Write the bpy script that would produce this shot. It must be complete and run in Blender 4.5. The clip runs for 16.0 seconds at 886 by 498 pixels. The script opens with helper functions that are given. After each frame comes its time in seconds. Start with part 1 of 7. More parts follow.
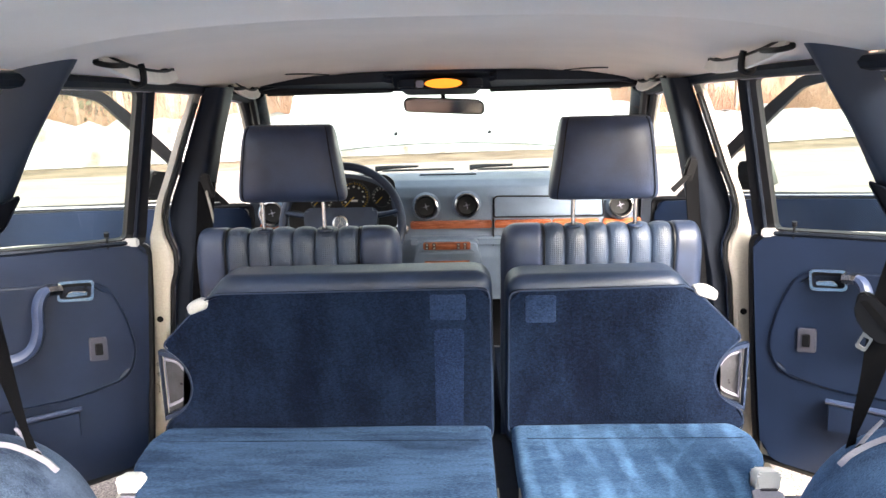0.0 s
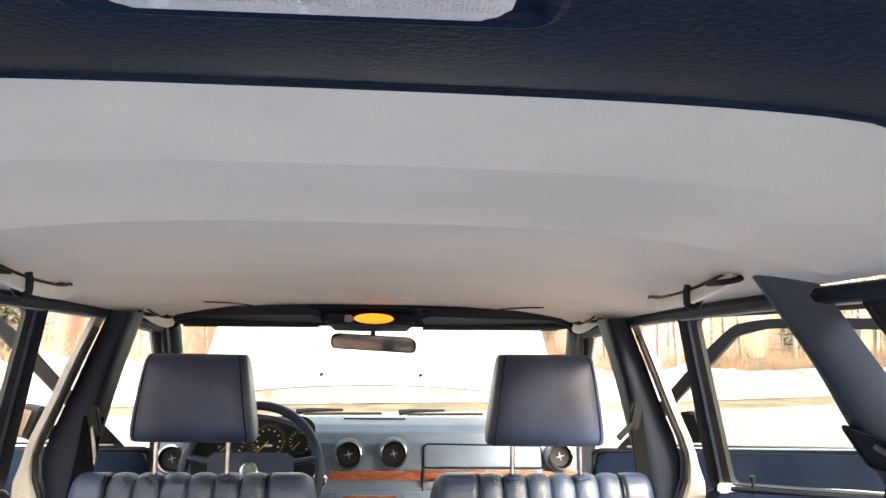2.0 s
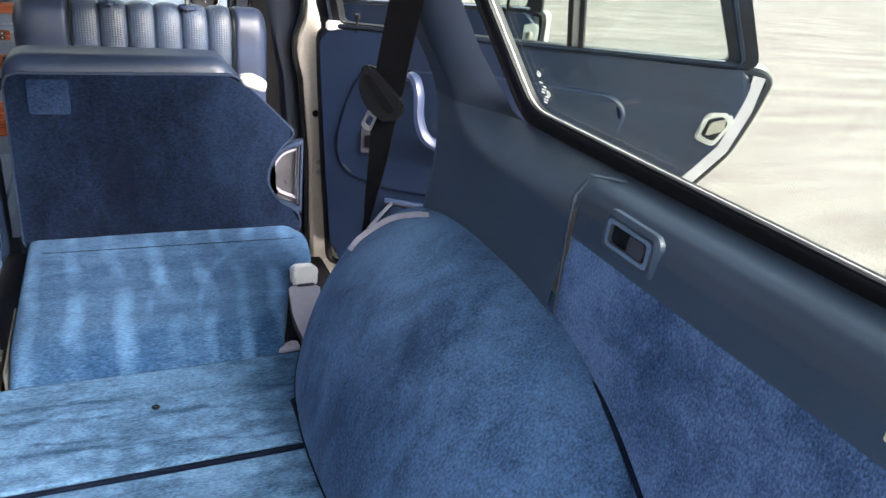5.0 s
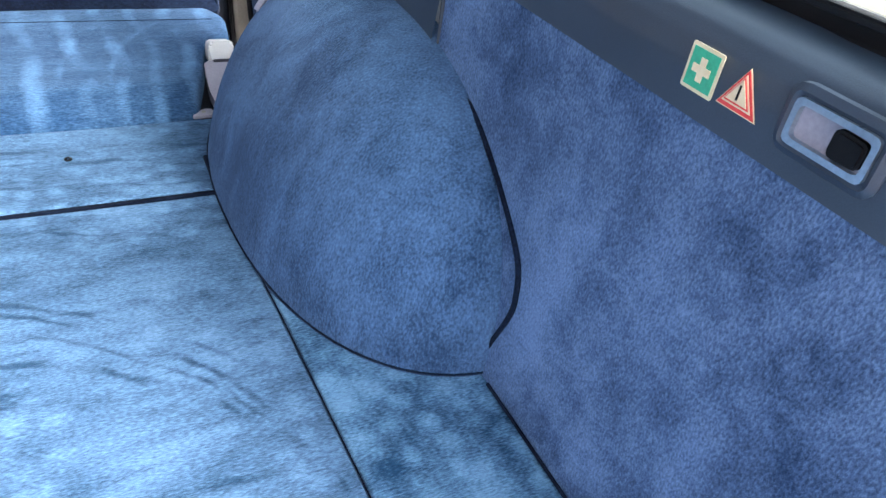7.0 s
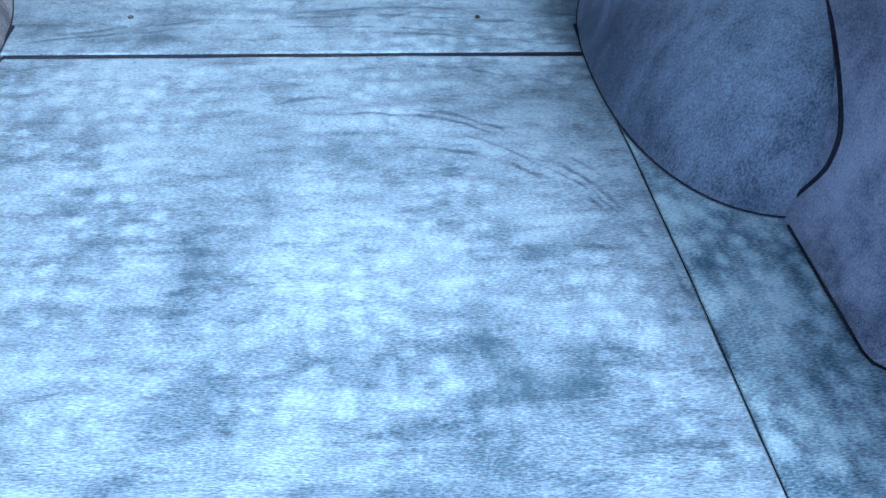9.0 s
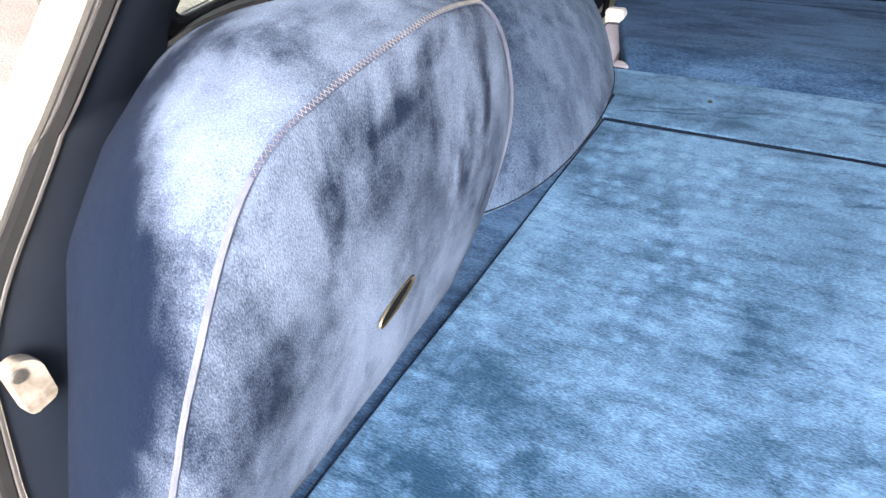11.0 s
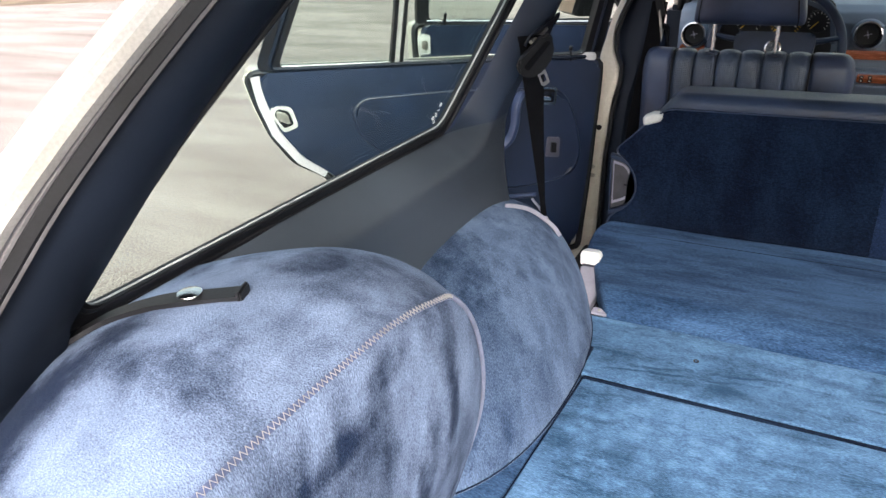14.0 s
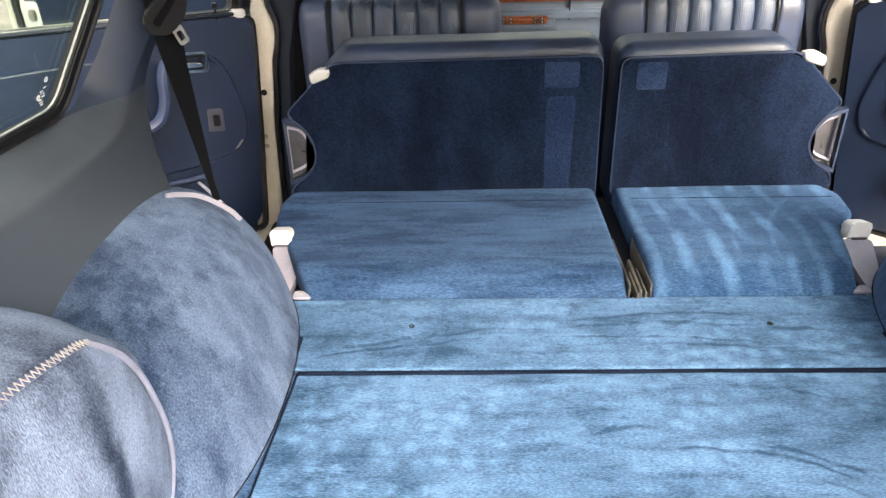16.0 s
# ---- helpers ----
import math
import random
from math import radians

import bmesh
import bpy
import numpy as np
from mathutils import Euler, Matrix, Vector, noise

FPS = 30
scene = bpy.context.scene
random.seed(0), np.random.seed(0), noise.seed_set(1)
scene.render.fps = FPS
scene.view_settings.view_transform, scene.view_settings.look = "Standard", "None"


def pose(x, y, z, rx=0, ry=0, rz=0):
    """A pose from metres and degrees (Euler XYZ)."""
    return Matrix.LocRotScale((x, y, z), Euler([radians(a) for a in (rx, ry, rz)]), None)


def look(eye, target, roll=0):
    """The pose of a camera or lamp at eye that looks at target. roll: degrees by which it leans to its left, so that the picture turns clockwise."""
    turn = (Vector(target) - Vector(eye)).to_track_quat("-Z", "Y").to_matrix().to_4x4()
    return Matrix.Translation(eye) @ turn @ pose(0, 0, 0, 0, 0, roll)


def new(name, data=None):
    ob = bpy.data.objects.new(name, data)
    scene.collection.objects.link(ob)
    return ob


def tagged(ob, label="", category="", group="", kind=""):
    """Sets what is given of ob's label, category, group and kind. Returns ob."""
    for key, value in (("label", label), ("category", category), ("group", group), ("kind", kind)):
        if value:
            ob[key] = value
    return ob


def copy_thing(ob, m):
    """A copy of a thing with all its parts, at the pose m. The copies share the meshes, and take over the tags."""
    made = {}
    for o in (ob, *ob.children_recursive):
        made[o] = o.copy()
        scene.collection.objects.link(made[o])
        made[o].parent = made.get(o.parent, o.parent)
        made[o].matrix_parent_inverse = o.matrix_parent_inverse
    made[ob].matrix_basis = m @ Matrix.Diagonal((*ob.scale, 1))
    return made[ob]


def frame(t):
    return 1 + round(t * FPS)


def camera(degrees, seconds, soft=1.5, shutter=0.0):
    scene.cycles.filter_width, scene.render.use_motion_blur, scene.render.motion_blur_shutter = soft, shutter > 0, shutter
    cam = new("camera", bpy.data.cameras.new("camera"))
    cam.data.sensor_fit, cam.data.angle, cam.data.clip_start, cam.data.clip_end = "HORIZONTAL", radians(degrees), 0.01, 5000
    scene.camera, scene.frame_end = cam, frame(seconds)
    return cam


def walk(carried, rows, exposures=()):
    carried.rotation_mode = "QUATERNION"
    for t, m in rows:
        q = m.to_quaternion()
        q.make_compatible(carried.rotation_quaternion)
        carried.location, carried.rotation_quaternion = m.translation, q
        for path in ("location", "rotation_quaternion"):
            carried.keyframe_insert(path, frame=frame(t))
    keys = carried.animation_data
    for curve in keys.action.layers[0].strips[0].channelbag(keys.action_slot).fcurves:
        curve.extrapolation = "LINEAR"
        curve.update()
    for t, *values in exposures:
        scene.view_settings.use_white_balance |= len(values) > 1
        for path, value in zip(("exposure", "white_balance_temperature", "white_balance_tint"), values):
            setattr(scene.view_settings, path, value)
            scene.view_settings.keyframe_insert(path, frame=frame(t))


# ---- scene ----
cam = camera(63.3, 16.0)
PATH = [
    (0, (0.035, -0.892, 1.428), (-0.014, 1.059, 0.989), -1.2),
    (0.5, (0.028, -0.833, 1.401), (0.037, 1.163, 1.271), -1.0),
    (1, (0.037, -0.801, 1.406), (0.066, 1.195, 1.535), -0.7),
    (1.5, (0.032, -0.754, 1.388), (0.099, 1.224, 1.672), -0.1),
    (2, (0.04, -0.745, 1.381), (0.18, 1.234, 1.632), 0.8),
    (2.5, (0.111, -0.742, 1.356), (0.341, 1.242, 1.441), 1.5),
    (3, (0.176, -0.747, 1.353), (0.55, 1.213, 1.221), 2.7),
    (3.5, (0.227, -0.75, 1.349), (0.752, 1.146, 0.987), 4.1),
    (4, (0.266, -0.761, 1.339), (0.906, 1.055, 0.796), 5.3),
    (4.5, (0.302, -0.785, 1.316), (1.041, 0.934, 0.611), 6.3),
    (4.7, (0.31, -0.795, 1.312), (1.083, 0.887, 0.555), 6.6),
    (6.8, (0.383, -0.936, 1.212), (1.257, 0.471, 0.091), 9.5),
    (7, (0.366, -0.959, 1.21), (1.224, 0.424, 0.048), 9.6),
    (7.5, (0.306, -1.027, 1.213), (1.082, 0.316, -0.051), 9.8),
    (8, (0.244, -1.088, 1.218), (0.861, 0.254, -0.131), 8.6),
    (8.5, (0.153, -1.142, 1.282), (0.616, 0.166, -0.159), 7.6),
    (9, (0.132, -1.212, 1.337), (0.313, 0.156, -0.111), 3.7),
    (9.5, (0.066, -1.272, 1.402), (-0.017, 0.103, -0.048), -0.0),
    (10, (-0.038, -1.344, 1.422), (-0.374, 0.028, 0.005), -2.8),
    (10.2, (-0.058, -1.36, 1.429), (-0.524, -0.008, 0.03), -4.3),
    (12.3, (-0.143, -1.374, 1.46), (-1.189, -0.061, 0.372), -6.6),
    (12.5, (-0.148, -1.355, 1.472), (-1.191, -0.025, 0.403), -6.0),
    (13, (-0.154, -1.304, 1.476), (-1.172, 0.097, 0.476), -4.8),
    (13.5, (-0.172, -1.246, 1.473), (-1.132, 0.247, 0.549), -3.8),
    (14, (-0.192, -1.182, 1.479), (-1.062, 0.397, 0.612), -3.2),
    (14.5, (-0.192, -1.092, 1.473), (-0.916, 0.571, 0.631), -2.2),
    (15, (-0.175, -1.019, 1.472), (-0.734, 0.699, 0.613), -2.0),
    (15.5, (-0.17, -0.968, 1.474), (-0.512, 0.771, 0.547), -2.2),
    (16, (-0.226, -1.012, 1.411), (-0.295, 0.735, 0.439), -1.8),
]
walk(cam, [(t, look(eye, target, roll)) for t, eye, target, roll in PATH], [(0.0, 3.1, 6900, 10), (1.0, 3.15, 7200, 10), (2.0, 3.15, 7500, 10), (3.5, 2.7, 6700, 10), (4.5, 2.5, 6600, 10), (7.0, 2.98, 6400, 10), (8.0, 2.9, 6750, 10), (9.0, 2.8, 7000, 10), (10.0, 2.65, 6900, 10), (12.5, 1.68, 6500, 10), (14.0, 2.15, 6500, 10), (15.0, 2.4, 6500, 10), (16.0, 2.78, 7400, 10)])

# ---- light ----
world = bpy.data.worlds.new("sky")
scene.world = world
world.use_nodes = True
_wn, _wl = world.node_tree.nodes, world.node_tree.links
sky = _wn.new("ShaderNodeTexSky")
sky.sky_type = "NISHITA"
sky.sun_disc = False
sky.sun_elevation, sky.sun_rotation = radians(33), radians(148)
sky.air_density, sky.dust_density, sky.ozone_density = 1.0, 5.0, 1.0
pale = _wn.new("ShaderNodeHueSaturation")
pale.inputs["Saturation"].default_value = 0.45
_wl.new(sky.outputs[0], pale.inputs["Color"])
_wl.new(pale.outputs[0], _wn["Background"].inputs[0])
_wn["Background"].inputs[1].default_value = 0.15
sun_data = bpy.data.lights.new("sun", "SUN")
sun_data.energy, sun_data.angle, sun_data.color = 1.2, radians(14), (1.0, 0.95, 0.88)
sun = new("sun", sun_data)
sun.matrix_world = look((0, 0, 0), (-math.sin(radians(148)) * math.cos(radians(33)), -math.cos(radians(148)) * math.cos(radians(33)), -math.sin(radians(33))))


# ---- materials ----
def mat(name, col, rough=0.5, metal=0.0, vary=0.15, scale=6.0, fine=300.0, bump=0.15, sheen=0.0, col2=None, stretch=(1, 1, 1), spec=0.5, coat=0.0, detail=5.0, lo=0.35, hi=0.65, dist=0.3, fine_mix=0.12, bdist=0.002):
    m = bpy.data.materials.new(name)
    m.use_nodes = True
    n, l = m.node_tree.nodes, m.node_tree.links
    b = n["Principled BSDF"]
    tc = n.new("ShaderNodeTexCoord")
    mp = n.new("ShaderNodeMapping")
    mp.inputs["Scale"].default_value = stretch
    l.new(tc.outputs["Object"], mp.inputs[0])
    big = n.new("ShaderNodeTexNoise")
    big.inputs["Scale"].default_value, big.inputs["Detail"].default_value, big.inputs["Distortion"].default_value = scale, detail, dist
    l.new(mp.outputs[0], big.inputs[0])
    ramp = n.new("ShaderNodeMapRange")
    ramp.inputs["From Min"].default_value, ramp.inputs["From Max"].default_value = lo, hi
    l.new(big.outputs["Fac"], ramp.inputs[0])
    small = n.new("ShaderNodeTexNoise")
    small.inputs["Scale"].default_value, small.inputs["Detail"].default_value = fine, 3.0
    l.new(tc.outputs["Object"], small.inputs[0])
    mix = n.new("ShaderNodeMix")
    mix.data_type = "RGBA"
    c2 = col2 or tuple(min(1, c * (1 + vary)) for c in col)
    c1 = col if col2 else tuple(c * (1 - vary) for c in col)
    mix.inputs[6].default_value, mix.inputs[7].default_value = (*c1, 1), (*c2, 1)
    l.new(ramp.outputs[0], mix.inputs[0])
    mix2 = n.new("ShaderNodeMix")
    mix2.data_type, mix2.blend_type = "RGBA", "OVERLAY"
    mix2.inputs[0].default_value = fine_mix
    l.new(mix.outputs[2], mix2.inputs[6])
    grain = n.new("ShaderNodeMapRange")
    grain.inputs["From Min"].default_value, grain.inputs["From Max"].default_value = 0.28, 0.72
    l.new(small.outputs["Fac"], grain.inputs[0])
    l.new(grain.outputs[0], mix2.inputs[7])
    l.new(mix2.outputs[2], b.inputs["Base Color"])
    rr = n.new("ShaderNodeMapRange")
    rr.inputs["To Min"].default_value, rr.inputs["To Max"].default_value = max(0.02, rough - 0.08), min(1, rough + 0.1)
    l.new(big.outputs["Fac"], rr.inputs[0])
    l.new(rr.outputs[0], b.inputs["Roughness"])
    b.inputs["Metallic"].default_value = metal
    b.inputs["Specular IOR Level"].default_value = spec
    b.inputs["Coat Weight"].default_value = coat
    if sheen:
        b.inputs["Sheen Weight"].default_value, b.inputs["Sheen Roughness"].default_value = sheen, 0.45
        b.inputs["Sheen Tint"].default_value = (*[min(1, c * 3 + 0.15) for c in c2], 1)
    if bump:
        bp = n.new("ShaderNodeBump")
        bp.inputs["Strength"].default_value, bp.inputs["Distance"].default_value = bump, bdist
        l.new(small.outputs["Fac"], bp.inputs["Height"])
        l.new(bp.outputs[0], b.inputs["Normal"])
    return m


def perforate(m, pitch):
    """Rows of small round holes pressed into a vinyl."""
    n, l = m.node_tree.nodes, m.node_tree.links
    tc = [k for k in n if k.type == "TEX_COORD"][0]
    sep, com, up = n.new("ShaderNodeSeparateXYZ"), n.new("ShaderNodeCombineXYZ"), n.new("ShaderNodeMath")
    l.new(tc.outputs["Object"], sep.inputs[0])
    l.new(sep.outputs[2], up.inputs[0])
    l.new(sep.outputs[1], up.inputs[1])
    l.new(sep.outputs[0], com.inputs[0])
    l.new(up.outputs[0], com.inputs[1])
    v = n.new("ShaderNodeTexVoronoi")
    v.voronoi_dimensions = "2D"
    v.inputs["Scale"].default_value, v.inputs["Randomness"].default_value = 1 / pitch, 0.0
    l.new(com.outputs[0], v.inputs["Vector"])
    r = n.new("ShaderNodeMapRange")
    r.interpolation_type = "SMOOTHSTEP"
    r.inputs["From Min"].default_value, r.inputs["From Max"].default_value = 0.12, 0.5
    l.new(v.outputs["Distance"], r.inputs[0])
    bp = n.new("ShaderNodeBump")
    bp.inputs["Strength"].default_value, bp.inputs["Distance"].default_value = 0.35, 0.002
    l.new(r.outputs[0], bp.inputs["Height"])
    l.new(bp.outputs[0], n["Principled BSDF"].inputs["Normal"])


def glass(name, tint, gloss=0.06):
    m = bpy.data.materials.new(name)
    m.use_nodes = True
    n, l = m.node_tree.nodes, m.node_tree.links
    n.remove(n["Principled BSDF"])
    tr, gl, mx = n.new("ShaderNodeBsdfTransparent"), n.new("ShaderNodeBsdfGlossy"), n.new("ShaderNodeMixShader")
    tr.inputs[0].default_value = (*tint, 1)
    gl.inputs["Roughness"].default_value = 0.02
    mx.inputs[0].default_value = gloss
    l.new(tr.outputs[0], mx.inputs[1])
    l.new(gl.outputs[0], mx.inputs[2])
    l.new(mx.outputs[0], n["Material Output"].inputs[0])
    return m


def lit(name, col, strength):
    m = bpy.data.materials.new(name)
    m.use_nodes = True
    b = m.node_tree.nodes["Principled BSDF"]
    b.inputs["Base Color"].default_value = (*col, 1)
    b.inputs["Emission Color"].default_value, b.inputs["Emission Strength"].default_value = (*col, 1), strength
    return m


def velour(name, dark, light, big=4.5, stretch=(1, 1, 1), mid=26.0, mid_stretch=(0.6, 1.4, 1), nap=260.0, contrast=1.0, sheen=0.3, weights=(0.55, 0.3, 0.35), dist=0.5, rows=(0.7, 1.2, 1)):
    """Pile carpet: broad brushed patches, finger-wide marks and a fine nap."""
    m = bpy.data.materials.new(name)
    m.use_nodes = True
    n, l = m.node_tree.nodes, m.node_tree.links
    b = n["Principled BSDF"]
    tc = n.new("ShaderNodeTexCoord")
    total = None
    heights = []
    for sc, st, det, rgh, ds, wgt in ((big, stretch, 4.5, 0.52, dist, weights[0]), (mid, mid_stretch, 4.0, 0.55, 0.6, weights[1]), (nap, rows, 2.0, 0.6, 0.0, weights[2])):
        mp = n.new("ShaderNodeMapping")
        mp.inputs["Scale"].default_value = st
        l.new(tc.outputs["Object"], mp.inputs[0])
        t = n.new("ShaderNodeTexNoise")
        t.inputs["Scale"].default_value, t.inputs["Detail"].default_value, t.inputs["Roughness"].default_value, t.inputs["Distortion"].default_value = sc, det, rgh, ds
        l.new(mp.outputs[0], t.inputs[0])
        r = n.new("ShaderNodeMapRange")
        r.clamp = False
        r.inputs["From Min"].default_value, r.inputs["From Max"].default_value = 0.5 - 0.22 / contrast, 0.5 + 0.22 / contrast
        r.inputs["To Min"].default_value, r.inputs["To Max"].default_value = -0.5 * wgt, 0.5 * wgt
        l.new(t.outputs["Fac"], r.inputs[0])
        heights.append(t)
        if total is None:
            total = r
        else:
            ad = n.new("ShaderNodeMath")
            l.new(total.outputs[0], ad.inputs[0])
            l.new(r.outputs[0], ad.inputs[1])
            total = ad
    fin = n.new("ShaderNodeMath")
    fin.name = "pile"
    l.new(total.outputs[0], fin.inputs[0])
    fin.inputs[1].default_value = 0.5
    ease = n.new("ShaderNodeMapRange")
    ease.name = "ease"
    ease.interpolation_type = "SMOOTHSTEP"
    ease.inputs["From Min"].default_value, ease.inputs["From Max"].default_value = -0.12, 1.12
    l.new(fin.outputs[0], ease.inputs[0])
    mx = n.new("ShaderNodeMix")
    mx.data_type = "RGBA"
    mx.inputs[6].default_value, mx.inputs[7].default_value = (*dark, 1), (*light, 1)
    l.new(ease.outputs[0], mx.inputs[0])
    tuft = n.new("ShaderNodeMapRange")
    tuft.inputs["From Min"].default_value, tuft.inputs["From Max"].default_value = 0.3, 0.7
    l.new(heights[2].outputs["Fac"], tuft.inputs[0])
    ov = n.new("ShaderNodeMix")
    ov.data_type, ov.blend_type = "RGBA", "OVERLAY"
    ov.inputs[0].default_value = 0.22
    l.new(mx.outputs[2], ov.inputs[6])
    l.new(tuft.outputs[0], ov.inputs[7])
    l.new(ov.outputs[2], b.inputs["Base Color"])
    b.inputs["Roughness"].default_value, b.inputs["Specular IOR Level"].default_value = 0.95, 0.1
    b.inputs["Sheen Weight"].default_value, b.inputs["Sheen Roughness"].default_value = sheen, 0.5
    b.inputs["Sheen Tint"].default_value = (*[min(1, c * 1.6 + 0.1) for c in light], 1)
    bp = n.new("ShaderNodeBump")
    bp.inputs["Strength"].default_value, bp.inputs["Distance"].default_value = 0.6, 0.003
    l.new(heights[2].outputs["Fac"], bp.inputs["Height"])
    bq = n.new("ShaderNodeBump")
    bq.inputs["Strength"].default_value, bq.inputs["Distance"].default_value = 0.35, 0.01
    l.new(heights[1].outputs["Fac"], bq.inputs["Height"])
    l.new(bp.outputs[0], bq.inputs["Normal"])
    l.new(bq.outputs[0], b.inputs["Normal"])
    return m


M_floor = velour("floor_velour", (0.011, 0.037, 0.080), (0.110, 0.213, 0.370), 5.0, (1.0, 1.25, 1), 17, (0.45, 1.9, 1), 420, contrast=1.4, weights=(0.38, 0.26, 0.30), sheen=0.2, rows=(0.38, 1.35, 1))
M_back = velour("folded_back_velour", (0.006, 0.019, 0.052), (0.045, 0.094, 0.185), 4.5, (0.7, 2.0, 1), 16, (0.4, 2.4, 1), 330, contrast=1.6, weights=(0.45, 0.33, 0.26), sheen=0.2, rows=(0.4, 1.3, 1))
M_side = velour("side_velour", (0.016, 0.038, 0.094), (0.130, 0.210, 0.38), 5.0, (1, 1.3, 1), 22, (1, 1, 1), 480, contrast=1.4, weights=(0.5, 0.28, 0.26), sheen=0.2, rows=(1, 1, 0.6))
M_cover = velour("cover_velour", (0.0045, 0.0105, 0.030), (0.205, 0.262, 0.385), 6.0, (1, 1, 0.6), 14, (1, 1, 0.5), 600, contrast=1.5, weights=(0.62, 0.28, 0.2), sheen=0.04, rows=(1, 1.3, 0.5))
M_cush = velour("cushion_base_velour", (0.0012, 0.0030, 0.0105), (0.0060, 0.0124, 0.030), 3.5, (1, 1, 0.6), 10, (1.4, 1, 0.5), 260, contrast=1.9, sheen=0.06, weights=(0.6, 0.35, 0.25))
M_vinyl = mat("navy_vinyl", (0.010, 0.019, 0.043), rough=0.42, vary=0.3, scale=9, fine=500, bump=0.25, spec=0.4)
M_seat = mat("navy_seat_leather", (0.021, 0.031, 0.063), rough=0.38, vary=0.3, scale=9, fine=450, bump=0.3, spec=0.5)
M_perf = mat("perforated_vinyl", (0.022, 0.035, 0.064), rough=0.40, vary=0.25, scale=9, fine=300, bump=0.0, spec=0.6)
perforate(M_perf, 0.0055)
M_trim = mat("navy_plastic_trim", (0.032, 0.049, 0.080), rough=0.40, vary=0.2, scale=4, fine=900, bump=0.12, spec=0.6)
M_upper = mat("navy_upper_pillar_plastic", (0.0165, 0.0255, 0.045), rough=0.42, vary=0.2, scale=4, fine=900, bump=0.12, spec=0.5)
M_pillar = mat("dark_navy_pillar_vinyl", (0.0072, 0.0108, 0.0195), rough=0.55, vary=0.25, scale=6, fine=800, bump=0.12, spec=0.2)
# left-side trim colour, lifted to grey for the sky reflected on it
M_sky_greyed = mat("sky_greyed_navy_plastic", (0.041, 0.050, 0.064), rough=0.40, vary=0.2, scale=3, fine=900, bump=0.12, spec=0.7)
M_channel = mat("grey_beige_channel_paint", (0.33, 0.31, 0.285), rough=0.35, vary=0.12, scale=20, fine=300, bump=0.0, coat=0.3)
M_cup = mat("satin_grey_cup", (0.045, 0.045, 0.052), rough=0.3, vary=0.2, scale=25, fine=300, bump=0.02)
M_joint = mat("grey_blue_joint", (0.022, 0.034, 0.056), rough=0.5, vary=0.1, scale=20, bump=0.0)
M_door = mat("navy_door_vinyl", (0.0052, 0.0115, 0.031), rough=0.42, vary=0.25, scale=5, fine=800, bump=0.15, spec=0.4)
M_dash = mat("blue_dash_vinyl", (0.120, 0.155, 0.208), rough=0.5, vary=0.2, scale=5, fine=700, bump=0.15, spec=0.35)
M_pull = mat("lavender_blue_plastic", (0.022, 0.034, 0.075), rough=0.35, vary=0.1, scale=6, fine=500, bump=0.02)
M_head = mat("grey_headliner_cloth", (0.82, 0.735, 0.665), rough=0.95, vary=0.05, scale=3, fine=500, bump=0.25, spec=0.1)
M_header = mat("dark_header_vinyl", (0.0045, 0.012, 0.031), rough=0.55, vary=0.25, scale=12, fine=260, bump=0.28, spec=0.12, bdist=0.003)
M_sealgrey = mat("grey_seal_rubber", (0.10, 0.094, 0.098), rough=0.5, vary=0.2, scale=14, fine=300, bump=0.1)
M_worn = mat("worn_cream_plastic", (0.20, 0.165, 0.135), col2=(0.42, 0.38, 0.34), rough=0.55, scale=40, fine=300, bump=0.1)
M_rubber = mat("black_rubber", (0.008, 0.008, 0.010), rough=0.55, vary=0.3, scale=20, fine=300, bump=0.1, spec=0.3)
M_black = mat("black_plastic", (0.004, 0.004, 0.0052), rough=0.45, vary=0.2, scale=15, fine=500, bump=0.1, spec=0.2)
M_web = mat("black_webbing", (0.003, 0.003, 0.004), rough=0.8, vary=0.2, scale=30, fine=900, bump=0.6, spec=0.1)
M_white = mat("cream_white_paint", (0.56, 0.52, 0.45), rough=0.25, vary=0.05, scale=3, fine=300, bump=0.0, coat=0.5)
M_hood = mat("white_hood_paint", (0.43, 0.465, 0.47), rough=0.3, vary=0.03, scale=2, fine=200, bump=0.0, coat=0.4)
M_chrome = mat("chrome", (0.58, 0.57, 0.56), rough=0.18, metal=1.0, vary=0.05, scale=30, fine=300, bump=0.0)
M_steel = mat("dull_zinc_steel", (0.30, 0.285, 0.26), rough=0.4, metal=0.85, vary=0.2, scale=40, fine=200, bump=0.1)
M_wood = mat("zebrano_wood", (0.17, 0.042, 0.018), col2=(0.38, 0.115, 0.048), rough=0.25, scale=14, stretch=(1, 6, 14), detail=6, dist=1.5, fine=200, bump=0.02, coat=0.8)
M_pale = mat("pale_grey_plastic", (0.38, 0.375, 0.37), rough=0.4, vary=0.08, scale=20, fine=300, bump=0.03)
M_lilac2 = mat("pale_lilac_plastic", (0.36, 0.34, 0.37), rough=0.45, vary=0.08, scale=15, fine=300, bump=0.05)
M_lilac = mat("lilac_grey_plastic", (0.27, 0.26, 0.32), rough=0.45, vary=0.1, scale=15, fine=300, bump=0.05)
M_bracket = mat("dark_lilac_bracket", (0.05, 0.05, 0.068), rough=0.4, vary=0.15, scale=15, fine=300, bump=0.05)
M_cap = mat("white_plastic_cap", (0.78, 0.77, 0.76), rough=0.4, vary=0.06, scale=20, fine=300, bump=0.03)
M_beige = mat("grey_strap_plastic", (0.82, 0.79, 0.74), rough=0.5, vary=0.08, scale=15, fine=300, bump=0.05)
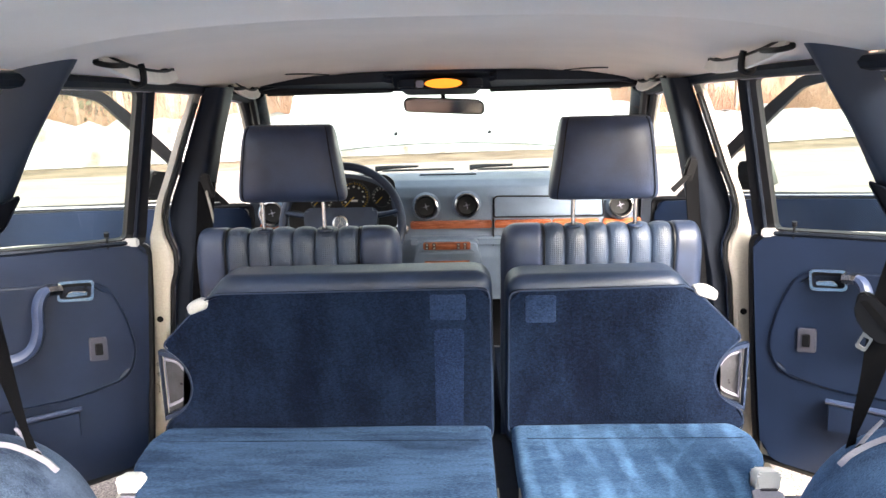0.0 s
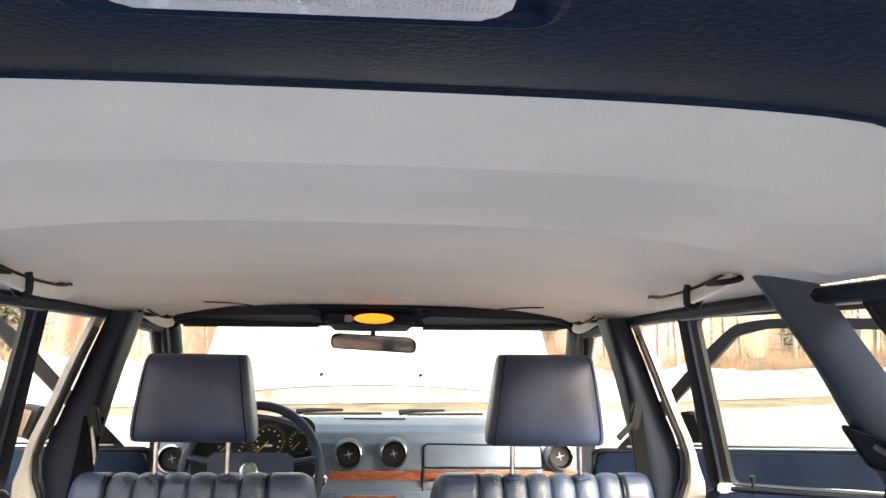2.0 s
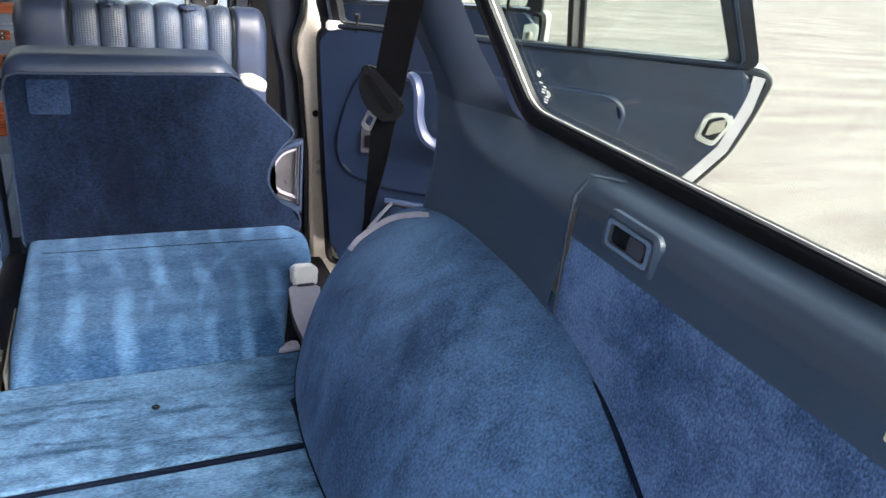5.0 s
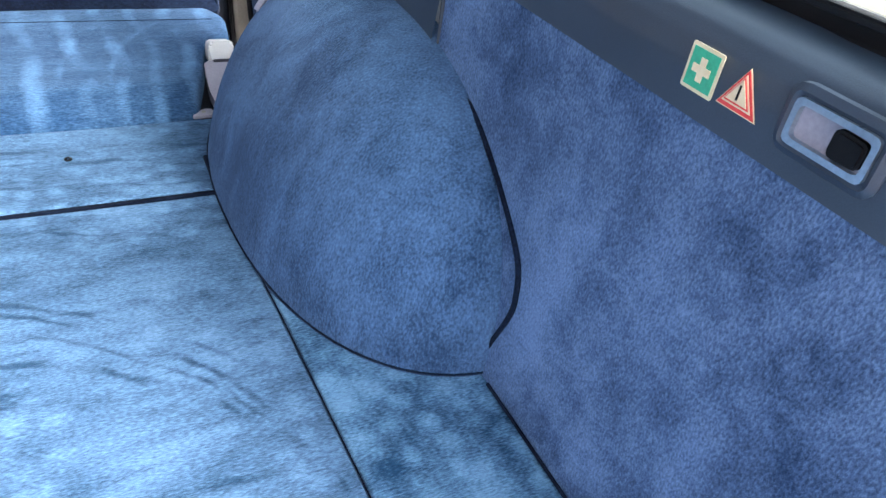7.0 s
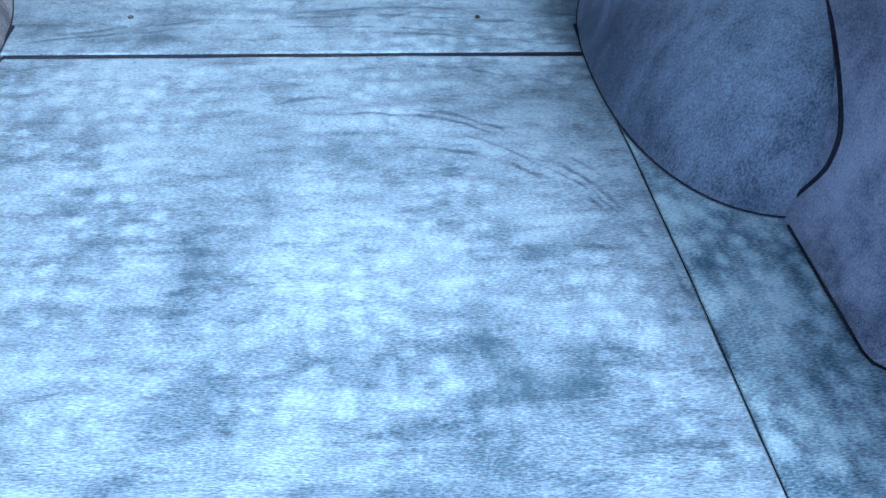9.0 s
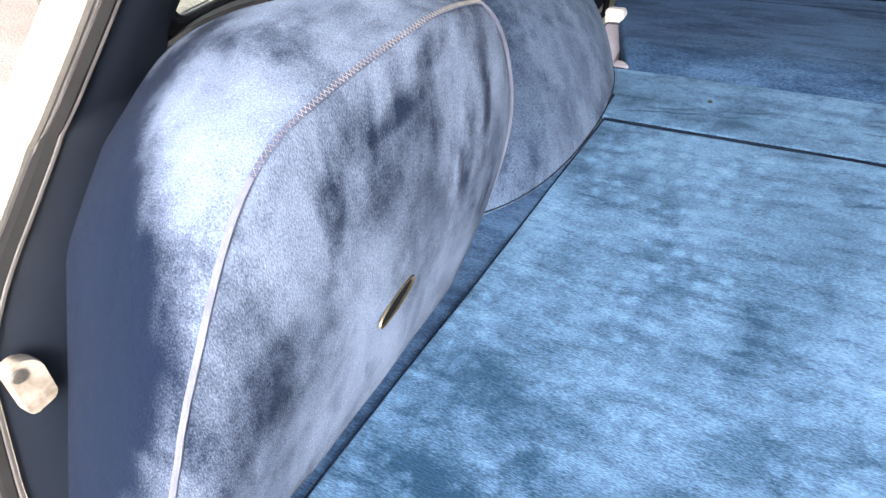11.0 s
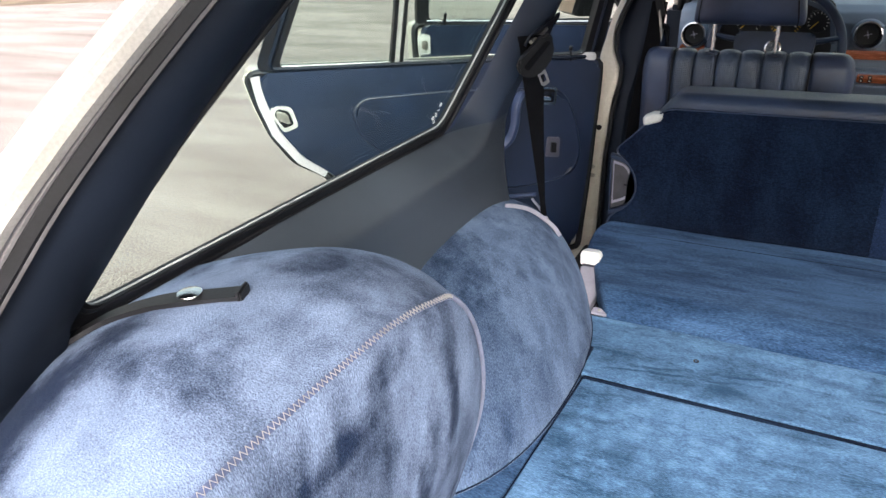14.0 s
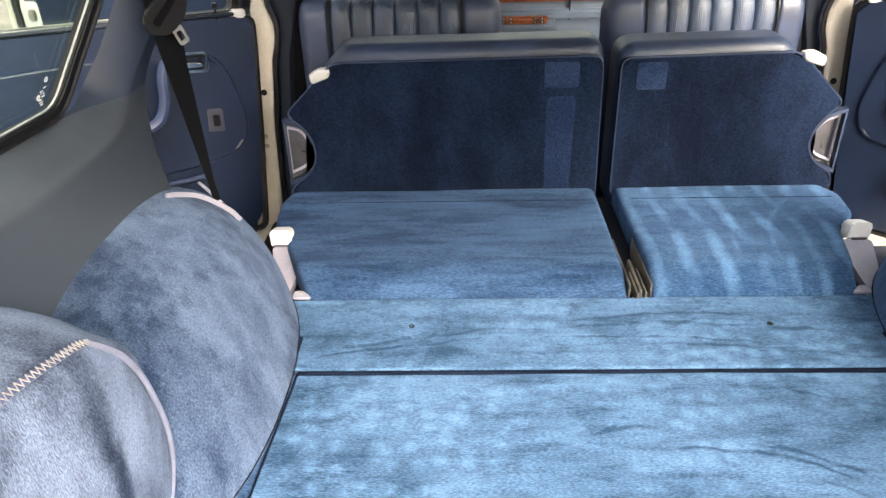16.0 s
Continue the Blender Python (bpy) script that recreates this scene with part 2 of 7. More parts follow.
M_dark = mat("dark_floor_carpet", (0.008, 0.011, 0.022), rough=0.95, vary=0.3, scale=12, fine=300, bump=0.5)
M_piping = mat("grey_blue_piping", (0.13, 0.14, 0.2), rough=0.7, vary=0.15, scale=30, fine=500, bump=0.3)
M_pipe2 = mat("worn_grey_piping", (0.06, 0.08, 0.16), rough=0.6, vary=0.2, scale=30, fine=500, bump=0.2)
M_zip = mat("pale_stitch_thread", (0.18, 0.172, 0.175), rough=0.8, vary=0.2, scale=40, fine=500, bump=0.3)
M_gauge = mat("gauge_black", (0.006, 0.006, 0.007), rough=0.3, vary=0.1, scale=10, fine=300, bump=0.0)
M_yellow = mat("gauge_yellow_marks", (0.75, 0.45, 0.05), rough=0.5, vary=0.05, bump=0.0)
M_offw = mat("off_white_marks", (0.75, 0.73, 0.68), rough=0.5, vary=0.05, bump=0.0)
M_green = mat("green_sticker", (0.05, 0.42, 0.25), rough=0.4, vary=0.05, bump=0.0)
M_cream = mat("cream_sticker", (0.8, 0.66, 0.45), rough=0.4, vary=0.05, bump=0.0)
M_red = mat("red_sticker", (0.75, 0.06, 0.06), rough=0.4, vary=0.05, bump=0.0)
M_window = glass("green_tinted_glass", (0.80, 0.865, 0.835), 0.045)
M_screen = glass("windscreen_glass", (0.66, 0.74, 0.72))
M_mirror = mat("mirror_silver", (0.62, 0.62, 0.62), rough=0.03, metal=1.0, vary=0.0, bump=0.0)
M_lens = mat("ribbed_lamp_lens", (0.62, 0.60, 0.62), rough=0.25, vary=0.08, scale=25, fine=400, bump=0.0)
M_amber = lit("amber_lamp_glow", (1.0, 0.26, 0.02), 0.22)
M_asphalt = mat("salt_pale_asphalt", (0.155, 0.124, 0.112), col2=(0.32, 0.274, 0.254), rough=0.92, scale=1.6, stretch=(0.3, 1.5, 1), detail=15, lo=0.26, hi=0.74, fine=110, bump=0.45, dist=0.25, fine_mix=0.9, bdist=0.004)
# brown dirt patches; both tones set far below real snow to hold back its glare
M_snow = mat("dimmed_dirty_snow", (0.10, 0.078, 0.058), col2=(0.27, 0.27, 0.275), rough=0.9, scale=1.6, detail=10, fine=9, bump=0.5, lo=0.30, hi=0.52, bdist=0.12)
M_verge = mat("brown_verge", (0.10, 0.065, 0.04), col2=(0.2, 0.15, 0.1), rough=0.95, scale=1.2, detail=8, fine=30, bump=0.7, bdist=0.03)
M_bark = mat("grey_brown_bark", (0.15, 0.115, 0.095), col2=(0.30, 0.25, 0.21), rough=0.9, scale=5, fine=40, bump=0.6, bdist=0.02)
M_twig = mat("russet_brush", (0.16, 0.085, 0.058), col2=(0.30, 0.18, 0.125), rough=0.9, scale=0.5, fine=10, bump=0.0)
M_fir = mat("fir_needles", (0.09, 0.095, 0.06), col2=(0.19, 0.185, 0.125), rough=0.9, scale=2, fine=20, bump=0.0)
M_far = mat("far_woods", (0.09, 0.052, 0.038), col2=(0.27, 0.18, 0.14), rough=1.0, scale=0.6, stretch=(1, 1, 0.22), detail=12, fine=3, bump=0.0)


def streaked(name, dark, light):
    """Velour with broad brushed streaks that run across the nap."""
    m = velour(name, dark, light, 4.5, (1, 1.5, 1), 22, (0.7, 1.5, 1), weights=(0.3, 0.3, 0.26), nap=330, sheen=0.2, rows=(0.4, 1.3, 1))
    n, l = m.node_tree.nodes, m.node_tree.links
    w = n.new("ShaderNodeTexWave")
    w.bands_direction = "X"
    w.inputs["Scale"].default_value, w.inputs["Distortion"].default_value, w.inputs["Detail"].default_value, w.inputs["Detail Scale"].default_value = 4.6, 5.0, 2.0, 0.8
    tc = [k for k in n if k.type == "TEX_COORD"][0]
    l.new(tc.outputs["Object"], w.inputs[0])
    cr = n.new("ShaderNodeMapRange")
    cr.inputs["From Min"].default_value, cr.inputs["From Max"].default_value = 0.5, 1.0
    cr.inputs["To Min"].default_value, cr.inputs["To Max"].default_value = -0.02, 0.55
    l.new(w.outputs["Fac"], cr.inputs[0])
    pt = n.new("ShaderNodeTexNoise")
    pt.inputs["Scale"].default_value, pt.inputs["Detail"].default_value = 7.0, 2.0
    l.new(tc.outputs["Object"], pt.inputs[0])
    pr = n.new("ShaderNodeMapRange")
    pr.inputs["From Min"].default_value, pr.inputs["From Max"].default_value = 0.38, 0.62
    l.new(pt.outputs["Fac"], pr.inputs[0])
    pm = n.new("ShaderNodeMath")
    pm.operation = "MULTIPLY"
    l.new(cr.outputs[0], pm.inputs[0])
    l.new(pr.outputs[0], pm.inputs[1])
    cr = pm
    ad = n.new("ShaderNodeMath")
    fin = n["pile"]
    old = fin.inputs[0].links[0].from_socket
    l.new(old, ad.inputs[0])
    l.new(cr.outputs[0], ad.inputs[1])
    l.new(ad.outputs[0], fin.inputs[0])
    return m


M_streak = streaked("streaked_velour", (0.008, 0.028, 0.074), (0.067, 0.140, 0.254))
M_streak.node_tree.nodes["pile"].inputs[1].default_value = 0.25
M_patch = velour("faded_velour_patch", (0.006, 0.013, 0.034), (0.018, 0.032, 0.07), 8, sheen=0.06)
M_patch2 = velour("worn_velour_stripe", (0.004, 0.009, 0.027), (0.014, 0.026, 0.062), 5, sheen=0.06)
M_archr = velour("right_arch_velour", (0.008, 0.025, 0.066), (0.062, 0.124, 0.242), 5, (1, 1.2, 0.7), 22, (1, 1, 0.6), 330, contrast=1.5, weights=(0.5, 0.28, 0.28), sheen=0.45, rows=(1, 1.2, 0.6))
M_archl = velour("arch_velour", (0.010, 0.022, 0.053), (0.096, 0.138, 0.22), 5, (1, 1.2, 0.7), 22, (1, 1, 0.6), 380, contrast=1.5, weights=(0.55, 0.28, 0.24), sheen=0.2, rows=(1, 1.2, 0.6))
M_strip = velour("side_strip_velour", (0.009, 0.040, 0.095), (0.115, 0.24, 0.40), 6.5, (1, 1.2, 1), 17, (1.6, 0.6, 1), 380, contrast=1.5, weights=(0.5, 0.34, 0.3), sheen=0.2, rows=(0.4, 1.3, 1))
M_steelblue = mat("satin_blue_metal", (0.35, 0.42, 0.5), rough=0.3, metal=0.8, vary=0.1, scale=30, bump=0.0)
M_brass = mat("dull_brass", (0.22, 0.19, 0.14), rough=0.35, metal=0.9, vary=0.2, scale=50, bump=0.0)




def smudges_and_shade(m, spots, even=0.0):
    """Dark spots in the pile, for soiling and for painted shade: centre x, y, half width, half length, strength."""
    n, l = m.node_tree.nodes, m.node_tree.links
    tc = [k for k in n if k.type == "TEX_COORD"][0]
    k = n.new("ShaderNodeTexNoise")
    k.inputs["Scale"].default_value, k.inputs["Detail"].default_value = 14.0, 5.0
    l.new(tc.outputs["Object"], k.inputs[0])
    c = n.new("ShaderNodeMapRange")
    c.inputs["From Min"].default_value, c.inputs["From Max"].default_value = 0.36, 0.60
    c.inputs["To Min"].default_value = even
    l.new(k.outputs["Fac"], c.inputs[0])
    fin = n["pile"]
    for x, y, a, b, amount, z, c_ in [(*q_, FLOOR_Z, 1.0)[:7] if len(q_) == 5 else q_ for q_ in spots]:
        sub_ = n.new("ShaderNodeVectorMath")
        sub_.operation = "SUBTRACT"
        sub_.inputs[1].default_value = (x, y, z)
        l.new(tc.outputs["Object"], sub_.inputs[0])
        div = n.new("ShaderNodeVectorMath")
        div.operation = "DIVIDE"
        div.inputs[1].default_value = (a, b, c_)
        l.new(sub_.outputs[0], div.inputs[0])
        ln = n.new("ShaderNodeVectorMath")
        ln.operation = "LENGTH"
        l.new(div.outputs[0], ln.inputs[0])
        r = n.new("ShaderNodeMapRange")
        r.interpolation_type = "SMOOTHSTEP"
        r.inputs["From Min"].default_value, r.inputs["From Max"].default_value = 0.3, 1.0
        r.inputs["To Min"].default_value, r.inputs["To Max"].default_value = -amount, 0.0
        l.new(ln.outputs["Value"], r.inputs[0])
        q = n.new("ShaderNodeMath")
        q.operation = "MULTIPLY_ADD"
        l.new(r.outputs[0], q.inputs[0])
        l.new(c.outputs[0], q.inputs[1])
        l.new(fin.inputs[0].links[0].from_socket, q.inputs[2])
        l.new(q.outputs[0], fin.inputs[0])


def dimples(m, scale, amount):
    """Paler rounded tufts in loose rows where the pile stands up."""
    n, l = m.node_tree.nodes, m.node_tree.links
    tc = [k for k in n if k.type == "TEX_COORD"][0]
    v = n.new("ShaderNodeTexVoronoi")
    v.voronoi_dimensions, v.feature = "2D", "SMOOTH_F1"
    v.inputs["Scale"].default_value, v.inputs["Randomness"].default_value, v.inputs["Smoothness"].default_value = scale, 0.8, 0.3
    l.new(tc.outputs["Object"], v.inputs["Vector"])
    r = n.new("ShaderNodeMapRange")
    r.interpolation_type = "SMOOTHSTEP"
    r.inputs["From Min"].default_value, r.inputs["From Max"].default_value = 0.05, 0.5
    r.inputs["To Min"].default_value, r.inputs["To Max"].default_value = amount, -0.5 * amount
    l.new(v.outputs["Distance"], r.inputs[0])
    k = n.new("ShaderNodeTexNoise")
    k.inputs["Scale"].default_value, k.inputs["Detail"].default_value = 4.5, 2.0
    l.new(tc.outputs["Object"], k.inputs[0])
    c = n.new("ShaderNodeMapRange")
    c.inputs["From Min"].default_value, c.inputs["From Max"].default_value = 0.42, 0.58
    l.new(k.outputs["Fac"], c.inputs[0])
    q = n.new("ShaderNodeMath")
    q.operation = "MULTIPLY_ADD"
    l.new(r.outputs[0], q.inputs[0])
    l.new(c.outputs[0], q.inputs[1])
    fin = n["pile"]
    l.new(fin.inputs[0].links[0].from_socket, q.inputs[2])
    l.new(q.outputs[0], fin.inputs[0])


dimples(M_floor, 25.0, 0.20)
dimples(M_strip, 25.0, 0.26)
FLOOR_Z = 0.60
smudges_and_shade(M_floor, [(0.27, -0.72, 0.24, 0.07, 0.16), (-0.31, -0.32, 0.05, 0.14, 0.4), (-0.25, -0.60, 0.14, 0.12, 0.3), (0.02, -0.42, 0.03, 0.012, 0.45), (0.17, -0.46, 0.04, 0.015, 0.45), (0.50, -0.12, 0.12, 0.12, 0.35), (-0.45, -0.55, 0.12, 0.3, 0.15), (0.0, 0.16, 0.5, 0.02, 0.25), (0.56, -0.62, 0.10, 0.09, 0.35), (0.42, -0.88, 0.24, 0.12, 0.3), (-0.42, -0.85, 0.2, 0.2, 0.12)])
# broad dark zones that paint the light's falloff at the rear of the floor
smudges_and_shade(M_floor, [(-0.42, -0.92, 0.26, 0.34, 0.26), (0.20, -1.08, 0.5, 0.24, 0.34)], 0.6)


# shade over the cover's rear end, painted into the pile colour
smudges_and_shade(M_cover, [(-0.84, -1.24, 0.40, 0.40, 0.9, 0.90, 0.50), (-0.84, -1.02, 0.17, 0.20, 0.5, 1.06, 0.2), (-0.735, -1.13, 0.22, 0.20, 1.0, 0.97, 0.26), (-0.80, -0.97, 0.15, 0.15, 0.7, 1.09, 0.1)], 0.8)
smudges_and_shade(M_cover, [(-0.74, -0.85, 0.06, 0.12, 0.6, 1.14, 0.06), (-0.52, -0.72, 0.05, 0.06, 0.55, 1.09, 0.03), (-0.51, -0.80, 0.05, 0.10, 0.5, 1.06, 0.025), (-0.5, -0.66, 0.08, 0.03, 0.55, 0.93, 0.16), (-0.50, -0.60, 0.08, 0.02, 0.5, 0.95, 0.12), (-0.51, -0.94, 0.05, 0.03, 0.4, 1.02, 0.05)])


def drag_arcs(m, arcs):
    """Dark curved drag marks in the pile: centre, radius, half width, strength, and the stretch of x that they cover."""
    n, l = m.node_tree.nodes, m.node_tree.links
    tc = [k for k in n if k.type == "TEX_COORD"][0]
    nz = n.new("ShaderNodeTexNoise")
    nz.inputs["Scale"].default_value, nz.inputs["Detail"].default_value = 16.0, 4.0
    l.new(tc.outputs["Object"], nz.inputs[0])
    brk = n.new("ShaderNodeMapRange")
    brk.inputs["From Min"].default_value, brk.inputs["From Max"].default_value = 0.40, 0.58
    l.new(nz.outputs["Fac"], brk.inputs[0])
    wob = n.new("ShaderNodeTexNoise")
    wob.inputs["Scale"].default_value, wob.inputs["Detail"].default_value = 9.0, 3.0
    l.new(tc.outputs["Object"], wob.inputs[0])
    sepx = n.new("ShaderNodeSeparateXYZ")
    l.new(tc.outputs["Object"], sepx.inputs[0])
    fin = n["pile"]

    def op(kind, a, b):
        k = n.new("ShaderNodeMath")
        k.operation = kind
        for i, v in enumerate((a, b)):
            if isinstance(v, (int, float)):
                k.inputs[i].default_value = v
            else:
                l.new(v, k.inputs[i])
        return k.outputs[0]

    def span(v, a, b, c, d):
        r = n.new("ShaderNodeMapRange")
        r.interpolation_type = "SMOOTHSTEP"
        for i, x in zip((1, 2, 3, 4), (a, b, c, d)):
            r.inputs[i].default_value = x
        l.new(v, r.inputs[0])
        return r.outputs[0]

    for cx, cy, rad, half, amount, x0, x1 in arcs:
        sb = n.new("ShaderNodeVectorMath")
        sb.operation = "SUBTRACT"
        sb.inputs[1].default_value = (cx, cy, FLOOR_Z)
        l.new(tc.outputs["Object"], sb.inputs[0])
        ln = n.new("ShaderNodeVectorMath")
        ln.operation = "LENGTH"
        l.new(sb.outputs[0], ln.inputs[0])
        off = op("ADD", op("SUBTRACT", ln.outputs["Value"], rad), op("MULTIPLY", op("SUBTRACT", wob.outputs["Fac"], 0.5), 0.05))
        d = span(op("ABSOLUTE", off, 0.0), 0.0, half, 1.0, 0.0)
        g = op("MULTIPLY", span(sepx.outputs[0], x0 - 0.04, x0 + 0.04, 0.0, 1.0), op("MULTIPLY", span(sepx.outputs[0], x1 - 0.04, x1 + 0.04, 1.0, 0.0), span(sepx.outputs[1], cy, cy + 0.08, 0.0, 1.0)))
        mk = op("MULTIPLY", op("MULTIPLY", d, g), op("MULTIPLY", brk.outputs[0], -amount))
        l.new(op("ADD", fin.inputs[0].links[0].from_socket, mk), fin.inputs[0])


drag_arcs(M_floor, [(0.10, -0.63, 0.445, 0.007, 0.6, 0.05, 0.55), (0.16, -0.68, 0.395, 0.008, 0.6, 0.2, 0.5), (0.10, -0.75, 0.608, 0.010, 0.5, -0.05, 0.25), (0.12, -0.66, 0.43, 0.006, 0.5, 0.28, 0.55), (0.15, -0.9, 0.86, 0.006, 0.45, 0.22, 0.45), (0.1, -0.66, 0.49, 0.006, 0.4, 0.2, 0.5), (0.1, -2.0, 2.14, 0.008, 0.45, -0.45, 0.5), (0.2, -2.0, 2.17, 0.006, 0.45, -0.1, 0.55), (0.0, -2.0, 2.10, 0.006, 0.45, -0.5, 0.3), (0.1, -2.0, 2.075, 0.006, 0.4, 0.0, 0.55)])
drag_arcs(M_streak, [(0.9, 0.3, 0.55, 0.012, -0.3, 0.2, 0.5), (0.9, 0.3, 0.47, 0.010, -0.3, 0.3, 0.55)])


def scuffs(m, scale, lo, hi, amount, stretch=(1, 1, 1)):
    """Sparse ragged scuffs where the pile lies the other way."""
    n, l = m.node_tree.nodes, m.node_tree.links
    tc = [k for k in n if k.type == "TEX_COORD"][0]
    mp = n.new("ShaderNodeMapping")
    mp.inputs["Scale"].default_value = stretch
    mp.inputs["Location"].default_value = (3.1, 1.7, 0.4)
    l.new(tc.outputs["Object"], mp.inputs[0])
    k = n.new("ShaderNodeTexNoise")
    k.inputs["Scale"].default_value, k.inputs["Detail"].default_value, k.inputs["Roughness"].default_value = scale, 9.0, 0.68
    l.new(mp.outputs[0], k.inputs[0])
    r = n.new("ShaderNodeMapRange")
    r.interpolation_type = "SMOOTHSTEP"
    for i, x in zip((1, 2, 3, 4), (lo, hi, 0.0, -amount)):
        r.inputs[i].default_value = x
    l.new(k.outputs["Fac"], r.inputs[0])
    a = n.new("ShaderNodeMath")
    fin = n["pile"]
    l.new(fin.inputs[0].links[0].from_socket, a.inputs[0])
    l.new(r.outputs[0], a.inputs[1])
    l.new(a.outputs[0], fin.inputs[0])


scuffs(M_floor, 4.5, 0.50, 0.66, 0.34)
scuffs(M_floor, 12.0, 0.52, 0.66, 0.30, (0.5, 1.6, 1))
scuffs(M_floor, 30.0, 0.52, 0.68, 0.25, (0.45, 1.7, 1))
scuffs(M_strip, 9.0, 0.50, 0.66, 0.22)
M_floor.node_tree.nodes["ease"].inputs[1].default_value = -0.35
M_cover.node_tree.nodes["ease"].inputs[1].default_value = -0.28
scuffs(M_cover, 9.0, 0.48, 0.68, 0.32, (1, 1, 0.6))
scuffs(M_side, 7.0, 0.50, 0.66, 0.25)
scuffs(M_archr, 6.0, 0.50, 0.66, 0.3, (1, 1, 0.5))
scuffs(M_archl, 7.0, 0.50, 0.64, 0.35, (1, 1, 0.6))
scuffs(M_back, 6.0, 0.48, 0.62, 0.16, (0.6, 1.6, 1))
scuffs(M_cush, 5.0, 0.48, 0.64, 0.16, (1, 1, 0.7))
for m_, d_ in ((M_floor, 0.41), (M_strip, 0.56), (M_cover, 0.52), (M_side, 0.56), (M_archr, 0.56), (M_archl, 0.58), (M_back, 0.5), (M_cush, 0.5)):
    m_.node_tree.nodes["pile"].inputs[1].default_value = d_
# ---- building helpers ----
def finish(bm, angle=40):
    bmesh.ops.remove_doubles(bm, verts=bm.verts, dist=1e-5)
    bmesh.ops.recalc_face_normals(bm, faces=bm.faces)
    for f in bm.faces:
        f.smooth = True
    lim = radians(angle)
    for e in bm.edges:
        e.smooth = len(e.link_faces) == 2 and e.calc_face_angle(0) < lim


def fair_normals(bm, angle):
    """Corner normals weighted by face area, so that large flats stay flat beside rounded rims."""
    lim = math.cos(radians(angle))
    bm.normal_update()
    area = {f: f.calc_area() for f in bm.faces}
    out = []
    for f in bm.faces:
        for lp in f.loops:
            acc = Vector((0, 0, 0))
            for g in lp.vert.link_faces:
                if g is f or g.normal.dot(f.normal) > lim:
                    acc += g.normal * area[g]
            out.append(acc.normalized() if acc.length > 1e-12 else f.normal.copy())
    return out


def thing(name, base, label, category, group="", kind=""):
    ob = new(name)
    ob.empty_display_size = 0.05
    ob.location = base
    return tagged(ob, label, category, group, kind)


def world_of(ob):
    p = Vector(ob.location)
    while ob.parent:
        ob = ob.parent
        p = p + Vector(ob.location)
    return p


def part(name, bm, material, parent=None, label="", angle=40, category="", group="", kind=""):
    finish(bm, angle)
    fair = fair_normals(bm, angle) if len(bm.faces) < 6000 else None
    me = bpy.data.meshes.new(name)
    bm.to_mesh(me)
    bm.free()
    if fair:
        me.normals_split_custom_set(fair)
    me.materials.append(material)
    ob = new(name, me)
    if parent:
        ob.parent = parent
        ob.location = -world_of(parent)
    return tagged(ob, label, category, group, kind)


def solo(name, bm, material, label, category, group="", kind="", angle=40):
    return part(name, bm, material, None, label, angle, category, group, kind)


def ident(u, v, w):
    return Vector((u, v, w))


def on_yz(x0, sx=1):
    return lambda u, v, w: Vector((sx * (x0 + w), u, v))


def on_xz(y0):
    return lambda u, v, w: Vector((u, y0 + w, v))


def plate(outline, thick, place=ident, bevel=0.0, seg=2, bm=None, w0=0.0, holes=()):
    """A slab with this outline in (u, v), from w0 to w0 + thick, set into the world by place; its rims are rounded."""
    b = bmesh.new()
    lo = [b.verts.new((u, v, w0)) for u, v in outline]
    hi = [b.verts.new((u, v, w0 + thick)) for u, v in outline]
    n = len(outline)
    b.faces.new(lo[::-1])
    b.faces.new(hi)
    for i in range(n):
        b.faces.new((lo[i], lo[(i + 1) % n], hi[(i + 1) % n], hi[i]))
    if bevel:
        rim = [e for e in b.edges if abs(e.verts[0].co.z - e.verts[1].co.z) < 1e-7]
        bmesh.ops.bevel(b, geom=rim, offset=bevel, segments=seg, affect="EDGES", clamp_overlap=True)
    bmesh.ops.triangulate(b, faces=[f for f in b.faces if len(f.verts) > 4])
    for v in b.verts:
        v.co = place(*v.co)
    return join(bm, b)


def join(bm, b):
    if bm is None:
        return b
    me = bpy.data.meshes.new("tmp")
    b.to_mesh(me)
    bm.from_mesh(me)
    b.free()
    bpy.data.meshes.remove(me)
    return bm


def ring(outer, inner, thick, place=ident, bm=None, w0=0.0):
    """A frame between two outlines of the same number of points."""
    b = bmesh.new()
    n = len(outer)
    q = [[b.verts.new(place(u, v, w)) for u, v in ol] for w in (w0, w0 + thick) for ol in (outer, inner)]
    for i in range(n):
        j = (i + 1) % n
        for a, c in ((0, 1), (1, 3), (3, 2), (2, 0)):
            b.faces.new((q[a][i], q[a][j], q[c][j], q[c][i]))
    bmesh.ops.bevel(b, geom=[e for e in b.edges if e.is_manifold and e.calc_face_angle(0) > 0.9], offset=thick * 0.22, segments=2, affect="EDGES", clamp_overlap=True)
    return join(bm, b)


def rbox(c, size, bevel=0.004, seg=2, rot=(0, 0, 0), bm=None, m=None):
    b = bmesh.new()
    bmesh.ops.create_cube(b, size=1)
    bmesh.ops.scale(b, vec=size, verts=b.verts)
    if bevel:
        bmesh.ops.bevel(b, geom=list(b.edges), offset=bevel, segments=seg, affect="EDGES", clamp_overlap=True)
    bmesh.ops.transform(b, matrix=m if m else pose(*c, *rot), verts=b.verts)
    return join(bm, b)


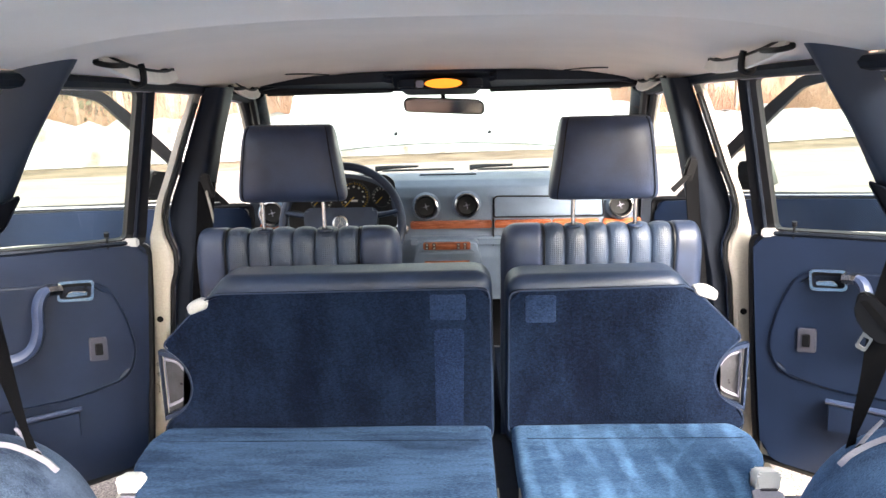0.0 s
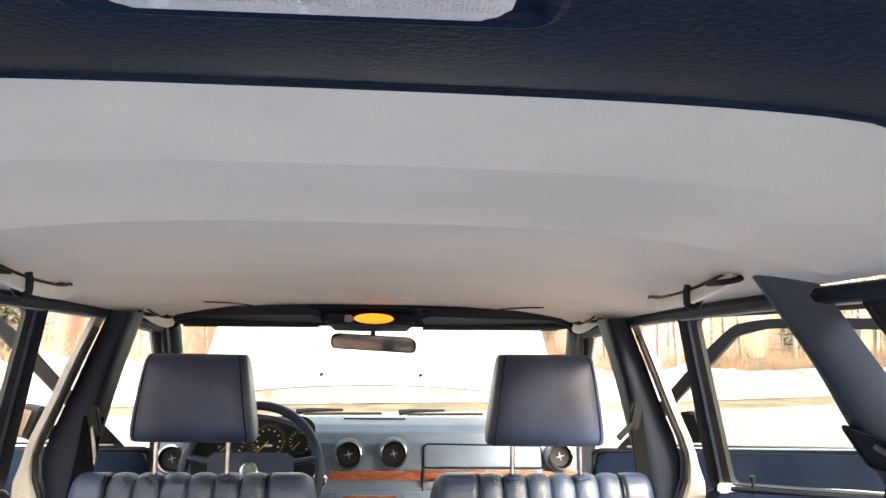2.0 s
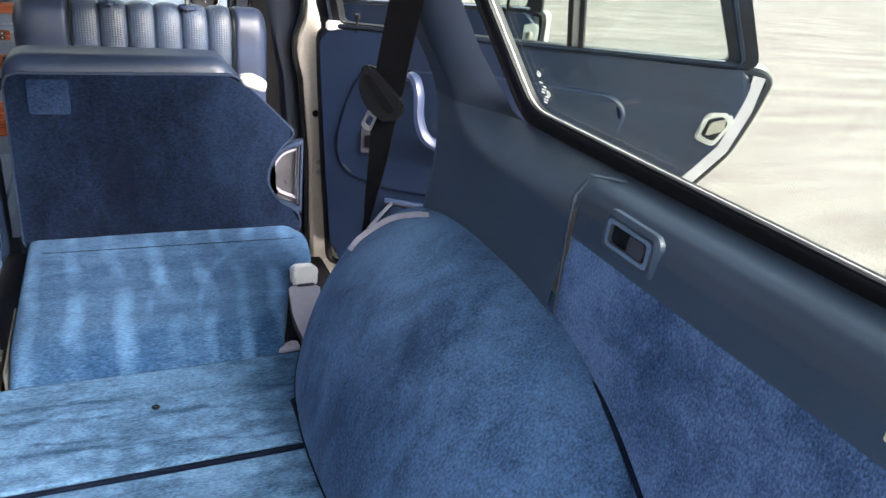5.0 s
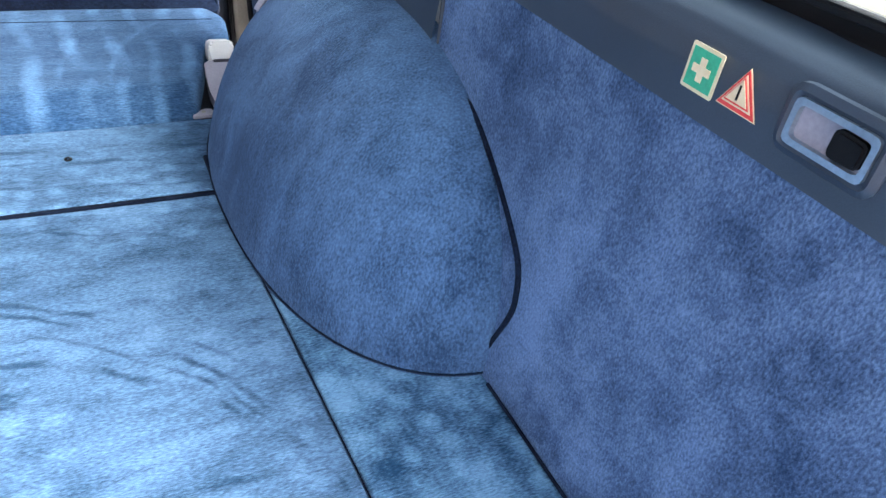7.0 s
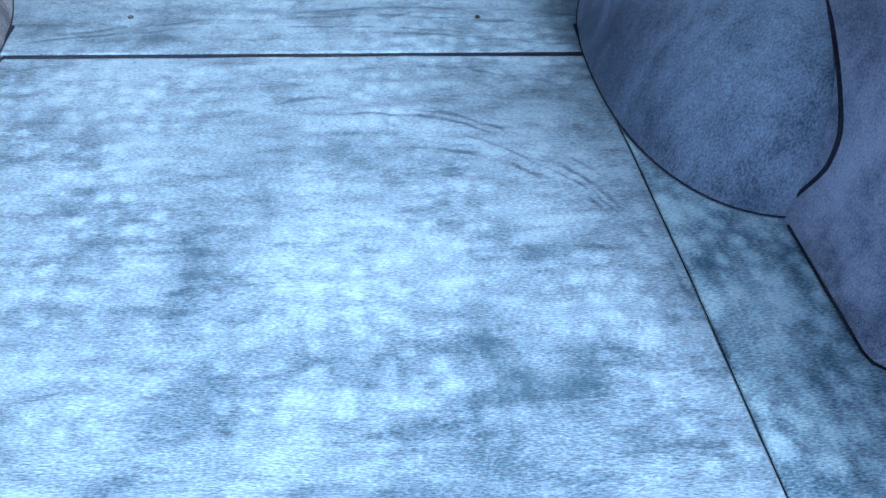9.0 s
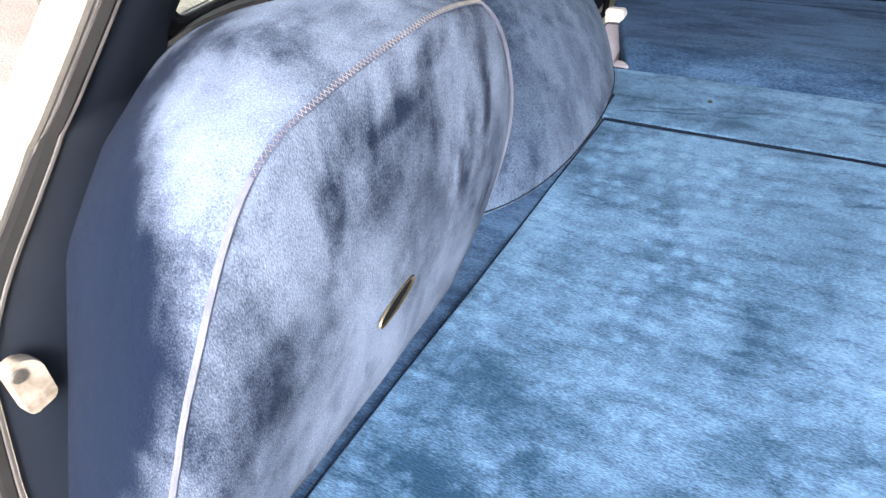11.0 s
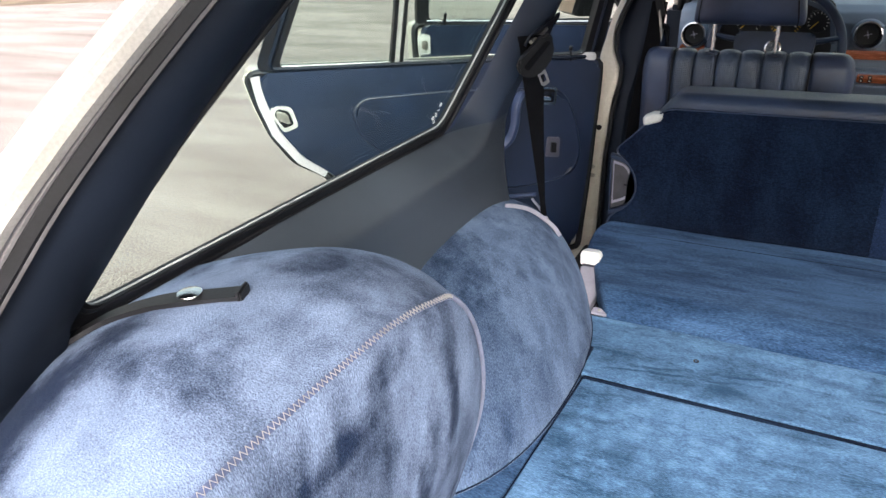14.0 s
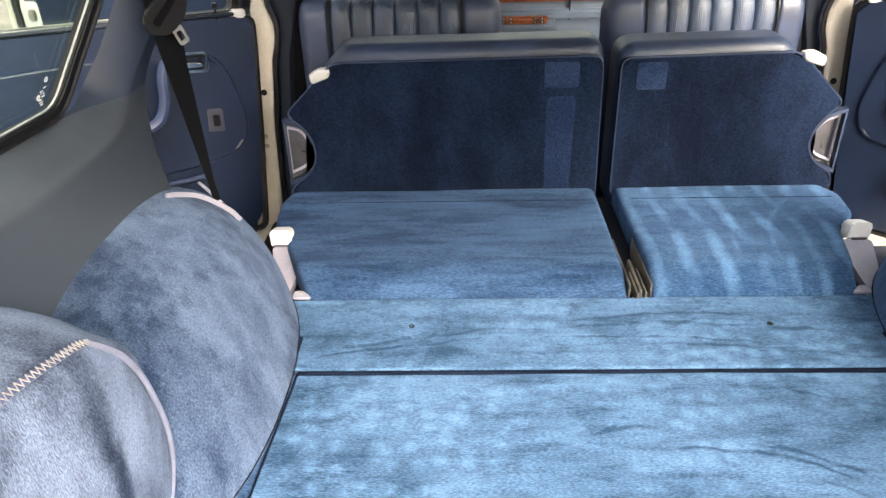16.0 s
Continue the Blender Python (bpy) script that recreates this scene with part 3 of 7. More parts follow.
def tube(pts, r, n=8, closed=False, bm=None, flat=1.0, up=None):
    """A tube along pts; r is a number or a list; flat squeezes it along its second axis."""
    b = bmesh.new()
    pts = [Vector(p) for p in pts]
    k = len(pts)
    rings, prev = [], None
    for i, p in enumerate(pts):
        a = pts[(i - 1) % k] if closed or i else p
        c = pts[(i + 1) % k] if closed or i < k - 1 else p
        d = (c - a).normalized()
        ref = Vector(up) if up else (prev if prev else (Vector((0, 0, 1)) if abs(d.z) < 0.9 else Vector((1, 0, 0))))
        s = d.cross(ref)
        s = s.normalized() if s.length > 1e-6 else d.orthogonal().normalized()
        t = s.cross(d).normalized()
        prev = None if up else t
        rr = r[i] if isinstance(r, (list, tuple)) else r
        rings.append([b.verts.new(p + s * rr * math.cos(2 * math.pi * j / n) + t * rr * flat * math.sin(2 * math.pi * j / n)) for j in range(n)])
    for i in range(k if closed else k - 1):
        p, q = rings[i], rings[(i + 1) % k]
        for j in range(n):
            b.faces.new((p[j], p[(j + 1) % n], q[(j + 1) % n], q[j]))
    if not closed:
        b.faces.new(rings[0])
        b.faces.new(rings[-1][::-1])
    return join(bm, b)


def band(pts, width, thick, across, bm=None):
    """A flat strap along pts; across is the direction of its width."""
    b = bmesh.new()
    pts = [Vector(p) for p in pts]
    across = Vector(across).normalized()
    rows = []
    for i, p in enumerate(pts):
        d = (pts[min(i + 1, len(pts) - 1)] - pts[max(i - 1, 0)]).normalized()
        s = (across - d * across.dot(d)).normalized()
        t = s.cross(d)
        rows.append([b.verts.new(p + s * width / 2 * a + t * thick / 2 * c) for a, c in ((-1, -1), (1, -1), (1, 1), (-1, 1))])
    for p, q in zip(rows, rows[1:]):
        for j in range(4):
            b.faces.new((p[j], p[(j + 1) % 4], q[(j + 1) % 4], q[j]))
    b.faces.new(rows[0])
    b.faces.new(rows[-1][::-1])
    return join(bm, b)


def surf(f, nu, nv, thick=0.0, bm=None, wrap_u=False):
    """A sheet of f(u, v), u and v from 0 to 1, thickened along its normals."""
    b = bmesh.new()
    g = [[b.verts.new(f(i / nu, j / nv)) for j in range(nv + 1)] for i in range(nu + (0 if wrap_u else 1))]
    m = len(g)
    for i in range(nu):
        for j in range(nv):
            b.faces.new((g[i][j], g[(i + 1) % m][j], g[(i + 1) % m][j + 1], g[i][j + 1]))
    if thick:
        b.normal_update()
        bmesh.ops.solidify(b, geom=list(b.faces), thickness=thick)
    return join(bm, b)


def lathe(prof, m, n=24, bm=None):
    b = bmesh.new()
    rows = [[b.verts.new(m @ Vector((r * math.cos(2 * math.pi * j / n), r * math.sin(2 * math.pi * j / n), h))) for j in range(n)] for r, h in prof]
    for p, q in zip(rows, rows[1:]):
        for j in range(n):
            b.faces.new((p[j], p[(j + 1) % n], q[(j + 1) % n], q[j]))
    return join(bm, b)


def soft(pts, r=0.02, n=4):
    """Rounds the corners of an outline."""
    out = []
    k = len(pts)
    for i in range(k):
        p, a, c = Vector(pts[i]), Vector(pts[i - 1]), Vector(pts[(i + 1) % k])
        d0, d1 = a - p, c - p
        q = min(r, d0.length * 0.45, d1.length * 0.45)
        s, e = p + d0.normalized() * q, p + d1.normalized() * q
        for j in range(n + 1):
            t = j / n
            out.append(tuple((1 - t) ** 2 * s + 2 * t * (1 - t) * p + t * t * e))
    return out


def curve(pts, n=6):
    """A smooth line through pts (Catmull-Rom)."""
    P = [Vector(p) for p in pts]
    P = [2 * P[0] - P[1]] + P + [2 * P[-1] - P[-2]]
    out = []
    for i in range(1, len(P) - 2):
        for j in range(n):
            t = j / n
            a, b, c, d = P[i - 1:i + 3]
            out.append(0.5 * (2 * b + (c - a) * t + (2 * a - 5 * b + 4 * c - d) * t * t + (3 * b - a - 3 * c + d) * t ** 3))
    return out + [P[-2]]


def lerp_at(table, t):
    for (a, p), (b, q) in zip(table, table[1:]):
        if t <= b or b == table[-1][0]:
            k = min(1, max(0, (t - a) / (b - a)))
            return p + (q - p) * k
    return table[-1][1]


def smooth_at(table, t):
    """A value from a table of (place, value), with soft bends."""
    h = 0.02
    return (lerp_at(table, t - h) + 2 * lerp_at(table, t) + lerp_at(table, t + h)) / 4


# ---- ground and distance ----
bm = bmesh.new()
xs = [-3000, -300, -90, -45, -20, -8, -3, 0, 3, 8, 20, 45, 90, 300, 3000]
gv = [[bm.verts.new((x, y, 0)) for y in xs] for x in xs]
for i in range(len(xs) - 1):
    for j in range(len(xs) - 1):
        bm.faces.new((gv[i][j], gv[i + 1][j], gv[i + 1][j + 1], gv[i][j + 1]))
solo("ground", bm, M_asphalt, "pale salt-stained worn asphalt of a parking lot", "ground", kind="structure")

BANK = [(-60, -12), (-40, -2), (-26, 6), (-15, 10.5), (-8, 13), (0, 15), (7, 16), (17, 20.5), (28, 25), (44, 34), (70, 46)]


def bank_line(s):
    k = s * (len(BANK) - 1)
    i = min(int(k), len(BANK) - 2)
    a, b = Vector(BANK[i]), Vector(BANK[i + 1])
    p = a + (b - a) * (k - i)
    d = (b - a).normalized()
    return p, Vector((-d.y, d.x))


def bank(w0, w1, height, rough, z0, seed, nu=260, nv=14):
    def f(u, v):
        p, nrm = bank_line(u)
        w = w0 + (w1 - w0) * v
        q = p + nrm * w
        hh = height(u) if callable(height) else height
        shape = math.sin(math.pi * min(1, v * 1.02)) ** 0.6
        e = noise.fractal(Vector((q.x * 0.6 + seed, q.y * 0.6, 0)), 1.0, 2.0, 5)
        e2 = noise.noise(Vector((q.x * 2.3, q.y * 2.3, seed)))
        return Vector((q.x, q.y, z0 + max(-0.1, shape * hh * (1 + rough * e + 0.25 * rough * e2))))
    return surf(f, nu, nv)


solo("verge", bank(-1.6, 60, 0.06, 0.8, 0.0, 3.0), M_verge, "brown leaf-strewn verge under bare woods", "verge", kind="structure")
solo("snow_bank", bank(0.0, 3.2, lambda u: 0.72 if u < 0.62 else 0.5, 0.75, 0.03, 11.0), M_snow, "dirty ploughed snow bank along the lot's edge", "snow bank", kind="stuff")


def woods_wall(u, v):
    p, nrm = bank_line(u)
    q = p + nrm * 34
    top = 7.5 + 2.5 * noise.fractal(Vector((u * 60, 4, 0)), 1.0, 2.0, 4) + 1.2 * noise.noise(Vector((u * 500, 1, 0)))
    return Vector((q.x, q.y, -0.5 + top * v))


solo("backdrop", surf(woods_wall, 300, 3), M_far, "hazy brown wall of far bare woods", "backdrop", kind="structure")


# unseen ring, added to cut the low sky light from the rear
def rear_ring(u, v):
    a = radians(165 + 215 * u)
    top = 10.0 + 2.5 * noise.fractal(Vector((u * 40, 9, 0)), 1.0, 2.0, 4)
    return Vector((58 * math.cos(a), 58 * math.sin(a) - 4, -0.5 + top * v))


solo("backdrop", surf(rear_ring, 160, 3), M_far, "unseen brown wall added behind the lot against low sky light", "backdrop", kind="structure")


def bare_tree(seed, height, spread):
    rnd = random.Random(seed)
    bm = bmesh.new()

    def limb(p, d, length, r, depth):
        pts, rr = [p], [r]
        q = p
        k = 5 if depth == 0 else 3
        for i in range(k):
            d = (d + Vector((rnd.uniform(-1, 1), rnd.uniform(-1, 1), rnd.uniform(-0.2, 0.5))) * (0.07 if depth == 0 else 0.2)).normalized()
            q = q + d * length / k
            pts.append(q)
            rr.append(r * (1 - 0.8 * (i + 1) / k))
        tube(pts, rr, 5 if depth == 0 else 3, bm=bm)
        if depth < 2:
            for _ in range(16 if depth == 0 else 6):
                t = rnd.uniform(0.3, 1.0) * (len(pts) - 1)
                i = min(int(t), len(pts) - 2)
                s = pts[i].lerp(pts[i + 1], t - i)
                a = rnd.uniform(0, 2 * math.pi)
                side = Vector((math.cos(a), math.sin(a), rnd.uniform(0.5, 1.4))).normalized()
                limb(s, side, length * rnd.uniform(0.2, 0.42) * spread, rr[i] * rnd.uniform(0.35, 0.6), depth + 1)

    limb(Vector((0, 0, -0.2)), Vector((rnd.uniform(-0.1, 0.1), rnd.uniform(-0.1, 0.1), 1)), height, height * 0.0095, 0)
    return bm


def shrub_mesh(seed):
    rnd = random.Random(seed)
    bm = bmesh.new()
    for _ in range(70):
        a, r = rnd.uniform(0, 6.28), rnd.uniform(0, 0.9)
        p = Vector((r * math.cos(a), r * math.sin(a), 0))
        pts = [p]
        d = Vector((rnd.uniform(-0.5, 0.5), rnd.uniform(-0.5, 0.5), 1)).normalized()
        for i in range(3):
            p = p + d * rnd.uniform(0.3, 0.75)
            d = (d + Vector((rnd.uniform(-0.5, 0.5), rnd.uniform(-0.5, 0.5), 0.1))).normalized()
            pts.append(p)
        tube(pts, [0.014, 0.011, 0.008, 0.004], 3, bm=bm)
    return bm


def fir_tree(seed, height):
    rnd = random.Random(seed)
    root = thing("fir_tree", (0, 0, 0), "dark green fir among bare woods", "tree", "firs")
    part("trunk", tube([(0, 0, -0.2), (0.03, 0, height * 0.5), (0, 0, height)], [height * 0.018, height * 0.01, 0.01], 6), M_bark, root)
    bm = bmesh.new()
    for i in range(3400):
        h = rnd.uniform(0.08, 1.0) ** 0.8
        a = rnd.uniform(0, 6.28)
        reach = (1.03 - h) * height * 0.26 * rnd.uniform(0.35, 1.1)
        p = Vector((math.cos(a) * reach, math.sin(a) * reach, h * height - reach * 0.25))
        s = rnd.uniform(0.05, 0.14)
        t1 = Vector((math.cos(a), math.sin(a), rnd.uniform(-0.5, 0.1))) * s * 1.8
        t2 = Vector((-math.sin(a), math.cos(a), rnd.uniform(-0.3, 0.3))) * s * 0.6
        v = [bm.verts.new(p - t1), bm.verts.new(p + t2), bm.verts.new(p + t1), bm.verts.new(p - t2)]
        bm.faces.new(v)
    part("crown", bm, M_fir, root)
    return root


TREES = []
for k in range(5):
    TREES.append(solo("bare_tree", bare_tree(20 + k, 9.5 + k, 1.0 + 0.1 * k), M_bark, "leafless grey-brown tree at the edge of woods", "tree", "bare trees"))
rnd = random.Random(5)
spots = []
for k in range(230):
    p, nrm = bank_line(rnd.uniform(0.05, 1.0))
    q = p + nrm * (4.5 + 27 * rnd.random() ** 1.1)
    spots.append((q.x, q.y))
for k, (x, y) in enumerate(spots):
    m = pose(x, y, 0, rnd.uniform(-3, 3), rnd.uniform(-3, 3), rnd.uniform(0, 360))
    src = TREES[k % 5]
    if k < 5:
        src.matrix_world = m
    else:
        copy_thing(src, m)
FIR = fir_tree(3, 6.5)
FIR.matrix_world = pose(20, 33, 0)
for x, y, r in ((-13, 25, 130), (27, 35, 200), (33, 37, 300)):
    copy_thing(FIR, pose(x, y, 0, 0, 0, r))
bm = bmesh.new()
for k in range(3):
    src = shrub_mesh(k)
    me = bpy.data.meshes.new("tmp")
    src.to_mesh(me)
    src.free()
    for _ in range(110):
        p, nrm = bank_line(rnd.uniform(0.0, 1.0))
        q = p + nrm * (3.2 + 7 * rnd.random())
        n0 = len(bm.verts)
        bm.from_mesh(me)
        bm.verts.ensure_lookup_table()
        bmesh.ops.transform(bm, matrix=pose(q.x, q.y, 0, 0, 0, rnd.uniform(0, 360)) @ Matrix.Scale(rnd.uniform(0.45, 1.0), 4), verts=bm.verts[n0:])
    bpy.data.meshes.remove(me)
solo("undergrowth", bm, M_twig, "russet leafless undergrowth behind the snow", "brush", kind="stuff")

# ---- load floor ----
FLOOR = 0.60


def pad(left, right, y0, y1, ztop, zbase, r=0.012, nu=22, nv=18, bm=None, wave=0.0):
    """A stuffed or carpeted board with rounded rims: left(y), right(y) and ztop(x, y) give its outline and top."""
    def inset(length, n):
        e = [0.0, 0.0, 0.12 * r, 0.4 * r, r]
        mid = [r + (length - 2 * r) * i / n for i in range(1, n)]
        return e + mid + [length - t for t in e[::-1]]

    b = bmesh.new()
    rows = []
    ys = inset(y1 - y0, nv)
    for j, dy in enumerate(ys):
        y = y0 + dy
        a, c = left(y), right(y)
        row = []
        xs_ = inset(c - a, nu)
        for i, dx in enumerate(xs_):
            x = a + dx
            d1, d2 = min(dx, c - a - dx), min(dy, y1 - y0 - dy)
            drop = sum(r - math.sqrt(max(0, r * r - (r - d) ** 2)) for d in (d1, d2) if d < r)
            z = ztop(x, y) - min(drop, r)
            if wave:
                z += wave * noise.noise(Vector((x * 5, y * 5, 1.7)))
            if i in (0, len(xs_) - 1) or j in (0, len(ys) - 1):
                z = zbase
            row.append(b.verts.new((x, y, z)))
        rows.append(row)
    for p, q in zip(rows, rows[1:]):
        for i in range(len(p) - 1):
            b.faces.new((p[i], p[i + 1], q[i + 1], q[i]))
    b.faces.new([rows[0][i] for i in range(len(rows[0]))] + [rows[j][-1] for j in range(1, len(rows))] + [rows[-1][i] for i in range(len(rows[0]) - 2, -1, -1)] + [rows[j][0] for j in range(len(rows) - 2, 0, -1)])
    return join(bm, b)


SEAM_L = [(-1.3, -0.592), (-1.0, -0.585), (-0.5, -0.557), (-0.004, -0.534)]
SEAM_R = [(-1.3, 0.575), (-0.6, 0.566), (-0.3, 0.557), (-0.004, 0.543)]
floor_label = "mottled light blue velour carpet over the load floor"
load_floor = thing("floor", (0, -0.6, 0.58), floor_label, "floor", kind="structure")
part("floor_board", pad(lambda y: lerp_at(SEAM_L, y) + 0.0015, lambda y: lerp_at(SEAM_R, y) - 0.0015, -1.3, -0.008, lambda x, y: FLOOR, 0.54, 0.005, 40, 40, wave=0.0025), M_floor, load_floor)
# left strip: lowered and in darker seat-back velour to imitate the cover's shade
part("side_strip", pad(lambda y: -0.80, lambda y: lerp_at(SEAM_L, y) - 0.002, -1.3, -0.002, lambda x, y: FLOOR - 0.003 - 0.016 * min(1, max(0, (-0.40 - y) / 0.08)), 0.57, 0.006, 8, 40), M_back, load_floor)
part("side_strip", pad(lambda y: lerp_at(SEAM_R, y) + 0.002, lambda y: 0.86, -1.3, -0.002, lambda x, y: FLOOR - 0.003, 0.57, 0.006, 8, 20), M_strip, load_floor)
part("underlay", rbox((0, -0.4, 0.53), (1.6, 1.85, 0.04), 0), M_dark, load_floor)
part("edge_binding", tube([(-0.534, -0.001, FLOOR - 0.006), (0.542, -0.001, FLOOR - 0.006)], 0.0058, 6), M_cush, load_floor, "dark bound edge")
for seam, r_ in ((SEAM_L, 0.0016), (SEAM_R, 0.0009)):
    part("edge_binding", tube([(x, y, FLOOR - 0.0026) for y, x in seam], r_, 6), M_cush, load_floor, "dark bound edge")
strip = thing("floor_strip", (0, 0.12, 0.57), "hinged blue velour strip between load floor and folded seats", "floor panel")
part("board", pad(lambda y: -0.60, lambda y: 0.61, 0.006, 0.234, lambda x, y: FLOOR + 0.001, 0.54, 0.005, 40, 8, wave=0.002), M_floor, strip)
for x in (-0.337, 0.35):
    part("screw_hole", lathe([(0.0058, 0), (0.0058, 0.0025), (0.003, 0.003), (0.003, 0.0)], pose(x, 0.135, FLOOR), 12), M_black, strip, "small black-ringed hole")

# ---- folded rear seat backs, lying flat ----
BACK_L = [(0.236, -0.556), (0.27, -0.575), (0.33, -0.605), (0.42, -0.64), (0.47, -0.655), (0.52, -0.69), (0.64, -0.70), (0.70, -0.675)]
BACK_R = [(0.236, 0.566), (0.28, 0.572), (0.36, 0.595), (0.46, 0.62), (0.53, 0.685), (0.64, 0.70), (0.70, 0.668)]


def back_top(x, y):
    return 0.64 - 0.034 * max(0, (0.315 - y) / 0.079) ** 1.4


for nm, lf, rt in (("l", lambda y: smooth_at(BACK_L, y), lambda y: 0.101), ("r", lambda y: 0.151, lambda y: smooth_at(BACK_R, y))):
    ob = thing("folded_seat_back", (-0.25 if nm == "l" else 0.4, 0.45, 0.58), "wide rear seat back folded flat, blue velour" if nm == "l" else "narrow rear seat back folded flat, brush-streaked blue velour", "seat back", "folded rear seat backs")
    part("carpet_top", pad(lf, rt, 0.236, 0.70, back_top, 0.585, 0.016, 30, 26, wave=0.002), M_back if nm == "l" else M_streak, ob)
    x0 = 0.104 if nm == "l" else 0.148
    part("steel_edge", rbox((x0, 0.34, 0.603), (0.003, 0.20, 0.045), 0.001), M_steel, ob, "worn steel edge")
    part("crease", band([(lf(0.62) + 0.03, 0.62, 0.6405), (rt(0.62) - 0.03, 0.615, 0.6405)], 0.0014, 0.001, (0, 1, 0)), M_cush, ob)
solo("seat_hinge_stay", rbox((0.126, 0.30, 0.60), (0.006, 0.13, 0.03), 0.002, bm=rbox((0.118, 0.27, 0.598), (0.004, 0.09, 0.03), 0.001, bm=rbox((0.136, 0.28, 0.598), (0.004, 0.1, 0.03), 0.001))), M_steel, "thin steel hinge stays between the seat backs", "hinge")
for sx, lf in ((-1, BACK_L), (1, BACK_R)):
    for x in ((-0.60, -0.17) if sx < 0 else (0.19, 0.55)):
        solo("hinge_loop", tube([(x - 0.008, 0.705, 0.63), (x - 0.006, 0.70, 0.648), (x + 0.006, 0.70, 0.648), (x + 0.008, 0.705, 0.63)], 0.0035, 6), M_black, "small black hinge loop at the folded seat's edge", "hinge", "hinge loops")

# ---- upright cushions, tipped forward ----


def puffed(outline, thick, r, place, seg=6):
    """A stuffed slab: the outline's rims are rolled over with radius r, front and back."""
    n = len(outline)
    cen = [Vector(p) for p in outline]
    area = sum(cen[i - 1].x * cen[i].y - cen[i].x * cen[i - 1].y for i in range(n))
    inward = []
    for i in range(n):
        d = (cen[(i + 1) % n] - cen[i - 1]).normalized()
        inward.append(Vector((-d.y, d.x)) * (1 if area > 0 else -1))
    b = bmesh.new()
    steps = [(r * (1 - math.sin(math.pi / 2 * k / seg)), r * (1 - math.cos(math.pi / 2 * k / seg))) for k in range(seg + 1)]
    steps += [(i, thick - w) for i, w in reversed(steps)]
    rows = []
    for ins, w in steps:
        rows.append([b.verts.new(place(c.x + q.x * ins, c.y + q.y * ins, w)) for c, q in zip(cen, inward)])
    for p, q in zip(rows, rows[1:]):
        for j in range(n):
            b.faces.new((p[j], p[(j + 1) % n], q[(j + 1) % n], q[j]))
    bmesh.ops.triangulate(b, faces=[b.faces.new(rows[0][::-1]), b.faces.new(rows[-1])])
    return b


def upright(kind, outer, carpet, patch, stripe, knob, notch, sx):
    cx = sum(p[0] for p in outer) / len(outer)
    rise = 0.03 if sx < 0 else 0.018
    outer, carpet, patch, stripe, notch = ([(x, z + rise * min(1, max(0, (z - 0.62) / 0.16))) for x, z in pts] if pts else pts for pts in (outer, carpet, patch, stripe, notch))
    ob = thing("tipped_seat_cushion", (cx, 0.75, 0.58), kind, "seat cushion", "tipped rear seat cushions")
    outer = [(x, z - 0.020 if z > 0.95 else z) for x, z in outer]
    part("vinyl_body", puffed(soft(outer, 0.05, 7), 0.135, 0.034, on_xz(0.712)), M_vinyl, ob, "navy vinyl body")
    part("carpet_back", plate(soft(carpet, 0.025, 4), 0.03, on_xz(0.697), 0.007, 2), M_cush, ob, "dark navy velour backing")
    part("seam", tube([(x, 0.699, z) for x, z in soft(carpet, 0.025, 4)], 0.0025, 5, closed=True), M_vinyl, ob)
    part("touch_patch", plate(soft(patch, 0.006, 2), 0.004, on_xz(0.694), 0.0008, 1), M_patch, ob, "faded square patch")
    if stripe:
        part("worn_stripe", plate(soft(stripe, 0.01, 2), 0.002, on_xz(0.696), 0.0005, 1), M_patch2, ob, "faded upright stripe")
    kx, kz = sum(p[0] for p in knob) / len(knob), sum(p[1] for p in knob) / len(knob)
    part("release_knob", puffed(soft([(kx + (x - kx) * 0.85, kz + (z - kz) * 0.8 - 0.004) for x, z in knob], 0.010, 4), 0.03, 0.007, on_xz(0.693), 4), M_pale, ob, "pale grey release knob")
    dee = [(sx * p.x, p.y) for p in curve(notch, 5)]
    mx_, mz_ = sx * 0.668, sum(z for _, z in notch) / len(notch)

    def shrink(k, q=1.0):
        return [(mx_ + (x - mx_) * k, mz_ + (z - mz_) * k * q) for x, z in dee]
    part("grab_frame", ring(shrink(1.04), shrink(0.90), 0.016, on_xz(0.698)), M_vinyl, ob, "navy frame of the recessed pull")
    part("grab_rim", ring(shrink(0.74), shrink(0.66), 0.006, on_xz(0.714)), M_lilac, ob, "paler inner rim of the pull")
    part("grab_cup", plate(shrink(0.98), 0.006, on_xz(0.722), 0.001, 1), M_cup, ob, "satin grey cup of the pull")
    return ob


NL = [(0.684, 0.80), (0.64, 0.787), (0.615, 0.755), (0.608, 0.715), (0.63, 0.675), (0.684, 0.652)]
upright("wide tipped-up rear cushion with dark navy velour underside",
        [(0.112, 0.56), (0.108, 1.0), (-0.525, 0.996), (-0.56, 0.955), (-0.68, 0.80), (-0.615, 0.745), (-0.615, 0.70), (-0.685, 0.64), (-0.69, 0.56)],
        [(0.105, 0.60), (0.10, 0.945), (-0.548, 0.94), (-0.675, 0.815), (-0.64, 0.79), (-0.612, 0.755), (-0.607, 0.712), (-0.63, 0.675), (-0.682, 0.645), (-0.69, 0.60)],
        [(-0.038, 0.933), (0.045, 0.933), (0.045, 0.872), (-0.038, 0.872)], [(-0.03, 0.85), (0.04, 0.85), (0.035, 0.62), (-0.03, 0.62)],
        [(-0.605, 0.918), (-0.612, 0.948), (-0.578, 0.968), (-0.545, 0.962), (-0.552, 0.938)], NL, -1)
NR = [(0.70, 0.815), (0.66, 0.80), (0.632, 0.765), (0.625, 0.73), (0.645, 0.69), (0.70, 0.665)]
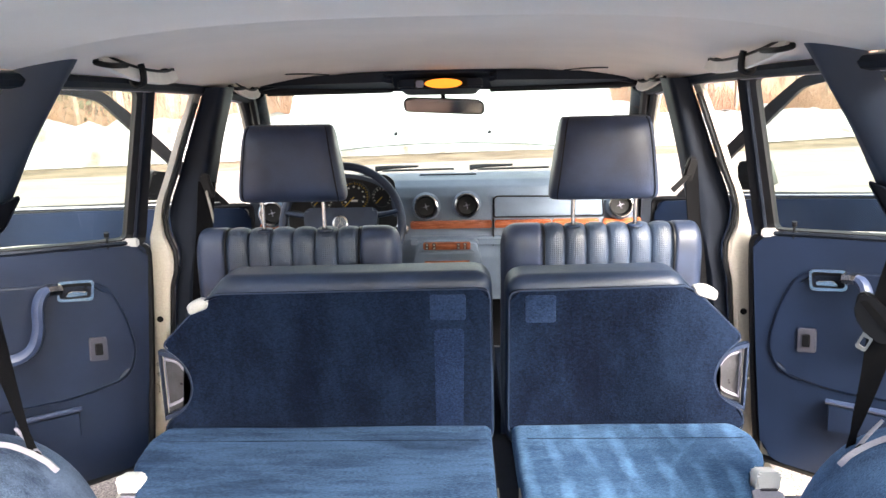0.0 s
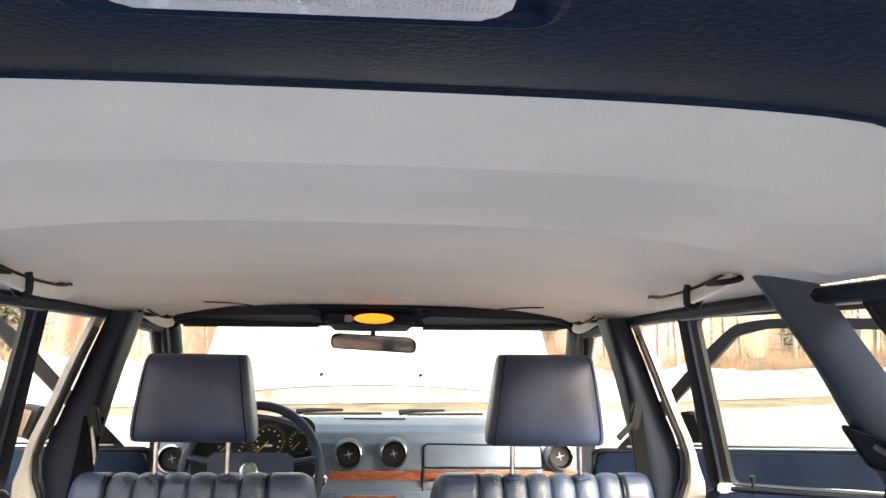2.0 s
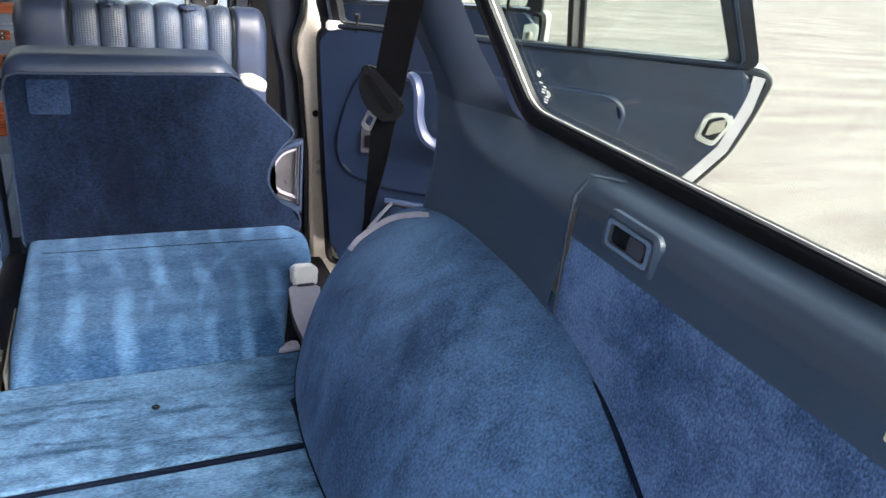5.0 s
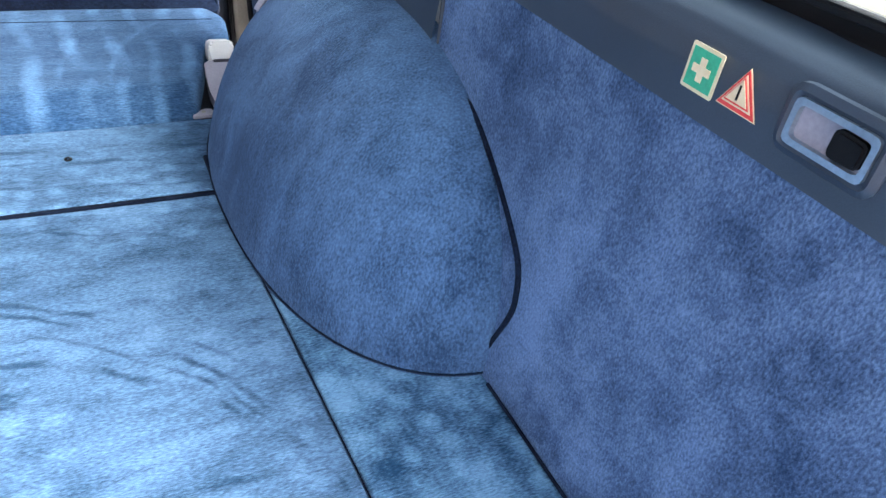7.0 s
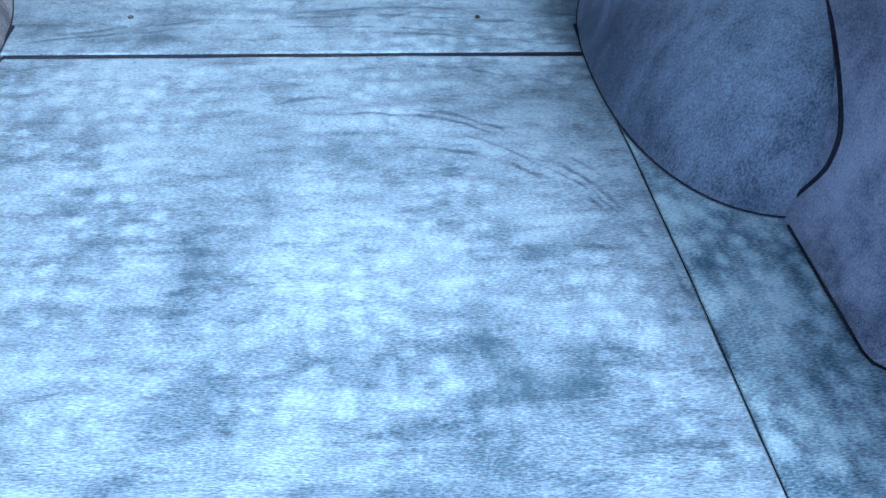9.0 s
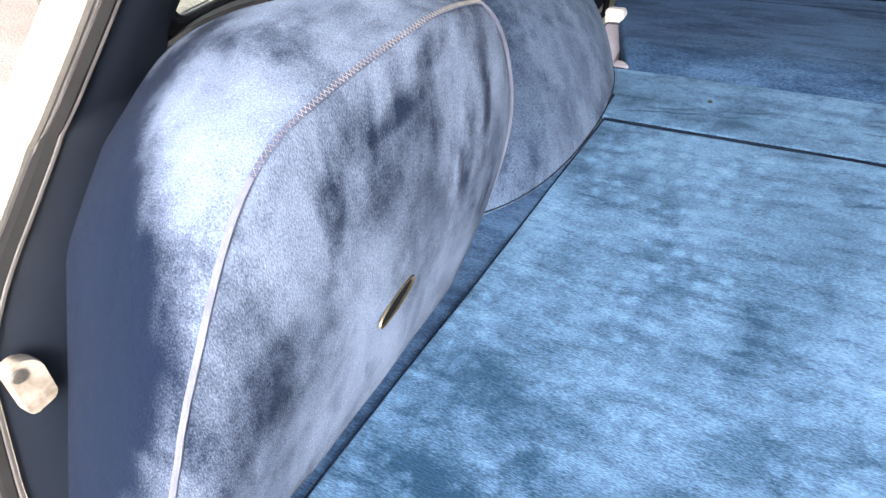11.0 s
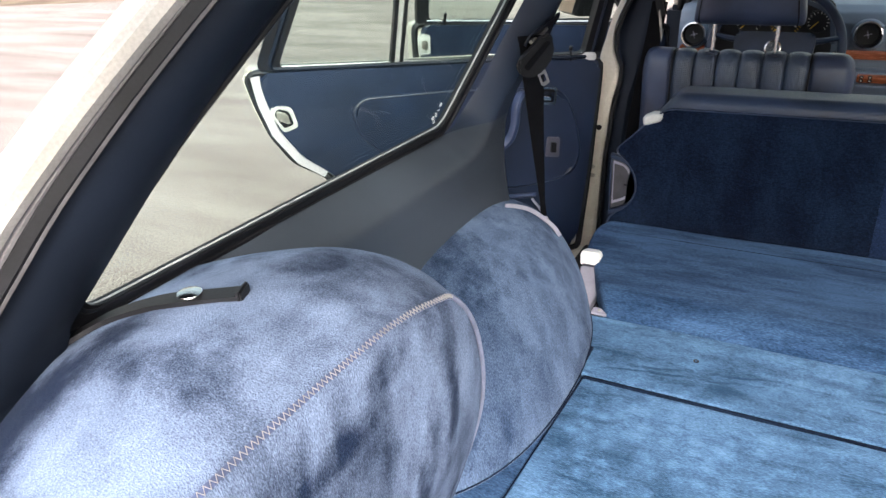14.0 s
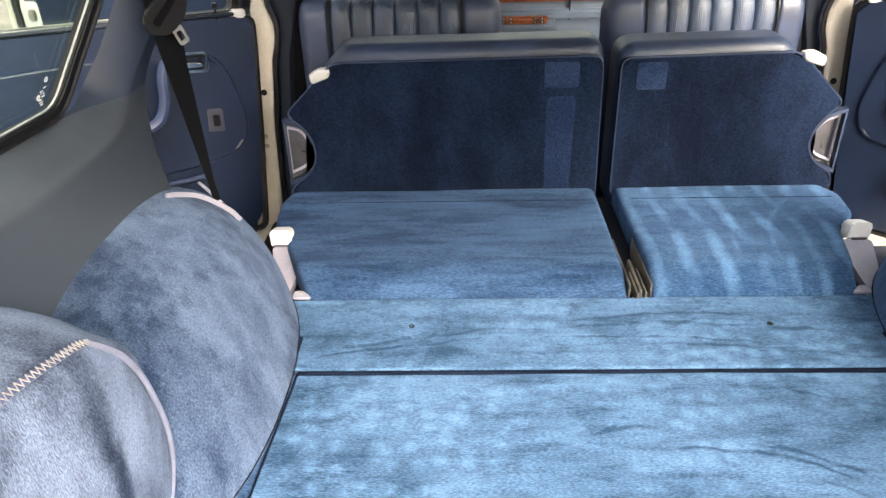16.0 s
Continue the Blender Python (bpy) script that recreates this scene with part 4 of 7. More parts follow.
upright("narrow tipped-up rear cushion with dark navy velour underside",
        [(0.137, 0.56), (0.14, 1.0), (0.535, 1.004), (0.57, 0.965), (0.69, 0.815), (0.63, 0.755), (0.632, 0.715), (0.70, 0.655), (0.70, 0.56)],
        [(0.143, 0.61), (0.145, 0.95), (0.56, 0.957), (0.686, 0.832), (0.655, 0.805), (0.63, 0.77), (0.622, 0.73), (0.645, 0.69), (0.70, 0.66), (0.70, 0.61)],
        [(0.182, 0.94), (0.252, 0.94), (0.252, 0.875), (0.182, 0.875)], None,
        [(0.622, 0.936), (0.628, 0.966), (0.592, 0.985), (0.558, 0.98), (0.566, 0.955)], NR, 1)


# ---- front seats ----
def bucket_seat(cx, dz, ribs_l, ribs_r, lo, hi, label):
    ob = thing("bucket_seat", (cx, 1.15, 0.33), label, "car seat", "front seats")
    prof = [(0.975, 0.42), (0.962, 0.75), (0.958, 0.95), (0.958, 1.0), (0.964, 1.033), (0.982, 1.055), (1.008, 1.062), (1.04, 1.055), (1.062, 1.03), (1.07, 0.98), (1.08, 0.75), (1.09, 0.45)]
    prof = [(p.x, p.y) for p in curve(prof, 3)]

    def strip_part(name, x0, x1, material, side=0):
        """One upright panel of the backrest; side -1 or 1 rounds its outer edge."""
        def f(u, v):
            y, z = prof[min(int(round(v * (len(prof) - 1))), len(prof) - 1)]
            if side == 0:
                e = 1 - abs(math.sin(math.pi * u)) ** 0.45
                d, drop, x = 0.011 * e, 0.011 * e, x0 + (x1 - x0) * u
            else:
                k = u if side > 0 else 1 - u
                t_ = max(0.0, (k - 0.55) / 0.45)
                rnd = 1 - math.sqrt(max(0.0, 1 - t_ ** 2.6))
                inner = max(0.0, 1 - k / 0.10) ** 2
                d, drop = 0.055 * rnd + 0.012 * inner, 0.052 * rnd + 0.010 * inner
                x = x0 + (x1 - x0) * u
            sgn = -1 if y > 1.02 else 1
            d = min(d, abs(y - 1.02) * 0.98)
            return Vector((x, y + sgn * d, z + dz - drop * (1.0 if z > 0.97 else max(0.0, (z - 0.8) / 0.17))))
        part(name, surf(f, 16, len(prof) - 1), material, ob, angle=65)

    n = 6
    w = (ribs_r - ribs_l) / n
    for k in range(n):
        strip_part("rib", ribs_l + k * w, ribs_l + (k + 1) * w, M_perf)
    strip_part("bolster", lo, ribs_l, M_seat, -1)
    strip_part("bolster", ribs_r, hi, M_seat, 1)
    for x in (ribs_l, ribs_r):
        part("groove_piping", tube([(x, y - 0.002, z + dz - 0.004) for y, z in prof[4:-4]], 0.003, 5), M_black, ob)
    part("seat_cushion", rbox((cx, 1.36, 0.47), (0.52, 0.56, 0.16), 0.05, 4), M_vinyl, ob)
    part("seat_base", rbox((cx, 1.34, 0.37), (0.44, 0.5, 0.1), 0.01), M_black, ob)
    return ob


bucket_seat(-0.40, 0.006, -0.592, -0.235, -0.683, -0.125, "navy vinyl driver's seat with pleated perforated centre")
bucket_seat(0.412, 0.006, 0.255, 0.596, 0.143, 0.68, "navy vinyl passenger seat with pleated perforated centre")


def headrest(cx, z0, z1, posts, zs, side):
    ob = thing("headrest", (cx, 0.98, zs), "padded navy vinyl headrest on two chrome posts", "headrest", "front headrests")
    zc, hz = (z0 + z1) / 2, (z1 - z0) / 2 + 0.003

    def pt(a, t):
        """a: angle round the section, t: -1 at the bottom to 1 at the top."""
        k = (1 - abs(t) ** 7) ** (1 / 7) if abs(t) < 1 else 0.0
        hw = (0.1435 - 0.0145 * (t + 1)) * (0.80 + 0.20 * k)
        ht = 0.066 * (0.35 + 0.65 * (1 - abs(t) ** 4) ** 0.5 if abs(t) < 1 else 0.35)
        c, s_ = math.cos(a), math.sin(a)
        r = (abs(c) ** 4.2 + abs(s_) ** 4.2) ** (-1 / 4.2)
        return Vector((cx + hw * r * c, 0.984 + ht * r * s_, zc + hz * t))

    ts = [-1, -0.995, -0.975, -0.94, -0.88, -0.78, -0.6, -0.3, 0, 0.3, 0.6, 0.78, 0.88, 0.94, 0.975, 0.995, 1]
    b = bmesh.new()
    rows = [[b.verts.new(pt(2 * math.pi * j / 48, t)) for j in range(48)] for t in ts]
    for p, q in zip(rows, rows[1:]):
        for j in range(48):
            b.faces.new((p[j], p[(j + 1) % 48], q[(j + 1) % 48], q[j]))
    b.faces.new(rows[0])
    b.faces.new(rows[-1][::-1])
    part("pad", b, M_seat, ob, angle=70)
    for a in (1.235 * math.pi, 1.765 * math.pi):
        part("piping", tube([pt(a, -0.97 + 1.94 * k / 16) + Vector((0, -0.0005, 0)) for k in range(17)], 0.0018, 5), M_black, ob)
    for x in posts:
        part("post", tube([(x, 0.985, z0 + 0.02), (x, 0.985, zs - 0.03)], 0.0058, 10), M_chrome, ob, "chrome post")
        part("grommet", lathe([(0.02, 0.0), (0.02, 0.006), (0.014, 0.009), (0.008, 0.007), (0.008, 0.0)], pose(x, 0.985, zs), 16), M_vinyl, ob)


headrest(-0.403, 1.146, 1.338, (-0.489, -0.327), 1.060, 1)
headrest(0.409, 1.140, 1.346, (0.333, 0.496), 1.060, -1)

# ---- roof ----


def liner_z(x, y):
    zc = smooth_at([(-0.6, 1.514), (-0.33, 1.528), (0.0, 1.538), (0.22, 1.535), (0.6, 1.526), (1.0, 1.508), (1.25, 1.494), (1.45, 1.475)], y)
    a = abs(x) / 0.66
    z = zc - 0.066 * a ** 3.2
    d = (0.135 + 0.15 * x * x) - y
    if d > 0:
        z -= 0.013 * math.exp(-d / 0.05) * max(0, 1 - a ** 4)
    d2 = (-0.145 + 0.1 * x * x) - y
    if d2 > 0:
        z -= 0.006 * math.exp(-d2 / 0.05) * max(0, 1 - a ** 4)
    return z


LINER_Y = sorted({round(-0.335 + 0.0145 * k, 4) for k in range(121)} | {-0.1452, -0.148, -0.152, -0.158, 0.1348, 0.131, 0.127, 0.12} | {-0.144, 0.136})


def liner(u, v):
    x, y = -0.66 + 1.32 * u, LINER_Y[int(round(v * (len(LINER_Y) - 1)))]
    y += x * x * lerp_at([(-0.335, 0.0), (-0.145, 0.1), (0.135, 0.15), (0.6, 0.0), (1.405, 0.0)], y)
    return Vector((x, y, liner_z(x, y)))


solo("ceiling", surf(liner, 60, len(LINER_Y) - 1), M_head, "light grey cloth headliner with cross seams", "headliner", kind="structure")
solo("roof_panel", surf(lambda u, v: Vector((-0.70 + 1.4 * u, -0.64 + 2.2 * v, 1.585 - 0.09 * abs(2 * u - 1) ** 3 - 0.05 * abs(2 * v - 1) ** 3)), 20, 20, 0.012), M_white, "cream white steel roof", "roof", kind="structure")
for sx in (-1, 1):
    pts = curve([(sx * 0.655, -0.62, 1.44), (sx * 0.662, -0.3, 1.447), (sx * 0.664, 0.2, 1.453), (sx * 0.664, 0.7, 1.447), (sx * 0.655, 1.1, 1.433), (sx * 0.63, 1.42, 1.405)], 6)
    solo("trim", tube(pts, 0.017, 8, flat=0.8), M_pillar, "navy roof-rail trim above the doors", "trim", kind="structure")
    solo("gutter", tube([p + Vector((sx * 0.03, 0, -0.004)) for p in pts], 0.014, 8, flat=0.7), M_lilac, "pale painted roof gutter", "trim", kind="structure")

# rear roof header with the load lamp


def header_y(x):
    d = abs(x) - 0.335
    return -0.345 + 0.3 * (d + math.sqrt(d * d + 0.0006))


def header(u, v):
    x = -0.68 + 1.36 * u
    y0 = header_y(x)
    y = y0 - 0.30 * v
    z = liner_z(x, y0) - 0.001 - 0.019 * math.sin(min(1, v * 2.4) * math.pi / 2) - 0.02 * max(0, v - 0.55)
    return Vector((x, y, z))


hd = thing("rear_header", (0, -0.45, 1.48), "dark navy grained vinyl header over the tailgate opening", "header trim")
part("cover", surf(header, 40, 24, 0.004), M_header, hd)
part("edge_roll", tube([(x, header_y(x) - 0.003, liner_z(x, header_y(x)) - 0.002) for x in [-0.66 + 0.033 * k for k in range(41)]], 0.0035, 8), M_header, hd, "rolled front edge")
LX, LZ = 0.008, 1.503
lamp = thing("load_lamp", (LX, -0.54, 1.48), "wide ribbed frosted load-area lamp with rocker switch", "lamp")
lo_ = soft([(LX - 0.072, -0.494), (LX + 0.072, -0.496), (LX + 0.074, -0.585), (LX - 0.070, -0.585)], 0.010, 5)


def lamp_edge(du, dv):
    return [(LX + (x - LX) * (1 + du / 0.072), -0.54 + (y + 0.54) * (1 + dv / 0.045)) for x, y in lo_]


lamp_at = lambda u, v, w: Vector((u, v, LZ + w))
part("bezel", ring(lamp_edge(0.022, 0.013), lamp_edge(0.003, 0.002), 0.008, lamp_at), M_header, lamp)
part("bezel_rim", tube([lamp_at(u, v, 0.001) for u, v in lamp_edge(0.017, 0.009)], 0.0052, 8, closed=True), M_header, lamp, "raised rounded rim")
part("lens", plate(lo_, 0.012, lambda u, v, w: Vector((u, v, LZ - 0.006 + w)), 0.002, 2), M_lens, lamp, "frosted ribbed lens")
for k in range(62):
    part("lens_rib", rbox((LX - 0.046 + k * 0.00184, -0.5395, LZ - 0.0063), (0.0009, 0.074, 0.0008), 0), M_lens, lamp)
for k in range(34):
    part("lens_rib", rbox((LX + 0.011, -0.503 - k * 0.0023, LZ - 0.0062), (0.114, 0.0007, 0.0006), 0), M_lens, lamp)
part("switch", rbox((LX - 0.056, -0.518, LZ - 0.007), (0.014, 0.020, 0.005), 0.0015), M_black, lamp, "black rocker switch")
part("switch_mark", rbox((LX - 0.056, -0.517, LZ - 0.0098), (0.007, 0.0025, 0.0012), 0.0004), M_offw, lamp)

# front header, visors, dome lamp, mirror
fh = thing("front_header", (0, 1.4, 1.45), "dark navy padded header above the windscreen", "header trim")
part("cover", surf(lambda u, v: Vector((-0.60 + 1.17 * u, 1.37 + 0.11 * v, (liner_z(-0.60 + 1.17 * u, 1.37) - 0.002) * (1 - v ** 1.3) + 1.428 * v ** 1.3)), 24, 8, 0.01), M_pillar, fh)
part("console_panel", plate(soft([(-0.155, 1.385), (0.115, 1.385), (0.095, 1.505), (-0.135, 1.505)], 0.015, 3), 0.03, lambda u, v, w: Vector((u, v, 1.455 - 0.18 * (v - 1.385) + w - 0.03)), 0.006, 2), M_pillar, fh)
for x0, x1 in ((-0.598, -0.168), (0.128, 0.572)):
    ob = thing("sun_visor", ((x0 + x1) / 2, 1.43, 1.43), "dark navy padded sun visor folded up", "sun visor", "sun visors")
    part("pad", plate(soft([(x0, 1.36), (x1, 1.36), (x1, 1.50), (x0 + 0.02, 1.50)], 0.025, 4), 0.026, lambda u, v, w: Vector((u, v, 1.470 - 0.2 * (v - 1.36) + w - 0.022 - 0.02 * (u + 0.015) ** 2)), 0.01, 3), M_pillar, ob)
    part("rod", tube([(x0 + 0.01, 1.50, 1.415), (x1 - 0.01, 1.50, 1.418)], 0.005, 6), M_black, ob)
dome = thing("dome_lamp", (-0.02, 1.45, 1.44), "small amber-lit dome lamp above the mirror", "lamp")
part("bezel", rbox((-0.019, 1.380, 1.440), (0.165, 0.012, 0.034), 0.004, 2, (-14, 0, 0)), M_black, dome)
part("lens", plate([(0.058 * math.cos(a_), 0.0145 * math.sin(a_)) for a_ in [2 * math.pi * k / 28 for k in range(28)]], 0.012, lambda u, v, w: Vector((-0.010 + u, 1.366 - 0.25 * v + w, 1.440 + v)), 0.004, 3), M_amber, dome, "glowing amber lens")
part("side_lens", rbox((-0.083, 1.373, 1.439), (0.024, 0.008, 0.022), 0.003, 2, (-14, 0, 0)), M_lilac, dome)
mir = thing("rear_view_mirror", (-0.02, 1.52, 1.35), "black-framed rear-view mirror on a short stem", "mirror")
ml = soft([(-0.146, 1.350), (-0.148, 1.388), (-0.13, 1.399), (0.10, 1.388), (0.121, 1.374), (0.118, 1.338)], 0.016, 4)


def mirror_at(u, v, w):
    return Vector((u, 1.515 + w - 0.26 * (u + 0.012) + 0.03 * (v - 1.37), v))


part("shell", plate(ml, 0.022, mirror_at, 0.006, 2), M_black, mir)
part("glass", plate([(-0.012 + (x + 0.012) * 0.95, 1.368 + (z - 1.368) * 0.84) for x, z in ml], 0.002, lambda u, v, w: mirror_at(u, v, w - 0.004)), M_mirror, mir, "silver mirror glass")
part("stem", tube([(-0.015, 1.535, 1.385), (-0.015, 1.525, 1.41), (-0.015, 1.50, 1.435)], [0.009, 0.007, 0.012], 8), M_black, mir)
part("stem_pad", rbox((-0.045, 1.53, 1.415), (0.06, 0.012, 0.022), 0.005), M_beige, mir)

# grab handles
for sx in (-1, 1):
    for y0, y1, short in ((0.335, 0.735, 0), (1.17, 1.37, 1)) if sx > 0 else ((0.36, 0.70, 0), (1.17, 1.37, 1)):
        xa, xb = (0.572, 0.580) if not short else (0.60, 0.585)
        za, zb = liner_z(xa, y0), liner_z(xb, y1)
        ob = thing("grab_handle", (sx * 0.575, (y0 + y1) / 2, za), "cream strap grab handle with dark end caps on the roof rail" if not short else "small cream grab handle by the windscreen pillar", "grab handle", "grab handles")
        L_ = y1 - y0
        mid_ = [(0.0, -0.004), (0.14, -0.014), (0.34, -0.022), (0.6, -0.024), (0.85, -0.019), (1.0, -0.008)]
        pts = curve([(sx * (xa + (xb - xa) * t_ - 0.012 * math.sin(math.pi * t_)), y0 + L_ * t_, za + (zb - za) * t_ + d_) for t_, d_ in mid_], 5)
        part("strap", band(pts, 0.027, 0.007, (0.35 * sx, 0, 1)), M_beige, ob)
        # black line drawn in for the shadow gap between strap and headliner
        part("strap_gap_shade", tube([p + Vector((-sx * 0.001, 0, 0.0125)) for p in pts], 0.0028, 5), M_black, ob, "dark line for the shade above the strap")
        part("end_loop", tube(curve([(sx * (xa + 0.012), y0 + 0.05, za - 0.004), (sx * (xa + 0.008), y0 - 0.004, za - 0.008), (sx * (xa - 0.006), y0 - 0.012, za - 0.012), (sx * (xa - 0.016), y0 + 0.006, za - 0.014), (sx * (xa - 0.016), y0 + 0.06, za - 0.012)], 5), 0.005, 7), M_black, ob, "dark rounded end loop")
        part("end_cap", rbox((sx * (xb + 0.004), y1 - 0.025, zb - 0.002), (0.014, 0.05, 0.014), 0.005), M_black, ob, "dark end cap")
        if not short:
            yh, q_ = y0 + 0.34 * L_, pts[int(0.36 * len(pts))]
            loop = [(sx * (abs(q_.x) - 0.010), yh, q_.z + 0.016), (sx * (abs(q_.x) - 0.013), yh, q_.z), (sx * (abs(q_.x) - 0.010), yh + 0.002, q_.z - 0.019), (sx * (abs(q_.x) + 0.008), yh + 0.002, q_.z - 0.019), (sx * (abs(q_.x) + 0.010), yh, q_.z + 0.016)]
            part("coat_hook", tube(curve(loop, 4), 0.0062, 7), M_black, ob, "black coat-hook loop round the strap")
    solo("liner_seam", tube(curve([(sx * 0.36, 1.37, liner_z(0.36, 1.37) - 0.001), (sx * 0.40, 1.30, liner_z(0.40, 1.30) - 0.001), (sx * 0.46, 1.22, liner_z(0.46, 1.22) - 0.001)], 5), 0.0025, 5), M_black, "dark folded seam in the headliner", "seam", "headliner seams")


# ---- pillars and body sides ----
def wx(z):
    return 0.845 - 0.47 * (z - 1.08)


ARCH_Y, ARCH_A, ARCH_B = -0.035, 0.44, 0.322
ARCH_F = 0.44


ARCH_GRID = []


def arch_z(x, y):
    """Height of the arch's top over a point of the floor plan."""
    near = sorted(ARCH_GRID, key=lambda p: (p.x - x) ** 2 + (p.y - y) ** 2)[:3]
    w = [1 / ((p.x - x) ** 2 + (p.y - y) ** 2 + 1e-7) for p in near]
    return sum(p.z * k for p, k in zip(near, w)) / sum(w)


def arch_cover(sx):
    """A carpeted wheel arch: a quarter of a soft dome against the side wall."""
    xw, w = 0.80, 0.262

    def se(t, p):
        c, s = math.cos(t), math.sin(t)
        r = (abs(c) ** p + abs(s) ** p) ** (-1 / p)
        return r * c, r * s

    def f(u, v):
        lat = v * math.pi / 2
        lon = -math.pi / 2 + u * math.pi
        c, s = se(lon, 2.5 if lon < 0 else 2.05)
        a, b = se(lat, 2.05 + 0.55 * min(1, abs(s)) ** 2 if lon < 0 else 2.05 + 0.25 * min(1, abs(s)) ** 2)
        x = xw - w * (1 - 0.16 * b) * a * c
        y = ARCH_Y + (ARCH_F if s > 0 else ARCH_A) * a * s
        z = FLOOR - 0.01 + ARCH_B * b
        return Vector((sx * x, y, z))
    if sx > 0:
        ARCH_GRID.extend(f(i / 60, j / 50) for i in range(61) for j in range(51))
    ob = thing("wheel_arch_cover", (sx * 0.7, 0, FLOOR), "rounded wheel arch covered in blue velour carpet", "wheel arch", "wheel arches")
    part("carpet", surf(f, 48, 24), M_archr if sx > 0 else M_archl, ob)
    part("base_seam", tube([f(k / 40, 0.022) for k in range(41)], 0.0019, 6), M_cush, ob, "dark seam where the carpet meets the floor")
    return ob


ARCH = {sx: arch_cover(sx) for sx in (1, -1)}


def sill_lift(sx, y, z):
    """The window sills dip a little on one side and rise to the rear on the other."""
    d = -0.016 - 0.012 * min(1, max(0, -y / 0.6)) * -1 if sx > 0 else -0.012 + 0.036 * min(1, max(0, -y / 0.5))
    k = max(0, min(1, (z - 1.0) / 0.083)) if z < 1.083 else max(0, 1 - (z - 1.083) / 0.15)
    return d * k


WALL_END = [(0.57, -1.22), (0.903, -1.08), (1.0, -0.955), (1.085, -0.85)]


def side_wall(sx, y0, y1, z0, z1, ny=20, nz=14, inset=0.0):
    def f(u, v):
        z = z0 + (z1 - z0) * v
        y1_ = y1 if y1 > -0.8 else lerp_at(WALL_END, z)
        x = lerp_at([(0.58, 0.750), (0.80, 0.768), (0.99, 0.786), (1.035, 0.788), (1.054, 0.7925), (1.068, 0.801), (1.077, 0.812), (1.083, 0.838)], z)
        y = y0 + (y1_ - y0) * u
        if sx > 0:
            x += 0.085 * min(1, max(0, (-0.735 - y) / 0.06)) * max(0, 1 - max(0, z - 0.585) / 0.15) ** 2
        return Vector((sx * (x + inset), y, z + sill_lift(sx, y, z)))
    return surf(f, ny, nz, 0.0)


for sx in (-1, 1):
    PANEL_Y = -0.195 if sx > 0 else -0.82
    ob = thing("side_panel", (sx * 0.79, -0.7, 0.6), "side wall lined with dark blue velour below a navy vinyl ledge", "side panel", "side panels")
    part("carpet", side_wall(sx, PANEL_Y - 0.004, -1.26, 0.57, 1.0, 70, 26), M_side, ob, "dark blue velour")
    part("ledge", side_wall(sx, PANEL_Y - 0.004, -1.24, 0.998, 1.084, 40, 30, -0.002), M_trim if sx > 0 else M_sky_greyed, ob, "navy vinyl ledge")
    tr = thing("pillar_trim", (sx * 0.78, 0.1, 0.75), "moulded navy plastic trim of the rear side pillar", "pillar trim", "pillar trims")
    FE = [(0.60, 0.23), (0.86, 0.215), (0.95, 0.205), (1.03, 0.215), (1.15, 0.26), (1.27, 0.29), (1.35, 0.30), (1.42, 0.325), (1.50, 0.36)]
    RE = [(1.082, 0.012), (1.090, 0.058), (1.11, 0.09), (1.15, 0.121), (1.285, 0.182), (1.466, 0.250), (1.50, 0.262)]
    edge = [Vector((PANEL_Y - 0.3, 1.083)), Vector((0.0, 1.083))] + [Vector((lerp_at(RE, z), z)) for z in (1.087, 1.095, 1.11, 1.15, 1.285, 1.466, 1.52)]

    def edge_gap(y, z):
        p = Vector((y, z))
        best = 9.0
        for a_, b_ in zip(edge, edge[1:]):
            d_ = b_ - a_
            k_ = min(1, max(0, (p - a_).dot(d_) / d_.dot(d_)))
            best = min(best, (p - a_ - d_ * k_).length)
        return best

    def skin_x(y, z, yf):
        low = lerp_at([(0.58, 0.744), (0.80, 0.763), (0.99, 0.781), (1.2, 0.781)], z)
        high = wx(z) - 0.060
        k = min(1, max(0, (z - 1.02) / 0.14))
        k = k * k * (3 - 2 * k)
        x = low * (1 - k) + high * k
        d = edge_gap(y, z)
        if d < 0.055:
            x += 0.056 * (1 - d / 0.055) ** 1.35
        df = yf - y
        if df < 0.03:
            x += 0.035 * (1 - df / 0.03) ** 2
        return x

    def lower_skin(u, v):
        z = 0.60 + 0.483 * v ** 0.8
        yf = smooth_at(FE, z)
        y = PANEL_Y + (yf - PANEL_Y) * u
        return Vector((sx * skin_x(y, z, yf), y, z + sill_lift(sx, y, z)))

    def upper_skin(u, v):
        z = 1.083 + 0.412 * v ** 1.3
        yf, yr = smooth_at(FE, z), lerp_at(RE, z)
        y = yr + (yf - yr) * u
        return Vector((sx * skin_x(y, z, yf), y, z + sill_lift(sx, y, z)))
    part("trim_skin", surf(lower_skin, 44 if sx > 0 else 90, 40), M_trim if sx > 0 else M_sky_greyed, tr, angle=60)
    part("upper_trim", surf(upper_skin, 36, 50), M_upper, tr, "dark navy upper trim", angle=60)

    def front_face(u, v):
        z = 0.58 + 0.42 * v
        return Vector((sx * (0.80 + 0.06 * u), smooth_at(FE, z), z))
    part("front_return", surf(front_face, 4, 20), M_trim, tr)
    if sx > 0:
        part("panel_gap", tube([(sx * 0.777, -0.208, 0.865), (sx * 0.781, PANEL_Y, 0.99), (sx * 0.784, PANEL_Y + 0.003, 1.045), (sx * 0.795, PANEL_Y - 0.004, 1.07), (sx * 0.825, PANEL_Y - 0.03, 1.07)], 0.0024, 6), M_joint, tr, "pale joint line")
